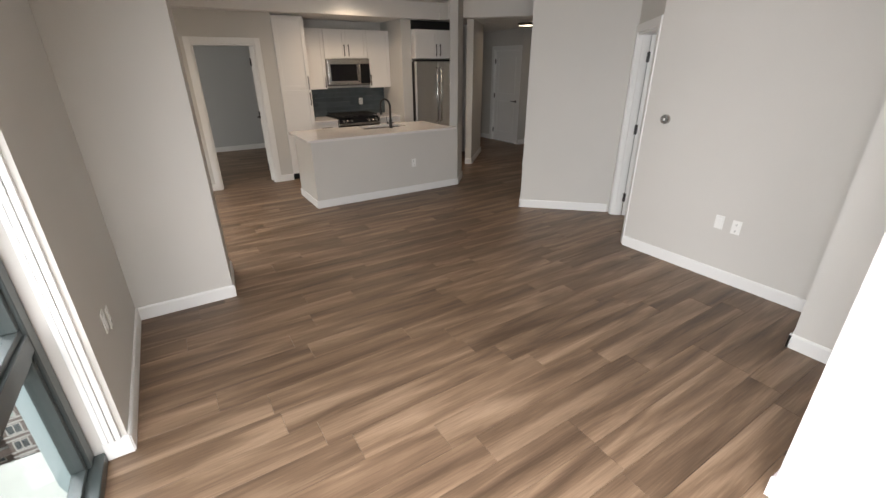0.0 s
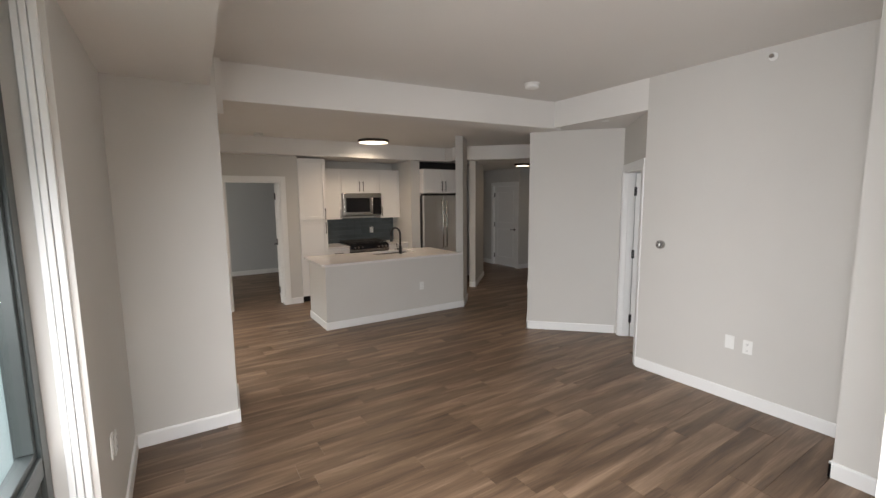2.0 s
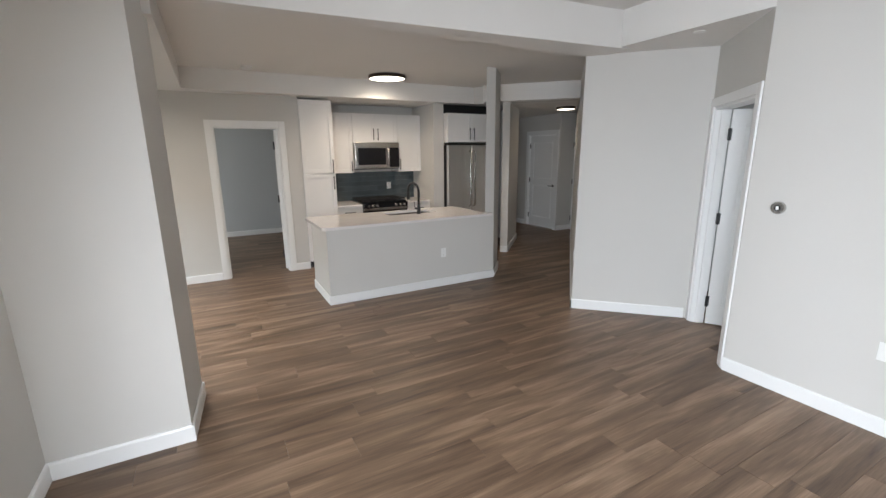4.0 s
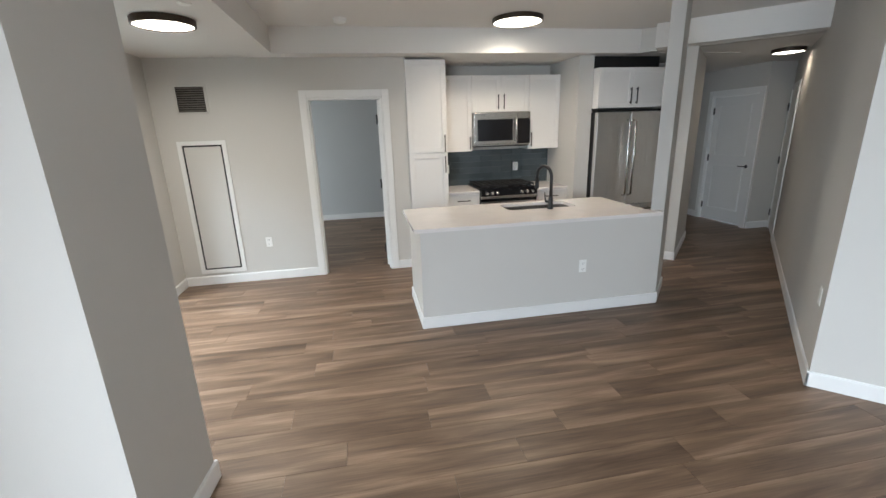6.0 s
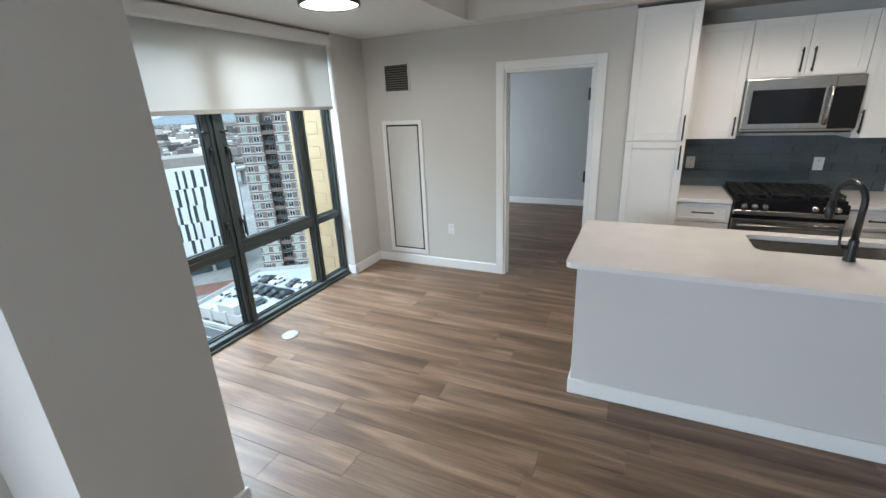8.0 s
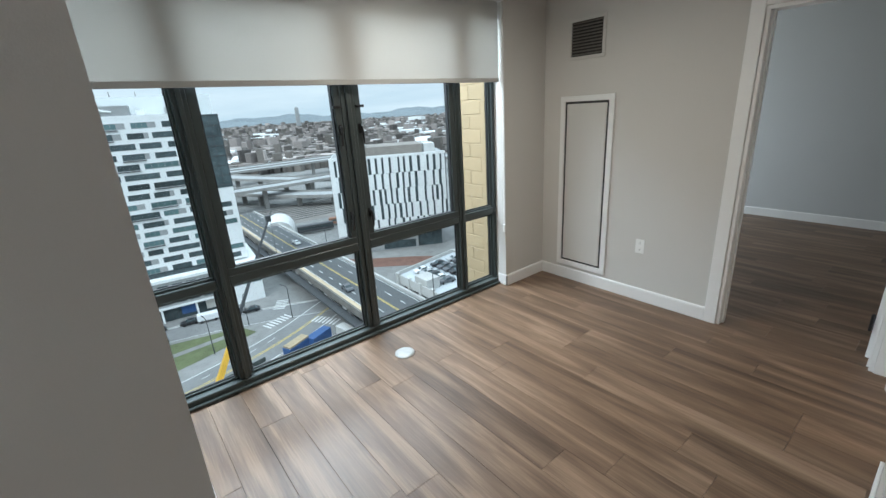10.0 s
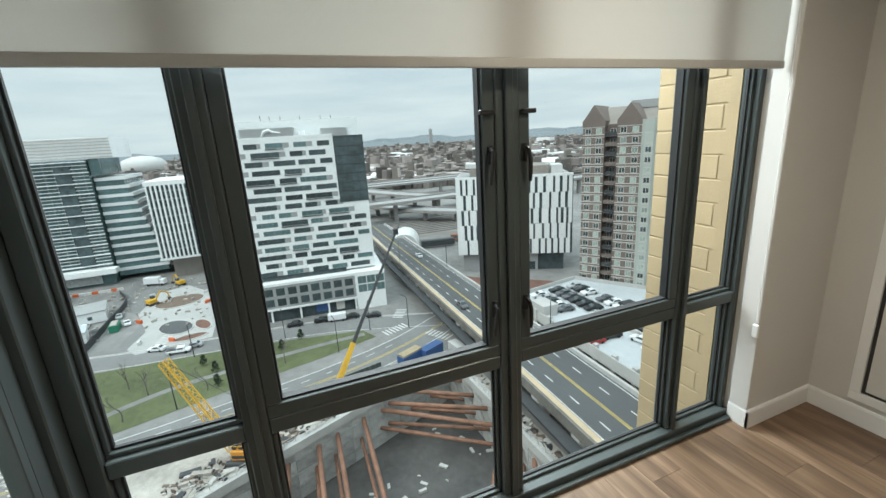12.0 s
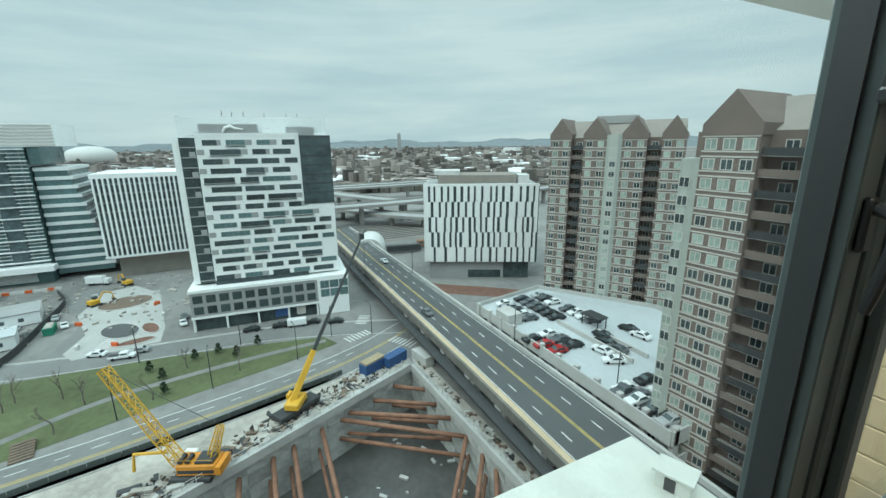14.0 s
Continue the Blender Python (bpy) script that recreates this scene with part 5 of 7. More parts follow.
for _ in range(70):
    q = apex + dr * rr.uniform(1, 45) + Vector((0, rr.uniform(0.9, 2.4)))
    s = rr.uniform(0.2, 0.8)
    join_bm(cl[rr.choice(list(cl))], box_bm(-s, -s * 0.4, 0, s, s * 0.4, rr.uniform(0.1, 0.6)), Matrix.Translation((q.x, q.y, GZ + 0.05)) @ Matrix.Rotation(rr.uniform(0, 3.1), 4, 'Z'))
for mat, b in cl.items():
    solid("site_materials", b, mat, "loose building materials heaped along the pit's rim", "materials", "stuff")
fence = thing("site_fence", "dark mesh site fence along the street", "fence", pose(0, 0, 0))
fline = smooth_line([(-73, -44, GZ), (-77.2, -26, GZ), (-80.3, -8, GZ), (-84.6, 10, GZ), (-87.5, 22, GZ)], 8)
for i, (p0, p1) in enumerate(zip(fline, fline[1:])):
    d = p1 - p0
    part("fence_panel", box_bm(0, -0.04, 0.06, d.length - 0.08, 0.04, 1.15), FENCEM, fence, m=Matrix.Translation(p0) @ Matrix.Rotation(math.atan2(d.y, d.x), 4, 'Z'))
rail = thing("pit_guardrail", "pale timber guard rail round the pit", "railing", pose(0, 0, 0))
for base_, dd, ln in ((apex, dl, 58), (apex, dr, 58)):
    for zz in (0.75, 1.25):
        a, c = base_ + dd * 0.5, base_ + dd * ln
        part("rail_bar", tube_bm([(a.x, a.y, GZ + 0.4 + zz), (c.x, c.y, GZ + 0.4 + zz)], 0.05, 6), BAND, rail)
    for i in range(1, ln, 2):
        q = base_ + dd * i
        part("rail_post", box_bm(q.x - 0.05, q.y - 0.05, GZ + 0.4, q.x + 0.05, q.y + 0.05, GZ + 1.75), BAND, rail)
for x, y, a, mat, lb in ((-86.8, 34.2, 25, BLUEP, "blue steel shipping container on the site"), (-86.0, 28.6, 25, BLUEP, "blue open skip loaded with timber"), (-84.0, 40.2, 100, CONC, "grey site hut beside the viaduct")):
    c = thing("site_container", lb, "container", pose(x, y, GZ + 0.06, 0, 0, a))
    part("body", box_bm(-1.2, -3.0, 0, 1.2, 3.0, 2.5, 0.05), mat, c)
    for i in range(9):
        part("rib", box_bm(1.2005, -2.8 + i * 0.66, 0.1, 1.26, -2.6 + i * 0.66, 2.4), mat, c)
    if "timber" in lb:
        part("load", box_bm(-1.1, -2.8, 2.501, 1.1, 2.8, 2.9), TIMBER, c, "stacked timber load")

# ---- cranes ----
c1 = thing("telescopic_crane", "yellow mobile crane with a long dark boom", "crane", pose(0, 0, 0))
bx = Vector((-77.5, 10.8, GZ))
tip = Vector((-92.0, 29.4, -19.1))
foot = bx + Vector((0.5, -0.8, 3.0))
kn = foot + (tip - foot) * 0.28
part("chassis", box_bm(-1.5, -4.5, 0.9, 1.5, 4.5, 1.9, 0.1), DARKST, c1, m=pose(bx.x, bx.y, bx.z, 0, 0, 30))
for i in range(4):
    for s in (-1, 1):
        part("wheel", lathe_bm([(0.55, -0.2), (0.62, -0.1), (0.62, 0.1), (0.55, 0.2)], 14), BLACK, c1, m=pose(bx.x, bx.y, bx.z, 0, 0, 30) @ pose(s * 1.25, -3.2 + i * 2.1, 0.63, 0, 90, 0))
part("upper_works", box_bm(-1.4, -2.4, 2.0, 1.4, 2.2, 3.4, 0.2), CRANEY, c1, m=pose(bx.x, bx.y, bx.z, 0, 0, 60))
part("cab", box_bm(-2.2, 0.4, 1.9, -1.45, 2.2, 3.6, 0.15), CRANEY, c1, m=pose(bx.x, bx.y, bx.z, 0, 0, 60))
for a in ((3.6, 4), (-3.6, 4), (3.6, -4), (-3.6, -4)):
    part("outrigger", box_bm(min(0, a[0]), a[1] - 0.2, 0.7, max(0, a[0]), a[1] + 0.2, 1.0), DARKST, c1, m=pose(bx.x, bx.y, bx.z, 0, 0, 30))
part("boom_base", tube_bm([foot, kn], [0.75, 0.62], 4), CRANEY, c1)
part("boom_sections", tube_bm([kn, kn + (tip - kn) * 0.5, tip], [0.46, 0.36, 0.26], 4), DARKST, c1, "dark grey telescopic boom")
part("boom_head", box_bm(-0.5, -0.5, -0.4, 0.5, 0.5, 0.9), DARKST, c1, m=Matrix.Translation(tip))
part("jib_fly", tube_bm([tip, tip + Vector((-0.8, 1.3, 1.6))], 0.12, 6), DARKST, c1)
part("hoist_rope", tube_bm([tip + Vector((-0.3, 0.5, 0)), tip + Vector((-0.3, 0.5, -12))], 0.04, 5), DARKST, c1)


def lattice_bm(a, c, w0, w1, bays, r):
    """A four-chord lattice boom from a to c."""
    b = bmesh.new()
    a, c = Vector(a), Vector(c)
    d = (c - a).normalized()
    e1 = d.cross(Vector((0, 0, 1))).normalized()
    e2 = d.cross(e1)
    def corner(t, i):
        w = (w0 + (w1 - w0) * t) / 2
        return a + (c - a) * t + e1 * w * (1 if i in (0, 3) else -1) + e2 * w * (1 if i < 2 else -1)
    for i in range(4):
        tube_bm([corner(0, i), corner(1, i)], r, 5, b)
    for k in range(bays):
        t0, t1 = k / bays, (k + 1) / bays
        for i in range(4):
            tube_bm([corner(t0, i), corner(t1, (i + 1) % 4)], r * 0.6, 4, b)
            tube_bm([corner(t1, i), corner(t1, (i + 1) % 4)], r * 0.6, 4, b)
    return b


c2 = thing("crawler_crane", "orange-yellow lattice boom crawler crane", "crane", pose(0, 0, 0))
b2 = Vector((-68.6, -5.6, GZ))
t2 = Vector((-75.0, -15.9, -31.0))
f2 = b2 + Vector((-0.8, -2.0, 2.4))
part("lattice_boom", lattice_bm(f2, t2, 1.5, 1.2, 12, 0.11), CRANEY, c2)
for s in (-1, 1):
    part("track", box_bm(s * 1.7 - 0.45, -3.2, 0.05, s * 1.7 + 0.45, 3.2, 1.05, 0.25, 2), DARKST, c2, m=pose(b2.x, b2.y, b2.z, 0, 0, -25))
part("machine_deck", box_bm(-1.6, -2.2, 1.1, 1.6, 3.8, 2.9, 0.12), CRANEO, c2, m=pose(b2.x, b2.y, b2.z, 0, 0, -25))
part("cab", box_bm(-2.5, -2.6, 1.1, -1.65, -0.6, 3.0, 0.15), PLATE, c2, "white operator cab", m=pose(b2.x, b2.y, b2.z, 0, 0, -25))
part("cab_glass", box_bm(-2.45, -2.66, 1.9, -1.7, -2.601, 2.8), BGLASS, c2, m=pose(b2.x, b2.y, b2.z, 0, 0, -25))
t25 = pose(b2.x, b2.y, b2.z, 0, 0, -25)
part("counterweight", box_bm(-1.75, 3.81, 1.2, 1.75, 4.7, 2.7, 0.1, 2), CRANEO, c2, "orange counterweight", m=t25)
part("engine_hood", box_bm(-1.3, 0.6, 2.901, 1.3, 3.4, 3.35, 0.1, 2), DARKST, c2, "dark engine hood", m=t25)
for yy in (-1.6, -0.5):
    part("winch_drum", lathe_bm([(0.42, -0.8), (0.42, -0.7), (0.3, -0.7), (0.3, 0.7), (0.42, 0.7), (0.42, 0.8)], 14), DARKST, c2, m=t25 @ pose(0.4, yy, 3.3, 0, 90, 0))
part("side_stripe", box_bm(1.601, -2.0, 1.5, 1.63, 3.6, 2.1), DARKST, c2, m=t25)
part("hand_rail", tube_bm([(1.5, -2.0, 2.9), (1.5, -2.0, 3.8), (1.5, 3.5, 3.8), (1.5, 3.5, 2.9)], 0.04, 6), CRANEY, c2, m=t25)
part("gantry", lattice_bm(b2 + Vector((0.9, 2.5, 2.9)), b2 + Vector((0.2, 4.2, 7.6)), 1.2, 0.8, 4, 0.1), CRANEY, c2)
part("pendant", tube_bm([b2 + Vector((0.2, 4.2, 7.6)), t2], 0.05, 5), DARKST, c2)
part("bucket_arm", tube_bm([b2 + Vector((-3, -4, 3.4)), b2 + Vector((-4.5, -8.5, 3.6)), b2 + Vector((-4.2, -8.8, 0.8))], 0.28, 6), CRANEY, c2)

# ---- viaduct and parking deck ----
via = thing("viaduct", "concrete road viaduct with ochre edge girder", "bridge", pose(0, 0, 0), kind="structure")
vline = smooth_line([(-12, 47.6, -42), (-60, 49.0, -42), (-110, 50.2, -42.4), (-160, 51.6, -43.2), (-230, 54.0, -44.5)], 30)
part("deck_slab", ribbon_bm(vline, -6.6, 6.6, thick=1.4), ASPHALT, via)
part("girder_face", ribbon_bm(vline, 6.602, 7.10, thick=1.9, lift=0.20), GIRDER, via, "weathered dark girder")
part("ochre_walk", ribbon_bm(vline, 5.6, 6.601, thick=0.3, lift=0.28), BEAMY, via, "ochre kerb walkway")
part("parapet", ribbon_bm(vline, -7.2, -6.602, thick=2.2, lift=0.85), CONC, via)
part("service_ledge", ribbon_bm(vline, 7.251, 9.4, thick=0.5, lift=-2.2), DARKST, via)
part("yellow_line", ribbon_bm(vline, -0.28, -0.08, lift=0.03), PAINTY, via)
part("yellow_line", ribbon_bm(vline, 0.08, 0.28, lift=0.03), PAINTY, via)
vd = smooth_line([(-12, 47.6, -42), (-60, 49.0, -42), (-110, 50.2, -42.4), (-160, 51.6, -43.2), (-230, 54.0, -44.5)], 60)
for o in (-3.1, 3.0):
    part("lane_dashes", ribbon_bm(vd, o - 0.11, o + 0.11, lift=0.03, gap=(2.6, 4.6)), PAINTW, via)
for o in (-6.1, 5.2):
    part("edge_line", ribbon_bm(vline, o - 0.1, o + 0.1, lift=0.03), PAINTW, via)
for q in vline[6::7]:
    for o in (-5, 5):
        part("pier", box_bm(q.x - 0.8, q.y + o - 0.8, GZ, q.x + 0.8, q.y + o + 0.8, q.z - 2.4), CONC, via)
    part("pier_cap", box_bm(q.x - 0.9, q.y - 7, q.z - 2.4, q.x + 0.9, q.y + 7, q.z - 1.401), CONC, via)

pk = thing("parking_garage", "open concrete parking deck with pale top level", "garage", pose(0, 0, 0), kind="structure")
PKP = [(-88.5, 58.0), (-33.0, 56.8), (-33.0, 95.0), (-66.5, 97.0), (-92.0, 80.6)]
part("top_deck", prism_bm(PKP, -40.6, -40.0), DECK, pk)
part("lower_deck", prism_bm([(x * 0.998, y) for x, y in PKP], -45.2, -44.6), CONC, pk)
# near-black block standing in for the shade between the open decks
part("deck_shade_core", prism_bm([(-84, 63), (-35, 62), (-35, 90), (-66, 92), (-84, 80)], GZ, -40.61), DARKST, pk)
for a, c in zip(PKP, PKP[1:] + PKP[:1]):
    d = (Vector(c) - Vector(a)).normalized()
    nn = Vector((-d.y, d.x))
    for z0, z1 in ((-41.4, -39.0), (-45.8, -43.7)):
        part("parapet", prism_bm([a, c, tuple(Vector(c) - nn * 0.3), tuple(Vector(a) - nn * 0.3)], z0, z1), CONC, pk)
for i in range(12):
    x = -87.5 + i * 4.9
    part("column", box_bm(x, 57.2, GZ, x + 0.9, 58.1, -38.6), CONC, pk)
part("stair_head", box_bm(-79.5, 57.6, -40, -74.5, 61.5, -37.2, 0.05), CONC, pk)
shelter = thing("ramp_shelter", "dark flat-roofed shelter on the parking deck", "shelter", pose(-66, 75.5, -40))
part("roof", box_bm(-2.6, -1.6, 2.5, 2.6, 1.6, 2.8), DARKST, shelter)
for x in (-2.3, 2.3):
    for y in (-1.3, 1.3):
        part("post", box_bm(x - 0.1, y - 0.1, 0, x + 0.1, y + 0.1, 2.5), DARKST, shelter)
part("ramp_wall", box_bm(-71, 69.0, -40, -50, 69.4, -39.0), CONC, pk)
part("ramp_wall", box_bm(-63, 73.2, -40, -50, 73.6, -39.0), CONC, pk)


# ---- vehicles ----
def car_paint(name, c):
    return surface(name, c, 0.28, vary=0.03, scale=1, grain=5, bump=0.0)


CARS = [car_paint("car_white", (0.72, 0.73, 0.74)), car_paint("car_black", (0.02, 0.021, 0.024)), car_paint("car_silver", (0.38, 0.39, 0.40)), car_paint("car_red", (0.34, 0.018, 0.022)), car_paint("car_grey", (0.10, 0.105, 0.115))]
TYRE = surface("tyre", (0.02, 0.02, 0.02), 0.8, vary=0.1, bump=0.0)


def car_body_bm(l=4.5, w=1.8):
    prof = [(-l / 2, 0.35), (-l / 2 + 0.03, 0.72), (-l / 2 + 0.35, 0.92), (-0.95, 0.96), (-0.25, 1.44), (0.95, 1.46), (1.65, 1.02), (l / 2 - 0.15, 0.92), (l / 2, 0.66), (l / 2, 0.35)]
    b = bmesh.new()
    rings = []
    for yy, k in ((-w / 2, 0.0), (-w / 2 + 0.12, 1.0), (w / 2 - 0.12, 1.0), (w / 2, 0.0)):
        rings.append([b.verts.new((x * (1 if k else 0.985), yy * (0.86 if z > 1.1 else 1.0), z if k or z < 0.9 else z - 0.06)) for x, z in prof])
    for r0, r1 in zip(rings, rings[1:]):
        for i in range(len(prof)):
            j = (i + 1) % len(prof)
            b.faces.new((r0[i], r0[j], r1[j], r1[i]))
    b.faces.new(rings[0][::-1])
    b.faces.new(rings[-1])
    bmesh.ops.recalc_face_normals(b, faces=b.faces[:])
    return b


def car_glass_bm(w=1.8):
    b = bmesh.new()
    g = bmesh.new()
    for s in (-1, 1):
        vs = [g.verts.new((x, s * y, z)) for x, y, z in ((-0.75, w / 2 + 0.004, 1.0), (1.35, w / 2 + 0.004, 1.0), (0.85, w / 2 * 0.88 + 0.004, 1.37), (-0.2, w / 2 * 0.88 + 0.004, 1.35))]
        g.faces.new(vs)
        ob_ = [g.verts.new(v.co + Vector((0, s * 0.012, 0))) for v in vs]
        g.faces.new(ob_[::-1])
        for i in range(4):
            g.faces.new((vs[i], vs[(i + 1) % 4], ob_[(i + 1) % 4], ob_[i]))
    for pts in (((-0.92, 0.99), (-0.30, 1.42)), ((1.60, 1.07), (1.00, 1.45))):
        (x0, z0), (x1, z1) = pts
        vs = [g.verts.new(v) for v in ((x0, -0.72, z0 + 0.02), (x0, 0.72, z0 + 0.02), (x1, 0.64, z1 + 0.015), (x1, -0.64, z1 + 0.015))]
        g.faces.new(vs)
        top = [g.verts.new(v.co + Vector((0.01 if x0 > 0 else -0.01, 0, 0.015))) for v in vs]
        g.faces.new(top[::-1])
        for i in range(4):
            g.faces.new((vs[i], vs[(i + 1) % 4], top[(i + 1) % 4], top[i]))
    bmesh.ops.recalc_face_normals(g, faces=g.faces[:])
    b.free()
    return g


COLN = ("white", "black", "silver", "red", "dark grey")
proto = []
for mat, cn in zip(CARS, COLN):
    c = thing("car", cn + " saloon car parked outdoors", "car", pose(-200 - len(proto) * 8, -200, GZ + 0.02), group="parked cars")
    part("body", car_body_bm(), mat, c)
    part("windows", car_glass_bm(), BGLASS, c, "dark car windows")
    wm = mesh_of("wheel", lathe_bm([(0.20, -0.11), (0.32, -0.10), (0.33, 0.0), (0.32, 0.10), (0.20, 0.11)], 14), TYRE)
    for x in (-1.4, 1.35):
        for y in (-0.82, 0.82):
            w_ = new("wheel", wm)
            w_.parent = c
            w_.matrix_basis = pose(x, y, 0.33, 90, 0, 0)
    proto.append(c)
cr = random.Random(9)
spots = []
for i in range(8):
    if i not in (3,):
        spots.append((-86.5 + i * 2.7 - 0, 76.3 + 0.1 * i, -40, 80 + cr.uniform(-3, 3), cr.choice((0, 1, 2, 4, 0))))
for i in range(6):
    spots.append((-86.5 + i * 2.7, 70.6, -40, 80, cr.choice((0, 1, 2, 4, 1))))
for i in range(5):
    spots.append((-86.0 + i * 2.6, 64.5, -40, 80, (0, 2, 1, 0, 4)[i]))
for i, k in enumerate((0, 1, 4, 3, 1, 3)):
    spots.append((-66.8 + (i // 2) * 3.2 + (i % 2) * 0.3, 62.8 - (i % 2) * 4.9 + 0.3 * i, -40, 82, k))
for x, y, a, k in ((-61, 73.0, 10, 1), (-58.6, 71.2, 5, 1), (-55, 70.6, 8, 4), (-56, 67.5, 8, 0), (-52, 66.5, 60, 0), (-60.5, 80.5, 10, 1), (-57, 80.0, 8, 0), (-47, 76.0, 15, 1)):
    spots.append((x, y, -40, a, k))
for i, k in enumerate((1, 0, 1, 1, 0, 4, 1, 1)):
    spots.append((-44.5 + (i % 4) * 2.9, 66.0 - (i // 4) * 5.4, -40, 84, k))
for i, k in enumerate((4, 0, 1, 2)):
    spots.append((-44.0 + i * 2.9, 59.6, -40, 84, k))
for x, y, a, k in ((-121.5, 5.0, 84, 1), (-120.6, 12.5, 82, 1), (-116.4, 27.0, 72, 1), (-118.8, 21.0, 76, 1), (-124, -30, 70, 0), (-121.5, -21, 84, 2), (-136, -12.5, 10, 0), (-141, -12.5, 12, 4), (-150, -43, 20, 0), (-146, -50, 30, 4), (-158, -47, 10, 2)):
    spots.append((x, y, GZ + 0.06, a, k))
for i in range(26):
    spots.append((-146 - (i // 7) * 8 + cr.uniform(-0.8, 0.8), -72 + (i % 7) * 2.9, GZ + 0.02, 8 + cr.uniform(-4, 4), cr.choice((0, 0, 2, 2, 4, 1, 3))))
spots.append((-95, 46.6, -42.25, 178, 4))
spots.append((-150, 53.6, -43.0, 0, 0))
used = set()
for x, y, z, a, k in spots:
    m = pose(x, y, z, 0, 0, a)
    if k not in used:
        used.add(k)
        proto[k].matrix_world = m
    else:
        copy_thing(proto[k], m)
van = thing("delivery_van", "white delivery van parked before the block", "van", pose(-119.2, 16.8, GZ + 0.06, 0, 0, 80))
part("body", box_bm(-2.6, -1.0, 0.45, 2.6, 1.0, 2.35, 0.25, 2), CARS[0], van)
part("windscreen", box_bm(2.2, -0.85, 1.35, 2.62, 0.85, 2.05, 0.05), BGLASS, van)
for x in (-1.7, 1.7):
    for y in (-0.9, 0.9):
        part("wheel", lathe_bm([(0.22, -0.12), (0.36, -0.11), (0.36, 0.11), (0.22, 0.12)], 14), TYRE, van, m=pose(x, y, 0.37, 90, 0, 0))
for x, y, a in ((-192, -43.5, 70), (-150, 60.5, 15)):
    t_ = thing("box_truck", "white box truck on the street", "truck", pose(x, y, GZ + 0.06, 0, 0, a))
    part("box", box_bm(-4.0, -1.25, 0.9, 2.0, 1.25, 3.4, 0.05), CARS[0], t_)
    part("cab", box_bm(2.1, -1.15, 0.6, 3.9, 1.15, 2.6, 0.2, 2), CARS[0], t_)
    for xx in (-2.6, 2.9):
        for y_ in (-1.05, 1.05):
            part("wheel", lathe_bm([(0.3, -0.15), (0.48, -0.14), (0.48, 0.14), (0.3, 0.15)], 14), TYRE, t_, m=pose(xx, y_, 0.49, 90, 0, 0))


# ---- buildings: local x along the front, y into the block, z up from the street ----
def two_mat(name, frame_bm, frame_mat, pane_bm, pane_mat):
    k = len(frame_bm.faces)
    join_bm(frame_bm, pane_bm)
    me = bpy.data.meshes.new(name)
    frame_bm.to_mesh(me)
    frame_bm.free()
    me.materials.append(frame_mat)
    me.materials.append(pane_mat)
    for p_ in me.polygons:
        p_.material_index = 1 if p_.index >= k else 0
    return me


def window_mesh(w, h, frame, pane, bars=1, f=0.12, proud=0.06):
    b = bmesh.new()
    for q in ((0, 0, w, f), (0, h - f, w, h), (0, f, f, h - f), (w - f, f, w, h - f)):
        box_bm(q[0], -proud, q[1], q[2], 0.0, q[3], bm=b)
    for i in range(bars):
        x = w * (i + 1) / (bars + 1)
        box_bm(x - f * 0.4, -proud * 0.8, f, x + f * 0.4, 0.0, h - f, bm=b)
    g = box_bm(f, -0.02, f, w - f, 0.0, h - f)
    return two_mat("window", b, frame, g, pane)


def put(parent, name, me, x, y, z, rz=0.0):
    ob = new(name, me)
    ob.parent = parent
    ob.matrix_basis = pose(x, y, z, 0, 0, rz)
    return ob


# white block with staggered ribbon windows
P0, P1 = Vector((-131.0, -6.3)), Vector((-127.0, 31.4))
ang = math.degrees(math.atan2((P1 - P0).y, (P1 - P0).x))
W = (P1 - P0).length
bB = thing("apartment_building", "white panelled apartment block with staggered dark ribbon windows", "building", pose(P0.x, P0.y, GZ, 0, 0, ang))
part("wall", box_bm(3.9, 0, 12.6, W, 20, 52.6), WPANEL, bB, "white panel facade")
part("glass_bay", box_bm(0, 0.9, 12.6, 3.895, 19, 52.2), BGLASS, bB, "dark glass corner bay")
part("side_fin", box_bm(-1.6, 1.2, 12.6, -0.01, 18, 51.5), WPANEL, bB)
for i in range(15):
    z = 13.2 + i * 2.6
    part("bay_spandrel", box_bm(0.05, 0.75, z, 3.8, 0.899, z + 0.25), GPANEL, bB)
    part("bay_panel", box_bm(1.2 + (i % 2) * 0.9, 0.70, z + 0.3, 2.6 + (i % 2) * 0.9, 0.898, z + 1.6), GPANEL, bB) if i % 2 else None
part("glass_corner", box_bm(W - 8.4, -0.12, 33.4, W + 0.1, 8, 52.62), BGLASS, bB, "dark glass corner volume")
for i in range(8):
    part("corner_spandrel", box_bm(W - 8.4, -0.18, 34.0 + i * 2.6, W + 0.12, -0.121, 34.2 + i * 2.6), DARKST, bB)
for i in range(5):
    part("corner_mullion", box_bm(W - 8.3 + i * 2.05, -0.17, 33.4, W - 8.2 + i * 2.05, -0.122, 52.6), DARKST, bB)
SIZES = (3.4, 4.6, 5.8, 7.4)
WHGT = 1.38
wm_t = {w: window_mesh(w, WHGT, GPANEL, TGLASS, int(w / 1.5), 0.07, 0.05) for w in SIZES}
wm_b = {w: window_mesh(w, WHGT, DARKST, BGLASS, int(w / 1.5), 0.07, 0.05) for w in SIZES}
gp_b = {w: mesh_of("grey_infill", box_bm(0, -0.03, 0, w, 0, WHGT), GPANEL) for w in (1.0, 1.7)}
ledge = {w: mesh_of("ledge", box_bm(-0.1, -0.3, -0.36, w + 0.1, 0, -0.16), DARKST) for w in SIZES}
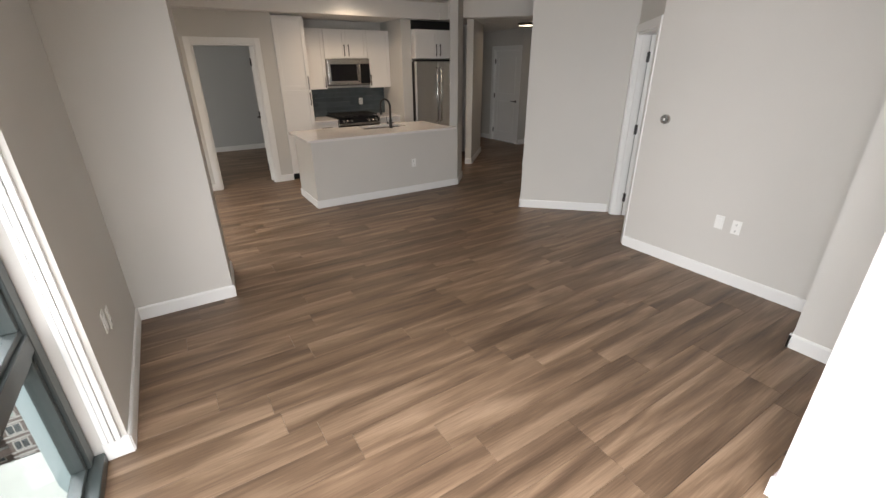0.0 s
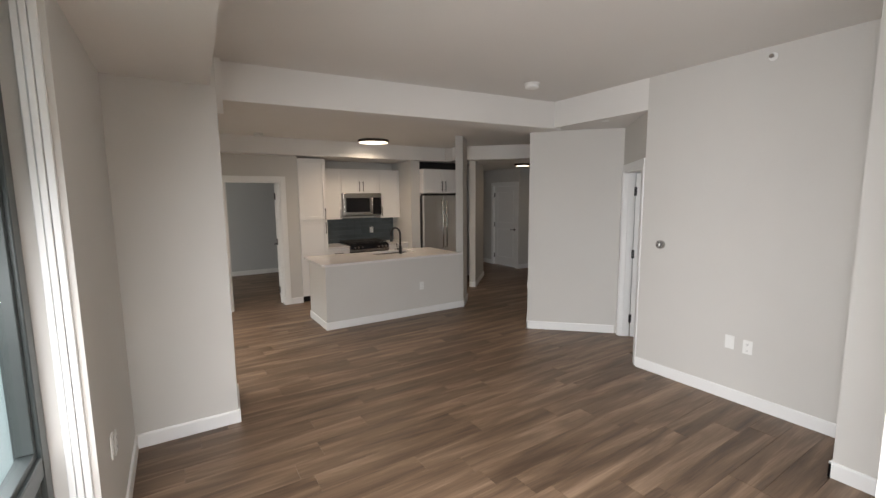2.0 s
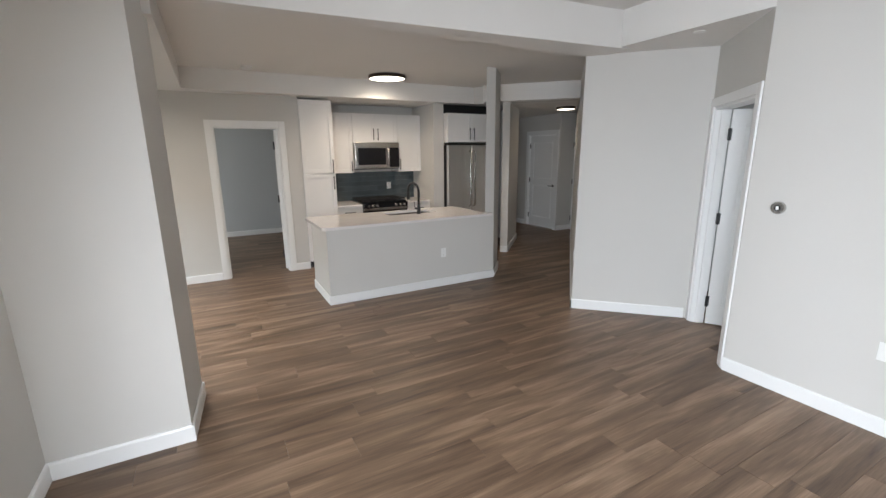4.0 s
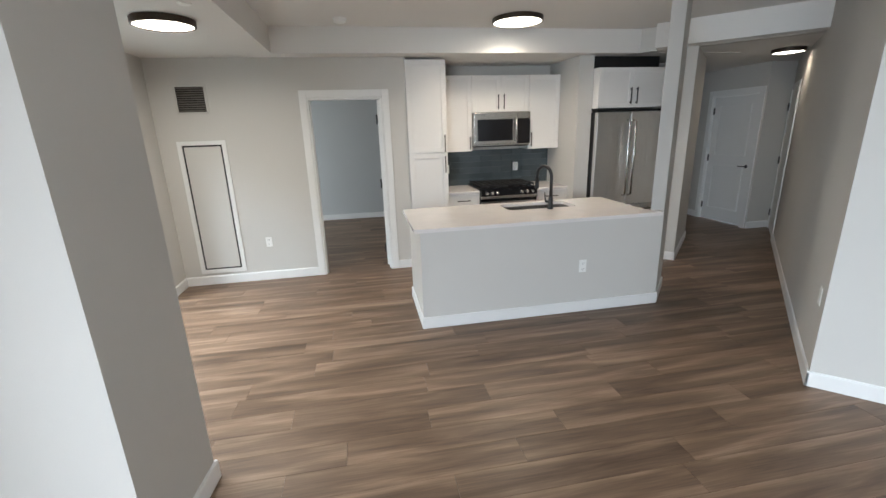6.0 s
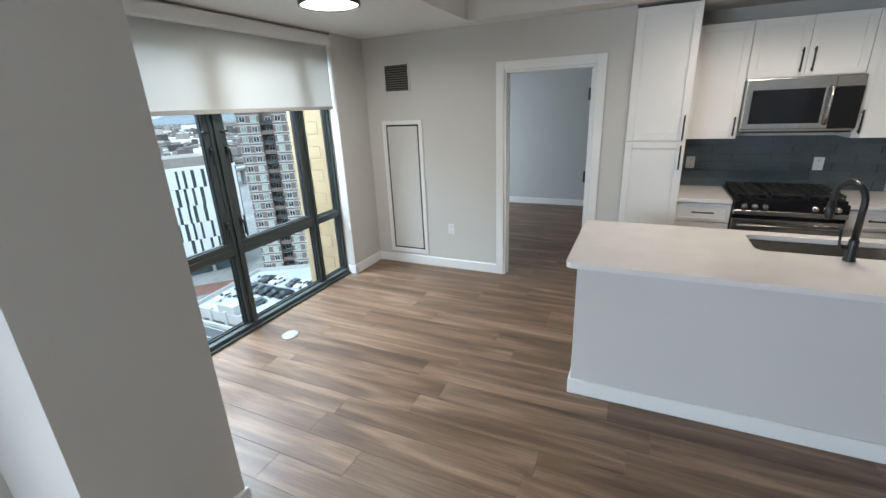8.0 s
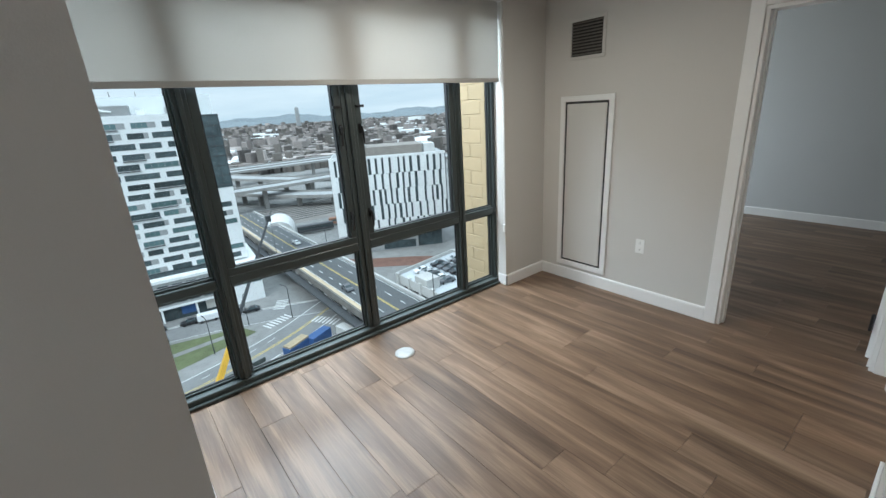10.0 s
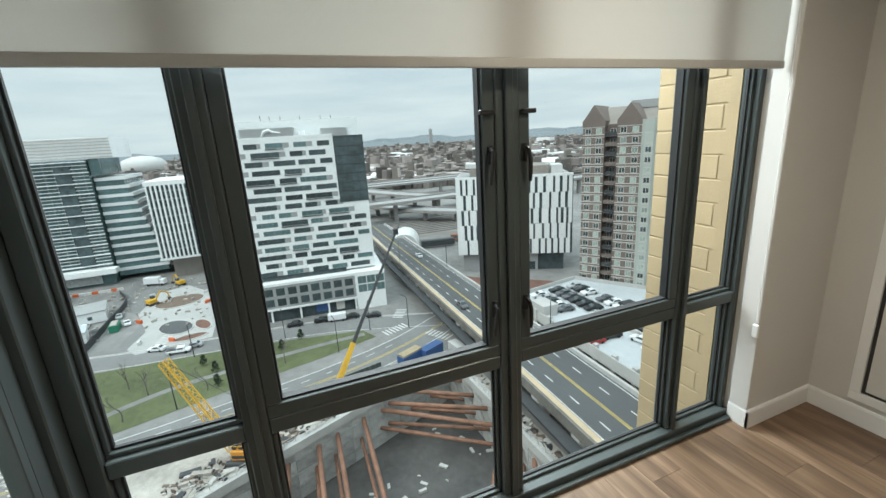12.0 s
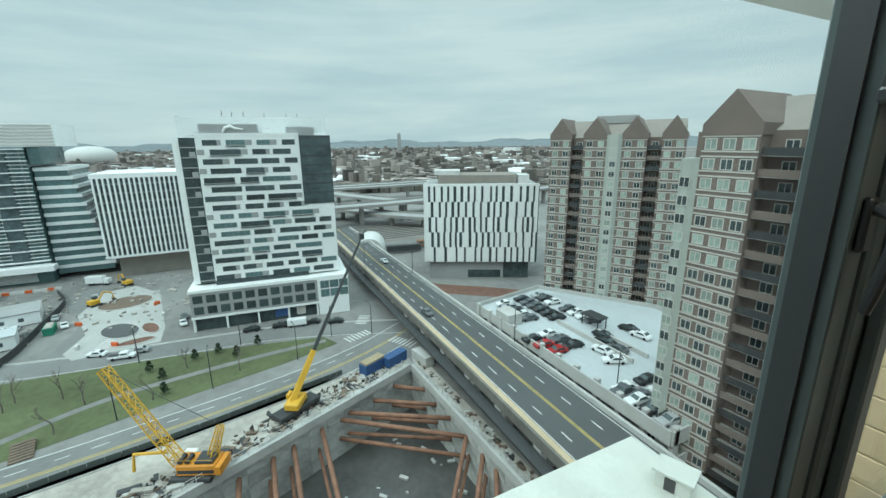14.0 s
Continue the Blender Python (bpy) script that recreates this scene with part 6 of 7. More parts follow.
recess = {w: mesh_of("recess_frame", box_bm(-0.12, -0.035, -0.06, w + 0.12, -0.001, 0.0), GPANEL) for w in SIZES}
br = random.Random(21)
FLOORS, PITCH = 16, 2.46
for i in range(FLOORS):
    z = 13.3 + i * PITCH
    x = 4.2 + (i * 1.9) % 3.4
    if x > 6.4:
        put(bB, "window", wm_b[3.4], 4.0, 0.003, z) if x - 4.0 > 4.0 else put(bB, "infill_panel", gp_b[1.7], 4.0, 0, z)
    lim = W - 0.3 if z < 32 else W - 8.7
    while x + 3.4 < lim:
        w = br.choice(SIZES)
        g_ = br.choice((0.0, 0.0, 1.0, 1.7))
        while w > 3.4 and x + w + g_ > lim:
            w = SIZES[SIZES.index(w) - 1]
            g_ = 0.0
        put(bB, "window", (wm_b if br.random() < 0.72 else wm_t)[w], x, 0, z)
        put(bB, "recess_frame", recess[w], x, 0, z)
        if g_:
            put(bB, "infill_panel", gp_b[g_], x + w, 0, z)
        if br.random() < 0.3 and w >= 4.6:
            put(bB, "ledge", ledge[w], x, 0, z)
        x += w + g_ + br.uniform(0.8, 1.5)
part("podium_wall", box_bm(-2.6, -3.2, 4.3, W - 7.0, 18, 11.2), GPANEL, bB, "grey panel podium")
part("podium_top_band", box_bm(-2.8, -3.4, 11.2, W + 2.2, 18, 12.0), WPANEL, bB)
part("podium_end", box_bm(W - 6.99, -3.4, 0, W + 2.0, 18, 11.19), WPANEL, bB)
part("setback_glass", box_bm(4.0, -0.3, 12.01, W - 9, 0.5, 13.3), BGLASS, bB)
part("podium_mid_band", box_bm(-2.8, -3.4, 3.7, W - 7.0, 17, 4.29), WPANEL, bB)
part("shopfront_glass", box_bm(-2.0, -2.4, 0.1, W - 7.5, 16, 3.69), BGLASS, bB)
pw = window_mesh(2.4, 2.2, DARKST, BGLASS, 1, 0.07, 0.06)
for i in range(10):
    for z in (5.0, 8.2):
        put(bB, "window", pw, -1.9 + i * 3.3, -3.2, z)
for i in range(5):
    part("shop_column", box_bm(-2.6 + i * 8.2, -3.2, 0, -2.1 + i * 8.2, -2.41, 3.69), WPANEL, bB)
for i in range(22):
    part("shop_mullion", box_bm(-1.9 + i * 1.5, -2.46, 0.1, -1.82 + i * 1.5, -2.401, 3.6), DARKST, bB)
ew = window_mesh(2.6, 2.4, GPANEL, TGLASS, 1, 0.1, 0.06)
for i in range(3):
    for z in (5.6, 8.3):
        put(bB, "window", ew, W - 6.2 + i * 2.75, -3.4, z)
part("mural_panel", box_bm(18.5, -2.5, 1.0, 22.5, -2.41, 3.3), BLUEP, bB, "blue and white shop mural")
part("mural_panel", box_bm(24.5, -2.5, 0.8, 27.0, -2.41, 3.3), BAND, bB)
part("roof_plant", box_bm(5.0, 0.4, 52.61, 19, 9, 55.6), GPANEL, bB, "grey rooftop plant screen")
emblem = tube_bm([(10.6, 0.3, 53.4), (11.2, 0.3, 54.6), (12.6, 0.3, 55.1), (13.6, 0.3, 54.5), (15.6, 0.3, 54.2)], [0.25, 0.4, 0.45, 0.3, 0.2], 8)
part("emblem_shape", emblem, WPANEL, bB, "white swoosh emblem shape")
part("roof_plant", box_bm(26.5, 3, 52.61, 34, 9, 55.0), GPANEL, bB)
part("roof_unit", box_bm(20.2, 2, 52.61, 22.0, 4, 54.6), WPANEL, bB)
part("parapet", box_bm(3.9, -0.05, 52.601, W - 8.5, 0.3, 53.3), WPANEL, bB)
part("roof_screen", box_bm(-1.5, 9.5, 52.601, W, 9.7, 58.0), SCREEN, bB, "pale frosted glass roof screen")
for x in (10, 12.5, 15.5, 21, 27, 30):
    part("antenna", tube_bm([(x, 9.6, 58.0), (x, 9.6, 59.0 + (x % 3) * 0.5)], 0.08, 5), DARKST, bB)

# white panelled block with upright slots
P0, P1 = Vector((-140.0, 66.3)), Vector((-120.0, 102.4))
ang = math.degrees(math.atan2((P1 - P0).y, (P1 - P0).x))
W = (P1 - P0).length
bC = thing("office_building", "white panelled office block with staggered upright slot windows", "building", pose(P0.x, P0.y, GZ, 0, 0, ang))
part("wall", box_bm(0, 0.12, 7.0, W, 26, 35.0), BGLASS, bC, "dark glazed core")
part("side_wall", box_bm(-0.15, 0, 7.0, -0.005, 26, 35.4), WPANEL, bC)
part("base_wall", box_bm(1.5, 1.8, 0, W - 12, 24, 6.99), GPANEL, bC, "grey ground floor")
part("base_glass", box_bm(W - 11.9, 3.0, 0, W - 2.5, 24, 6.99), BGLASS, bC, "dark glazed entrance corner")
part("ground_windows", box_bm(16, 1.70, 0.4, W - 13, 1.799, 3.4), BGLASS, bC)
part("parapet", box_bm(-0.15, -0.12, 35.001, W, 0.6, 35.9), WPANEL, bC)
part("roof_slab", box_bm(0, 0.61, 35.001, W, 26, 35.3), GPANEL, bC)
part("penthouse", box_bm(5, 4, 35.31, W - 8, 20, 38.6), SHINGLE, bC, "tan metal penthouse")
part("roof_unit", box_bm(3.5, 5, 38.61, 13, 14, 40.2), PAINTW, bC, "white roof unit")
part("roof_unit", box_bm(W - 7, 5, 35.31, W - 3, 14, 38.5), PAINTW, bC)
pm = {}
cr2 = random.Random(5)
for r in range(5):
    x, z = 0.0, 7.0 + r * 5.6
    while x < W - 0.3:
        w = cr2.choice((0.9, 1.2, 1.5, 1.9, 2.4)) if r else cr2.choice((1.5, 2.4, 3.2))
        w = min(w, W - x)
        key = (round(w, 2), cr2.random() < 0.3)
        if key not in pm:
            pm[key] = mesh_of("panel", box_bm(0, -0.15 if not key[1] else -0.02, 0.03, w, 0.119, 5.57, 0.02), WPANEL)
        put(bC, "panel", pm[key], x, 0, z)
        x += w + cr2.choice((0.7, 0.8, 1.0))

# finned block
bF = thing("finned_building", "white finned office block over a dark glazed base", "building", pose(-197, -41.0, GZ, 0, 0, 90))
part("glass_core", box_bm(0, 0.4, 9.0, 44, 30, 39.4), BGLASS, bF, "dark glazed core")
part("roof_band", box_bm(-0.3, -0.3, 38.6, 44.3, 30, 40.3), WPANEL, bF)
part("soffit_band", box_bm(-0.3, -0.3, 8.4, 44.3, 30, 9.2), WPANEL, bF)
part("base", box_bm(3, 4, 0, 42, 28, 8.39), SHINGLE, bF, "brown recessed base")
finm = mesh_of("fin", box_bm(0, -0.35, 9.2, 0.62, 0.39, 38.6), WPANEL)
for i in range(28):
    put(bF, "fin", finm, 0.1 + i * 1.6, 0, 0)
for i in range(8):
    part("floor_line", box_bm(0.05, 0.30, 12.4 + i * 3.4, 43.9, 0.398, 12.75 + i * 3.4), GPANEL, bF)

# banded glass block
bG = thing("glass_office_building", "teal glass office block with pale sunshade bands", "building", pose(-205, -150, GZ, 0, 0, 90))
part("glass_core", box_bm(0, 0.6, 0, 90, 30, 50), TGLASS, bG, "teal glass curtain wall")
part("upper_screen", box_bm(0, 1.2, 50.3, 99, 28, 58.4), WPANEL, bG, "pale louvred roof screen")
shade = mesh_of("sunshade", box_bm(0, -0.15, 0, 90.2, 0.599, 0.20), WPANEL)
deep_shade = mesh_of("sunshade", box_bm(0, -0.7, -0.1, 90.4, 0.599, 0.26), WPANEL)
for i in range(34):
    put(bG, "sunshade", deep_shade if i % 3 == 0 else shade, 0, 0, 4.5 + i * 1.36)
for i in range(7):
    part("screen_slat", box_bm(0, 0.9, 50.6 + i * 1.15, 99.2, 1.199, 51.0 + i * 1.15), BAND, bG)
part("corner_screen", box_bm(90.5, 2.0, 44.0, 94.0, 28, 50.29), TGLASS, bG, "pale glazed corner")
for x0, x1 in ((62, 66), (80, 85)):
    part("vertical_glass", box_bm(x0, -0.2, 8, x1, 0.59, 48), BGLASS, bG)
pane_line = mesh_of("mullion_line", box_bm(0, 0.45, 4.5, 0.12, 0.598, 49.8), GPANEL)
for i in range(30):
    put(bG, "mullion_line", pane_line, 1.5 + i * 3.0, 0, 0)
part("canopy", box_bm(-1, -4, 5.2, 92, 0.5, 7.2), WPANEL, bG)
for i in range(40):
    part("base_louvre", box_bm(0.5 + (i // 8) * 18, -0.35, 1.0 + (i % 8) * 0.5, 13.5 + (i // 8) * 18, 0.3, 1.2 + (i % 8) * 0.5), WPANEL, bG)
for i in range(12):
    e = 108.5 - i * 0.75
    part("wing_floor", box_bm(90.6, 4.0 - i * 0.05, 2.0 + i * 3.4, e, 30, 4.1 + i * 3.4), TGLASS, bG)
    part("wing_band", box_bm(90.5, 3.6 - i * 0.05, 4.1 + i * 3.4, e + 0.6, 30.2, 5.399 + i * 3.4), WPANEL, bG, "pale spandrel band")
far_hall = thing("brick_warehouse", "brown brick warehouse behind the offices", "building", pose(-260, -62, GZ, 0, 0, 90))
part("wall", box_bm(0, 0, 0, 60, 30, 17), BROWN, far_hall)
part("roof", box_bm(-0.5, -0.5, 17.001, 60.5, 30.5, 18), GPANEL, far_hall)
for i in range(12):
    put(far_hall, "window", pw, 2 + i * 4.8, 0, 9)


# brown brick towers with gabled bays
tw_win = window_mesh(1.5, 1.45, BAND, TWGLASS, 1, 0.12, 0.06)
tw_win2 = window_mesh(1.5, 1.45, BAND, BGLASS, 1, 0.12, 0.06)
wide_win = window_mesh(2.8, 1.3, BAND, BGLASS, 2, 0.12, 0.06)


def tower(label, m, bays, floors, pitch, seed):
    """bays: (kind, width); brick bays carry gables, recesses hold balconies, mint bays project."""
    ob = thing("apartment_tower", label, "building", m)
    r = random.Random(seed)
    total = sum(w for _, w in bays)
    top = floors * pitch
    part("core", box_bm(0.3, 2.6, 0, total - 0.3, 24, top + 0.5), BROWN, ob)
    x = 0.0
    for kind, w in bays:
        if kind == "brick":
            part("brick_bay", box_bm(x, 0, 0, x + w, 2.599, top), BROWN, ob)
            g = bmesh.new()
            pts = [(x - 0.15, top), (x + w + 0.15, top), (x + w + 0.15, top + 1.4), (x + w / 2, top + 5.4), (x - 0.15, top + 1.4)]
            f0 = [g.verts.new((a, -0.15, c)) for a, c in pts]
            f1 = [g.verts.new((a, 14.0, c)) for a, c in pts]
            g.faces.new(f0)
            g.faces.new(f1[::-1])
            for i in range(5):
                g.faces.new((f0[i], f1[i], f1[(i + 1) % 5], f0[(i + 1) % 5]))
            bmesh.ops.recalc_face_normals(g, faces=g.faces[:])
            part("gable", g, BROWN, ob)
            n = max(1, round(w / 2.5))
            for k in range(floors):
                z = k * pitch + 0.7
                for q in range(n):
                    put(ob, "window", tw_win if r.random() < 0.6 else tw_win2, x + w / n * (q + 0.5) - 0.75, 0, z)
        elif kind == "mint":
            e = min(0.8, w * 0.3)
            mt = top + 1.2 if w > 3 else top - 2.9
            part("mint_bay", prism_bm([(x, 2.6), (x, -0.1), (x + e, -0.9), (x + w - e, -0.9), (x + w, -0.1), (x + w, 2.6)], 0, mt), MINT, ob, "pale green panel bay")
            for k in range(floors):
                if w < 4:
                    if k < floors - 2:
                        put(ob, "window", tw_win2 if r.random() < 0.5 else tw_win, x + w / 2 - 0.75, -0.9, k * pitch + 0.75)
                else:
                    put(ob, "window", wide_win, x + w / 2 - 1.4, -0.9, k * pitch + 0.75)
                if w > 3:
                    part("spandrel_line", box_bm(x + e, -0.93, k * pitch + 0.45, x + w - e, -0.901, k * pitch + 0.6), BAND, ob)
        else:
            for k in range(floors):
                part("balcony", box_bm(x + 0.05, 0.7, k * pitch, x + w - 0.05, 2.599, k * pitch + 0.18), CONC, ob)
                part("balustrade", box_bm(x + 0.05, 0.62, k * pitch + 0.1, x + w - 0.05, 0.69, k * pitch + 1.05), BROWN if k % 2 else DARKST, ob)
                put(ob, "window", tw_win2, x + w / 2 - 0.75, 2.6, k * pitch + 0.5)
        if kind == "brick":
            for k in range(floors):
                for dz in (0.42, 2.28):
                    part("stone_band", box_bm(x - 0.02, -0.07, k * pitch + dz, x + w + 0.02, -0.001, k * pitch + dz + 0.2), BAND, ob)
        x += w
    rf = bmesh.new()
    a = [rf.verts.new(v) for v in ((0.5, 3, top + 0.5), (total - 0.5, 3, top + 0.5), (total - 0.5, 12, top + 5.0), (0.5, 12, top + 5.0), (0.5, 23, top + 0.5), (total - 0.5, 23, top + 0.5))]
    rf.faces.new((a[0], a[1], a[2], a[3]))
    rf.faces.new((a[3], a[2], a[5], a[4]))
    rf.faces.new((a[0], a[3], a[4]))
    rf.faces.new((a[1], a[5], a[2]))
    rf.faces.new((a[0], a[4], a[5], a[1]))
    bmesh.ops.recalc_face_normals(rf, faces=rf.faces[:])
    part("roof", rf, SHINGLE, ob, "taupe shingled roof")
    part("roof_plant", box_bm(total * 0.3, 10, top + 4.2, total * 0.62, 16, top + 6.2), GPANEL, ob)
    return ob


tower("brown brick apartment tower with gabled bays and pale bands", pose(-91.8, 82.2, -45.5, 0, 0, 33), (("brick", 5.4), ("recess", 3.2), ("brick", 5.6), ("mint", 3.6), ("brick", 5.6), ("recess", 3.2), ("brick", 5.0)), 19, 2.48, 3)
tower("second brown brick apartment tower with gabled bays", pose(-39.0, 60.05, -45.5, 0, 0, 4), (("mint", 2.4), ("brick", 6.6), ("recess", 4.6), ("brick", 7.0), ("mint", 4.6), ("brick", 9.0), ("recess", 4.0), ("brick", 7.0)), 19, 2.50, 8)

# lower roof of the own building, and the yellow brick pier beside the dining window
lr = thing("lower_roof", "pale membrane roof of the lower wing", "roof", pose(0, 0, 0), kind="structure")
part("roof_slab", box_bm(-19.2, -20, -21.5, -2.2, 29.2, -20.0), ROOFW, lr)
part("wing_wall", box_bm(-18.8, -19.6, GZ, -2.6, 28.8, -21.501), YMORTAR, lr)
hut = thing("roof_hatch", "small white roof hatch with a dark door", "hatch", pose(-14.6, 27.6, -20, 0, 0, 20))
part("body", prism_bm([(-1.0, -0.7), (1.0, -0.7), (1.0, 0.7), (-1.0, 0.7)], 0, 1.2), ROOFW, hut)
part("lid", box_bm(-1.2, -0.9, 1.2, 1.2, 0.9, 1.35), ROOFW, hut)
part("door", box_bm(-0.45, -0.76, 0.1, 0.2, -0.705, 1.0), DARKST, hut)
bpier = thing("wall_outer_pier", "yellow brick pier outside the dining window", "wall", pose(0, 0, 0), kind="structure")
part("pier_core", box_bm(-1.955, 6.6255, -6, -1.50, 7.6, 3.4), YMORTAR, bpier)
part("pier_return", box_bm(-1.508, 6.566, -6, -1.4535, 6.6172, 3.4), YBRICK, bpier)
bm1 = mesh_of("brick", box_bm(0, 0.004, 0, 0.392, 0.012, 0.118, 0.003), YBRICK)
bm2 = mesh_of("brick_half", box_bm(0, 0.004, 0, 0.10, 0.012, 0.118, 0.003), YBRICK)
bm3 = mesh_of("brick_part", box_bm(0, 0.004, 0, 0.245, 0.012, 0.118, 0.003), YBRICK)
bm4 = mesh_of("brick_part", box_bm(0, 0.004, 0, 0.205, 0.012, 0.118, 0.003), YBRICK)
for i in range(54):
    z = -3.6 + i * 0.125
    if i % 2:
        put(bpier, "brick", bm1, -1.96, 6.618, z)
        put(bpier, "brick", bm2, -1.56, 6.618, z)
    else:
        put(bpier, "brick", bm3, -1.96, 6.618, z)
        put(bpier, "brick", bm4, -1.707, 6.618, z)

# ---- trees on the lawn ----


def bare_tree_bm(seed, h):
    r = random.Random(seed)
    b = bmesh.new()

    def limb(p, d, l, rad, depth):
        q = p + d * l
        mid = p + d * l * 0.5 + Vector((r.uniform(-1, 1), r.uniform(-1, 1), 0)) * l * 0.06
        tube_bm([p, mid, q], [rad, rad * 0.85, rad * 0.6], 5 if depth < 2 else 3, b)
        if depth < 4:
            for _ in range(r.choice((2, 3, 3))):
                a = Vector((r.uniform(-1, 1), r.uniform(-1, 1), r.uniform(0.2, 1.0))).normalized()
                limb(p + d * l * r.uniform(0.6, 1.0), (d * 0.75 + a * 0.7).normalized(), l * r.uniform(0.55, 0.8), rad * 0.58, depth + 1)
    limb(Vector((0, 0, 0)), Vector((0, 0, 1)), h * 0.3, h * 0.018, 0)
    return b


protos = []
for s in range(3):
    t_ = thing("bare_tree", "leafless winter tree on the grass verge", "tree", pose(0, 0, GZ), group="verge trees")
    part("trunk_and_limbs", bare_tree_bm(s + 2, 9.0), BARK, t_)
    protos.append(t_)
tr = random.Random(31)
first = [True] * 3
for i in range(11):
    x, y = tr.uniform(-112, -90), tr.uniform(-52, 4)
    if x > -88 + (y + 44) * -0.18:
        x -= 8
    m = pose(x, y, GZ + 0.06, 0, 0, tr.uniform(0, 360))
    k = i % 3
    if first[k]:
        first[k] = False
        protos[k].matrix_world = m
    else:
        copy_thing(protos[k], m)


def shrub_bm(seed):
    r = random.Random(seed)
    b = bmesh.new()
    for _ in range(90):
        a, zz = r.uniform(0, 6.283), r.uniform(0.1, 1) ** 0.8
        rad = 1.1 * (1 - zz * 0.8) * r.uniform(0.5, 1)
        c = Vector((math.cos(a) * rad, math.sin(a) * rad, zz * 2.6))
        vs = [b.verts.new(c + Vector((r.uniform(-1, 1), r.uniform(-1, 1), r.uniform(-1, 1))) * 0.38) for _ in range(4)]
        b.faces.new(vs[:3])
        b.faces.new(vs[1:])
    return b


sh = thing("evergreen_shrub", "dark evergreen shrub on the verge", "shrub", pose(-104, -14, GZ + 0.06), group="verge shrubs")
part("foliage", shrub_bm(4), SHRUB, sh)
part("stem", tube_bm([(0, 0, 0), (0, 0, 0.8)], 0.08, 6), BARK, sh)
for x, y in ((-109, -17), (-110.5, -8), (-111.5, -3), (-112, 6), (-97, -13), (-108, 1)):
    copy_thing(sh, pose(x, y, GZ + 0.06, 0, 0, x * 7))
lampm = tube_bm([(0, 0, 0), (0, 0, 8.5), (0.6, 0, 9.0), (2.0, 0, 9.1)], [0.12, 0.09, 0.07, 0.06], 6)
sl = thing("street_lamp", "dark street lamp post with bent arm", "street lamp", pose(-91, -20, GZ + 0.05, 0, 0, 180), group="street lamps")
part("post", lampm, DARKST, sl)
part("lamp_head", box_bm(1.7, -0.15, 8.98, 2.6, 0.15, 9.12, 0.03), DARKST, sl)
for x, y, a in ((-94.5, -4, 180), (-99, 14, 190), (-115, -20, 0), (-114, 2, 0), (-108, 24, 10), (-104, 34, 200), (-70, 56.2, 90), (-46, 60.5, 90), (-130, 57, 90)):
    copy_thing(sl, pose(x, y, GZ + 0.05 if y < 56 else -42.2, 0, 0, a))

# ---- works area left of the white block, and far city ----
wk = bmesh.new()
for _ in range(170):
    x, y = rr.uniform(-198, -140), rr.uniform(-70, -12)
    s = rr.uniform(0.2, 0.8)
    join_bm(wk, box_bm(-s, -s * 0.5, 0, s, s * 0.5, rr.uniform(0.15, 0.8)), Matrix.Translation((x, y, GZ)) @ Matrix.Rotation(rr.uniform(0, 3.1), 4, 'Z'))
solid("works_materials", wk, DIRT, "heaps and crates on the works area", "materials", "stuff")
for x, y, a, l, w, mt in ((-140, -58, 14, 16, 3.4, WPANEL), (-160, -62, 14, 22, 5.5, GPANEL), (-186, -80, 12, 18, 4.0, WPANEL)):
    o = thing("site_trailer", "long pale site building with flat roof", "trailer", pose(x, y, GZ, 0, 0, a))
    part("body", box_bm(-w, -l / 2, 0.2, w, l / 2, 3.6, 0.05), WPANEL, o)
    part("roof", box_bm(-w - 0.2, -l / 2 - 0.2, 3.601, w + 0.2, l / 2 + 0.2, 3.9), mt if mt is GPANEL else DECK, o)
    for k in range(5):
        part("window", box_bm(w + 0.001, -l / 2 + 1.2 + k * (l - 2) / 5, 1.4, w + 0.05, -l / 2 + 2.4 + k * (l - 2) / 5, 2.5), BGLASS, o)
hoard = smooth_line([(-120, -60, GZ), (-127, -49.5, GZ), (-150, -48.2, GZ), (-172, -48.5, GZ), (-186, -54, GZ)], 5)
struct("hoarding", ribbon_bm(hoard, -0.1, 0.1, thick=2.0, lift=2.0), DARKST, "dark site hoarding along the side street")
GREENP = surface("green_skip_paint", (0.03, 0.20, 0.12), 0.6, vary=0.12, scale=0.5, grain=4, bump=0.0)
ORANGE = surface("barrier_orange", (0.62, 0.12, 0.03), 0.6, vary=0.1, scale=0.5, grain=4, bump=0.0)
skip = thing("waste_skip", "green steel waste skip beside the hoarding", "skip", pose(-147, -45.2, GZ + 0.05, 0, 0, 6))
part("body", prism_bm([(-2.6, -1.1), (2.6, -1.1), (2.6, 1.1), (-2.6, 1.1)], 0.1, 1.9), GREENP, skip)
part("rim", box_bm(-2.7, -1.2, 1.901, 2.7, 1.2, 2.05), GREENP, skip)
part("load", box_bm(-2.3, -0.9, 2.051, 2.3, 0.9, 2.3, 0.1), DIRT, skip, "rubble load")
br_w = thing("road_barrier", "white plastic road barrier along the works", "barrier", pose(-193, -72, GZ + 0.03, 0, 0, 90), group="road barriers")
part("body", prism_bm([(-0.95, -0.3), (0.95, -0.3), (0.95, 0.3), (-0.95, 0.3)], 0, 1.0), PAINTW, br_w)
br_o = thing("road_barrier", "orange plastic road barrier along the works", "barrier", pose(-193, -70, GZ + 0.03, 0, 0, 90), group="road barriers")
part("body", prism_bm([(-0.95, -0.3), (0.95, -0.3), (0.95, 0.3), (-0.95, 0.3)], 0, 1.0), ORANGE, br_o)
for i in range(2, 9):
    copy_thing(br_o if i % 3 == 1 else br_w, pose(-193 + 0.05 * i, -72 + i * 2.05, GZ + 0.03, 0, 0, 90))
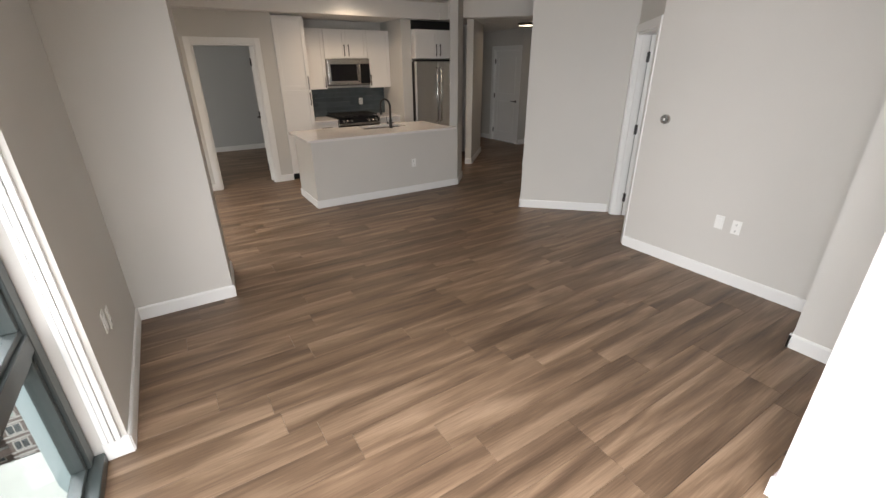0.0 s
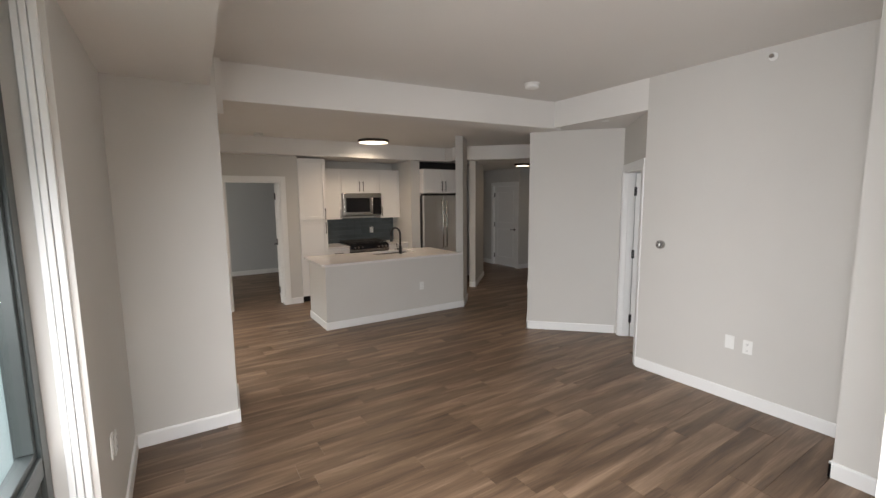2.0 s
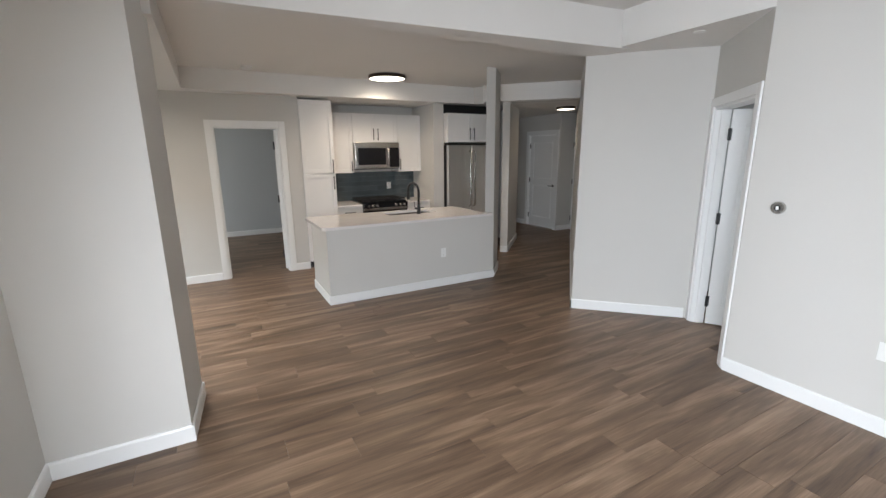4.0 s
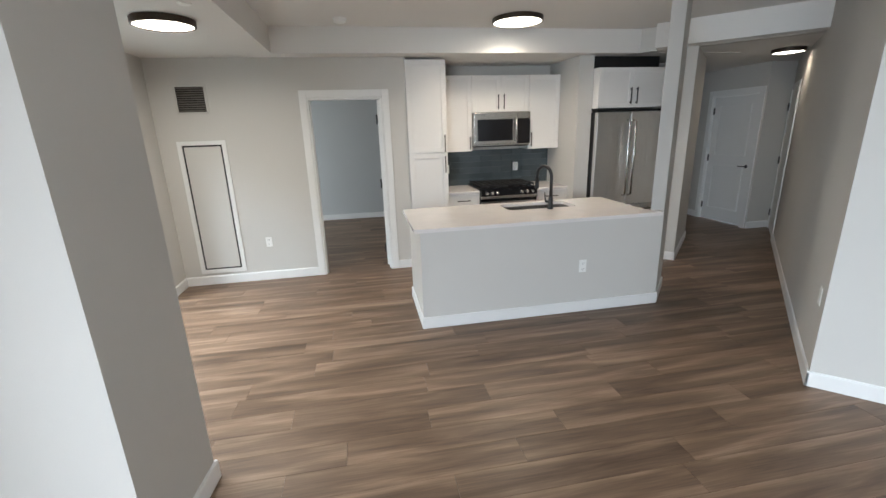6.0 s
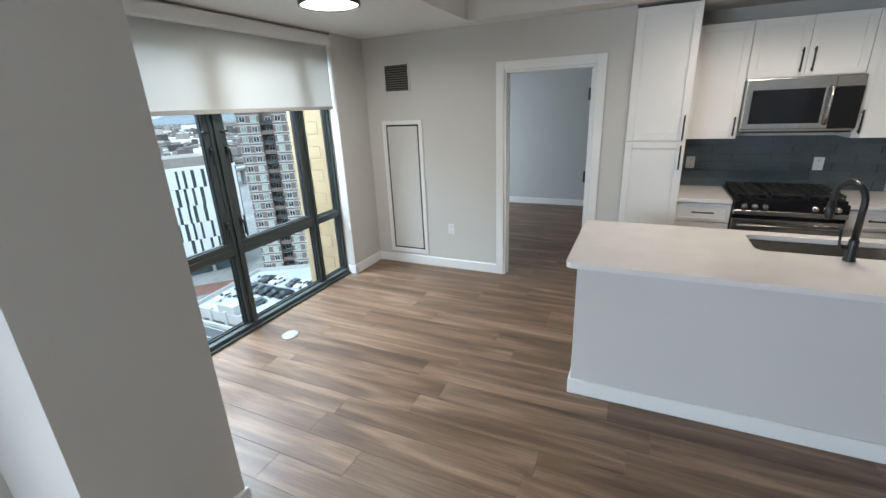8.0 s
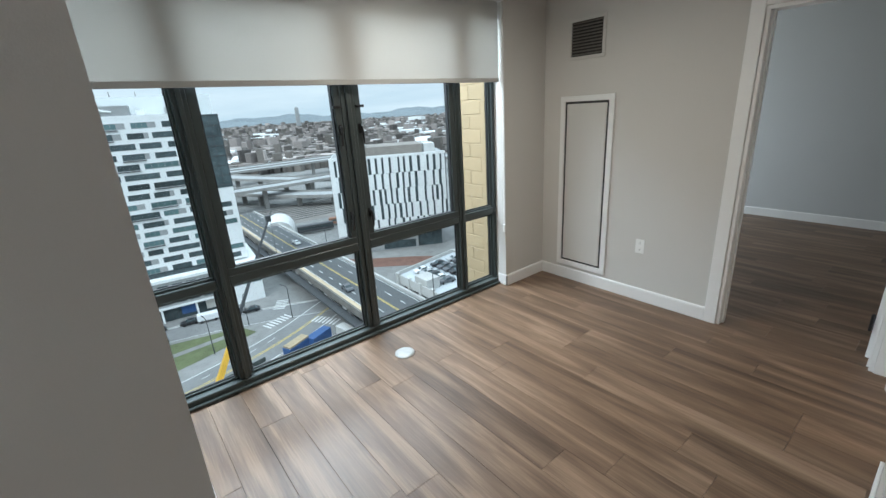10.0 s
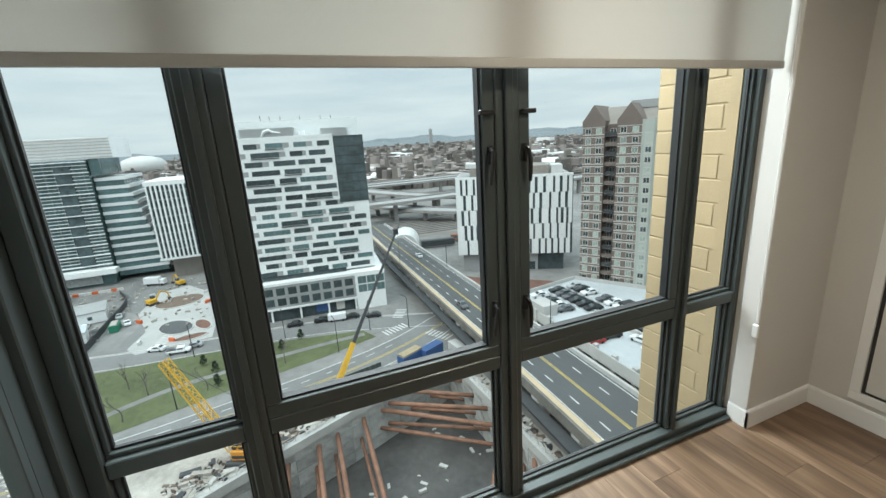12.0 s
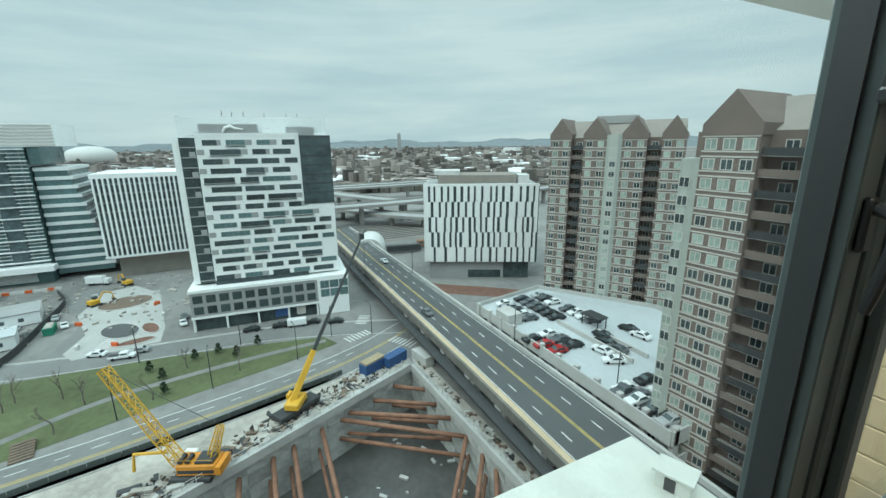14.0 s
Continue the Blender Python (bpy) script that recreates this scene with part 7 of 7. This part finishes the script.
for i, (x, y) in enumerate(((-131, -35.5), (-128.5, -27.2), (-170, -23), (-158, -21.5), (-146, -18.4), (-149, -39.5), (-176, -41.5))):
    copy_thing(br_o if i % 2 else br_w, pose(x, y, GZ + 0.08, 0, 0, i * 47))
for x, y, a in ((-166, -39.4, 40), (-186, -34, 130)):
    ex = thing("excavator", "small yellow excavator on the plaza works", "excavator", pose(x, y, GZ + 0.06, 0, 0, a))
    for sd in (-1, 1):
        part("track", box_bm(sd * 1.0 - 0.3, -1.7, 0, sd * 1.0 + 0.3, 1.7, 0.8, 0.2, 2), DARKST, ex)
    part("house", box_bm(-1.2, -1.7, 0.85, 1.2, 1.2, 2.1, 0.15, 2), CRANEY, ex)
    part("cab", box_bm(-1.15, 0.0, 2.101, -0.1, 1.3, 3.0, 0.1), BGLASS, ex, "glazed cab")
    part("boom", tube_bm([(0.3, 1.1, 1.6), (0.3, 3.0, 4.0), (0.3, 5.2, 3.0)], 0.26, 6), CRANEY, ex)
    part("stick", tube_bm([(0.3, 5.2, 3.0), (0.3, 5.8, 0.8)], 0.2, 6), CRANEY, ex)
    part("bucket", box_bm(-0.2, 5.2, 0.1, 0.8, 6.1, 0.9, 0.15), DARKST, ex)
pu = thing("pickup_truck", "white pickup truck parked beside the verge", "truck", pose(-119.5, -24.0, GZ + 0.06, 0, 0, 82))
part("body", box_bm(-2.8, -0.95, 0.5, 2.8, 0.95, 1.1, 0.12, 2), CARS[0], pu)
part("cab", box_bm(-0.4, -0.85, 1.101, 1.4, 0.85, 1.85, 0.18, 2), CARS[0], pu)
part("windows", box_bm(-0.2, -0.87, 1.25, 1.2, 0.87, 1.65, 0.02), BGLASS, pu, "dark cab windows")
part("load_bed", box_bm(-2.7, -0.8, 1.101, -0.5, 0.8, 1.16), DARKST, pu)
for x in (-1.8, 1.8):
    for y in (-0.88, 0.88):
        part("wheel", lathe_bm([(0.22, -0.12), (0.38, -0.11), (0.38, 0.11), (0.22, 0.12)], 14), TYRE, pu, m=pose(x, y, 0.39, 90, 0, 0))
stp = thing("timber_steps", "timber garden steps down the verge", "steps", pose(-85.5, -32, GZ + 0.06, 0, 0, 12))
for k in range(7):
    part("tread", box_bm(-0.3, -1.6, 0, 0.3, 1.6, 0.18 + 0.10 * k), SOIL, stp, m=pose(-k * 0.75, 0, 0))

tent = thing("white_tent", "white barrel-vaulted storage tent", "tent", pose(-196, 62, GZ, 0, 0, 70))
tb = bmesh.new()
n_ = 12
r0_ = [tb.verts.new((7 * math.cos(math.pi * k / n_), -9, 7 * math.sin(math.pi * k / n_))) for k in range(n_ + 1)]
r1_ = [tb.verts.new((7 * math.cos(math.pi * k / n_), 9, 7 * math.sin(math.pi * k / n_))) for k in range(n_ + 1)]
for k in range(n_):
    tb.faces.new((r0_[k], r0_[k + 1], r1_[k + 1], r1_[k]))
tb.faces.new(r0_[::-1])
tb.faces.new(r1_)
bmesh.ops.recalc_face_normals(tb, faces=tb.faces[:])
part("cover", tb, PAINTW, tent)
for i in range(3):
    tn = thing("railway_carriage", "dark red railway carriage on the siding", "train", pose(-182 - i * 3.5, 74 + i * 17, GZ, 0, 0, -12))
    part("body", box_bm(-1.5, -8, 0.9, 1.5, 8, 3.8, 0.2), RUST if i else DARKST, tn)
    part("windows", box_bm(1.501, -7, 2.2, 1.53, 7, 3.0), BGLASS, tn)

ramps = [
    [(-262, -140, -36), (-258, -20, -36), (-256, 60, -36), (-262, 140, -36), (-280, 260, -36)],
    [(-300, -160, -40), (-290, 0, -40), (-286, 90, -40), (-300, 220, -40)],
    [(-340, 60, -34), (-300, 86, -36), (-268, 118, -38), (-262, 160, -40), (-290, 190, -41), (-340, 190, -40)],
    [(-330, 20, -38), (-290, 60, -40), (-240, 100, -42), (-225, 140, -43), (-240, 190, -43)],
    [(-380, -150, -37), (-370, 60, -37), (-385, 300, -37)],
    [(-430, -200, -40), (-420, 80, -40), (-440, 360, -40)],
]
for pts in ramps:
    ln = smooth_line(pts, 10)
    rp = thing("highway_ramp", "elevated concrete highway ramp", "bridge", pose(0, 0, 0))
    part("deck", ribbon_bm(ln, -5.5, 5.5, thick=1.6), RAMPC, rp)
    part("roadway", ribbon_bm(ln, -4.8, 4.8, lift=0.05), GPANEL, rp)
    part("parapet", ribbon_bm(ln, 5.0, 5.5, thick=1.0, lift=1.0), RAMPC, rp)
    for q in ln[2::4]:
        part("pier", box_bm(q.x - 1.2, q.y - 1.2, GZ, q.x + 1.2, q.y + 1.2, q.z - 1.601), RAMPC, rp)
flat("railway_yard", [(-205, -10), (-205, 130), (-245, 180), (-255, -10)], GZ + 0.08, FARGROUND, "brown railway yard ground")
tracks = bmesh.new()
for i in range(9):
    box_bm(-250 + i * 4.6, -10, GZ + 0.09, -249.6 + i * 4.6, 150, GZ + 0.35, bm=tracks)
solid("railway_tracks", tracks, DARKST, "parallel dark railway tracks", "", "stuff")
flat("far_land", [(-440, -1200), (-4400, -4300), (-4400, 4300), (-440, 1600), (-300, 300), (-440, 200)], GZ + 0.10, FARGROUND, "brown hazy city ground far off")


def city_mesh(name, count, seed, near, far, size, height, mat, label, category):
    r = np.random.RandomState(seed)
    u = r.rand(count)
    d = near * (far / near) ** u
    a = np.radians(r.uniform(35, 112, count))
    cx, cy = -np.sin(a) * d, np.cos(a) * d
    sx, sy = r.uniform(*size, count) * (1 + d / far), r.uniform(*size, count) * (1 + d / far)
    hh = r.uniform(*height, count) * (1 + (r.rand(count) < 0.04) * 1.5)
    t = r.uniform(0, 3.14, count)
    v, f = [], []
    for i in range(count):
        c, s = math.cos(t[i]), math.sin(t[i])
        k = len(v)
        for z in (GZ, GZ + hh[i]):
            for px, py in ((-1, -1), (1, -1), (1, 1), (-1, 1)):
                x, y = px * sx[i] / 2, py * sy[i] / 2
                v.append((cx[i] + x * c - y * s, cy[i] + x * s + y * c, z))
        f += [(k, k + 1, k + 5, k + 4), (k + 1, k + 2, k + 6, k + 5), (k + 2, k + 3, k + 7, k + 6), (k + 3, k, k + 4, k + 7), (k + 4, k + 5, k + 6, k + 7)]
    me = bpy.data.meshes.new(name)
    me.from_pydata(v, [], f)
    me.materials.append(mat)
    return tagged(new(name, me), label, category, "", "stuff")


city_mesh("far_houses", 6500, 2, 470, 3600, (5, 14), (4, 9), CITY, "brick and pale houses of the far city", "houses")
city_mesh("far_sheds", 90, 6, 480, 2600, (18, 42), (6, 12), WPANEL, "pale sheds and blocks in the far city", "buildings")
city_mesh("far_trees", 5500, 4, 440, 3700, (4, 10), (5, 9), FARTREE, "bare trees among the far houses", "trees")
hr = np.random.RandomState(3)
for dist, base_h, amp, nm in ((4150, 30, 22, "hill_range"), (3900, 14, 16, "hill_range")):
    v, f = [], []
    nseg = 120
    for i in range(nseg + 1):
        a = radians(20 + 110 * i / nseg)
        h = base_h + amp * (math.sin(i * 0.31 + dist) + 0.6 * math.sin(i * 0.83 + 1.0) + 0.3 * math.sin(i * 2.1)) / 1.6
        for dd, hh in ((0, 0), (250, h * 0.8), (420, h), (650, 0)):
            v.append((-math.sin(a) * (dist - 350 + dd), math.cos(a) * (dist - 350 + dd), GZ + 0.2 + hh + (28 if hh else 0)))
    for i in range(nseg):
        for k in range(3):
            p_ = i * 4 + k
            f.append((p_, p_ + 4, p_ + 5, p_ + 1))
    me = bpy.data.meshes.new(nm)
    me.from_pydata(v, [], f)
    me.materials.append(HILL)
    tagged(new(nm, me), "low hills on the horizon, haze put into their blue-grey colour", "", "", "structure")
mon = thing("obelisk_monument", "grey stone obelisk far across the city", "monument", pose(-2200, 843.8, GZ))
mb = bmesh.new()
q0 = [mb.verts.new((sx * 10, sy * 10, 0)) for sx, sy in ((-1, -1), (1, -1), (1, 1), (-1, 1))]
q1 = [mb.verts.new((sx * 7, sy * 7, 92)) for sx, sy in ((-1, -1), (1, -1), (1, 1), (-1, 1))]
ap_ = mb.verts.new((0, 0, 102))
for i in range(4):
    mb.faces.new((q0[i], q0[(i + 1) % 4], q1[(i + 1) % 4], q1[i]))
    mb.faces.new((q1[i], q1[(i + 1) % 4], ap_))
mb.faces.new(q0[::-1])
part("shaft", mb, GPANEL, mon)
dome = thing("white_dome_hall", "white domed hall far across the city", "building", pose(-1500, -330, GZ))
part("dome", lathe_bm([(60, 0), (60, 26), (48, 38), (25, 46), (2, 48)], 28), PAINTW, dome, smooth=True)

# ---- floor planks, each a piece on a shared mesh ----
PL, PWD = 1.22, 0.180


def plank_mesh(length, name):
    return mesh_of(name, box_bm(0, 0, -0.0095, length - 0.0012, PWD - 0.0012, 0.0, 0.0007), FLOORM)


rng = random.Random(4)
whole = plank_mesh(PL, "plank")
rest_v, rest_f = [], []
made = 0


def inside(x, y):
    if y > 7.0 and x > 1.3 and y < 7.9 and x < 3.7:
        return False
    if x < -1.34 or y < 3.6 and x < -0.8 or y < -2.38 or y > 10.5:
        return False
    if y < 3.3 and x < -0.80 or y > 7.2 and x < -1.2:
        return False
    if y < 0.2 and x > 1.7 or y < 2.6 and x > 3.9 or x > 8.5:
        return False
    if y > 7.2 and x > 3.1 and x - 5.0 < (y - 8.2) * 0.6 - 0.9:
        return False
    return True


rows_n = int((10.6 + 2.4) / PWD)
for r in range(rows_n):
    y = -2.40 + r * PWD
    x = -1.42 - rng.random() * PL
    while x < 8.6:
        if any(inside(x + PL * q, y + PWD / 2) for q in (0.05, 0.35, 0.65, 0.95)):
            near = -1.3 < y < 6.9 and -1.8 < x < 3.6 and made < 300
            if near:
                xa = max(x, -1.36 if y > 3.75 else -0.91)
                ob = new("plank", whole if xa == x else plank_mesh(x + PL - xa, "plank_cut"))
                ob.location = (xa, y, 0)
                ob.parent = floor
                made += 1
            else:
                i = len(rest_v)
                xs, x = x, max(x, -1.36 if y > 3.75 else -0.91)
                x1, y1 = xs + PL - 0.0012, y + PWD - 0.0012
                rest_v += [(x, y, 0), (x1, y, 0), (x1, y1, 0), (x, y1, 0), (x, y, -0.0095), (x1, y, -0.0095), (x1, y1, -0.0095), (x, y1, -0.0095)]
                rest_f += [(i, i + 1, i + 2, i + 3), (i, i + 4, i + 5, i + 1), (i + 1, i + 5, i + 6, i + 2), (i + 2, i + 6, i + 7, i + 3), (i + 3, i + 7, i + 4, i)]
                x = xs
        x += PL
rest = bpy.data.meshes.new("planks")
rest.from_pydata(rest_v, [], rest_f)
rest.materials.append(FLOORM)
rest_ob = new("far_planks", rest)
rest_ob.parent = floor
tagged(rest_ob, "", "", "", "stuff")
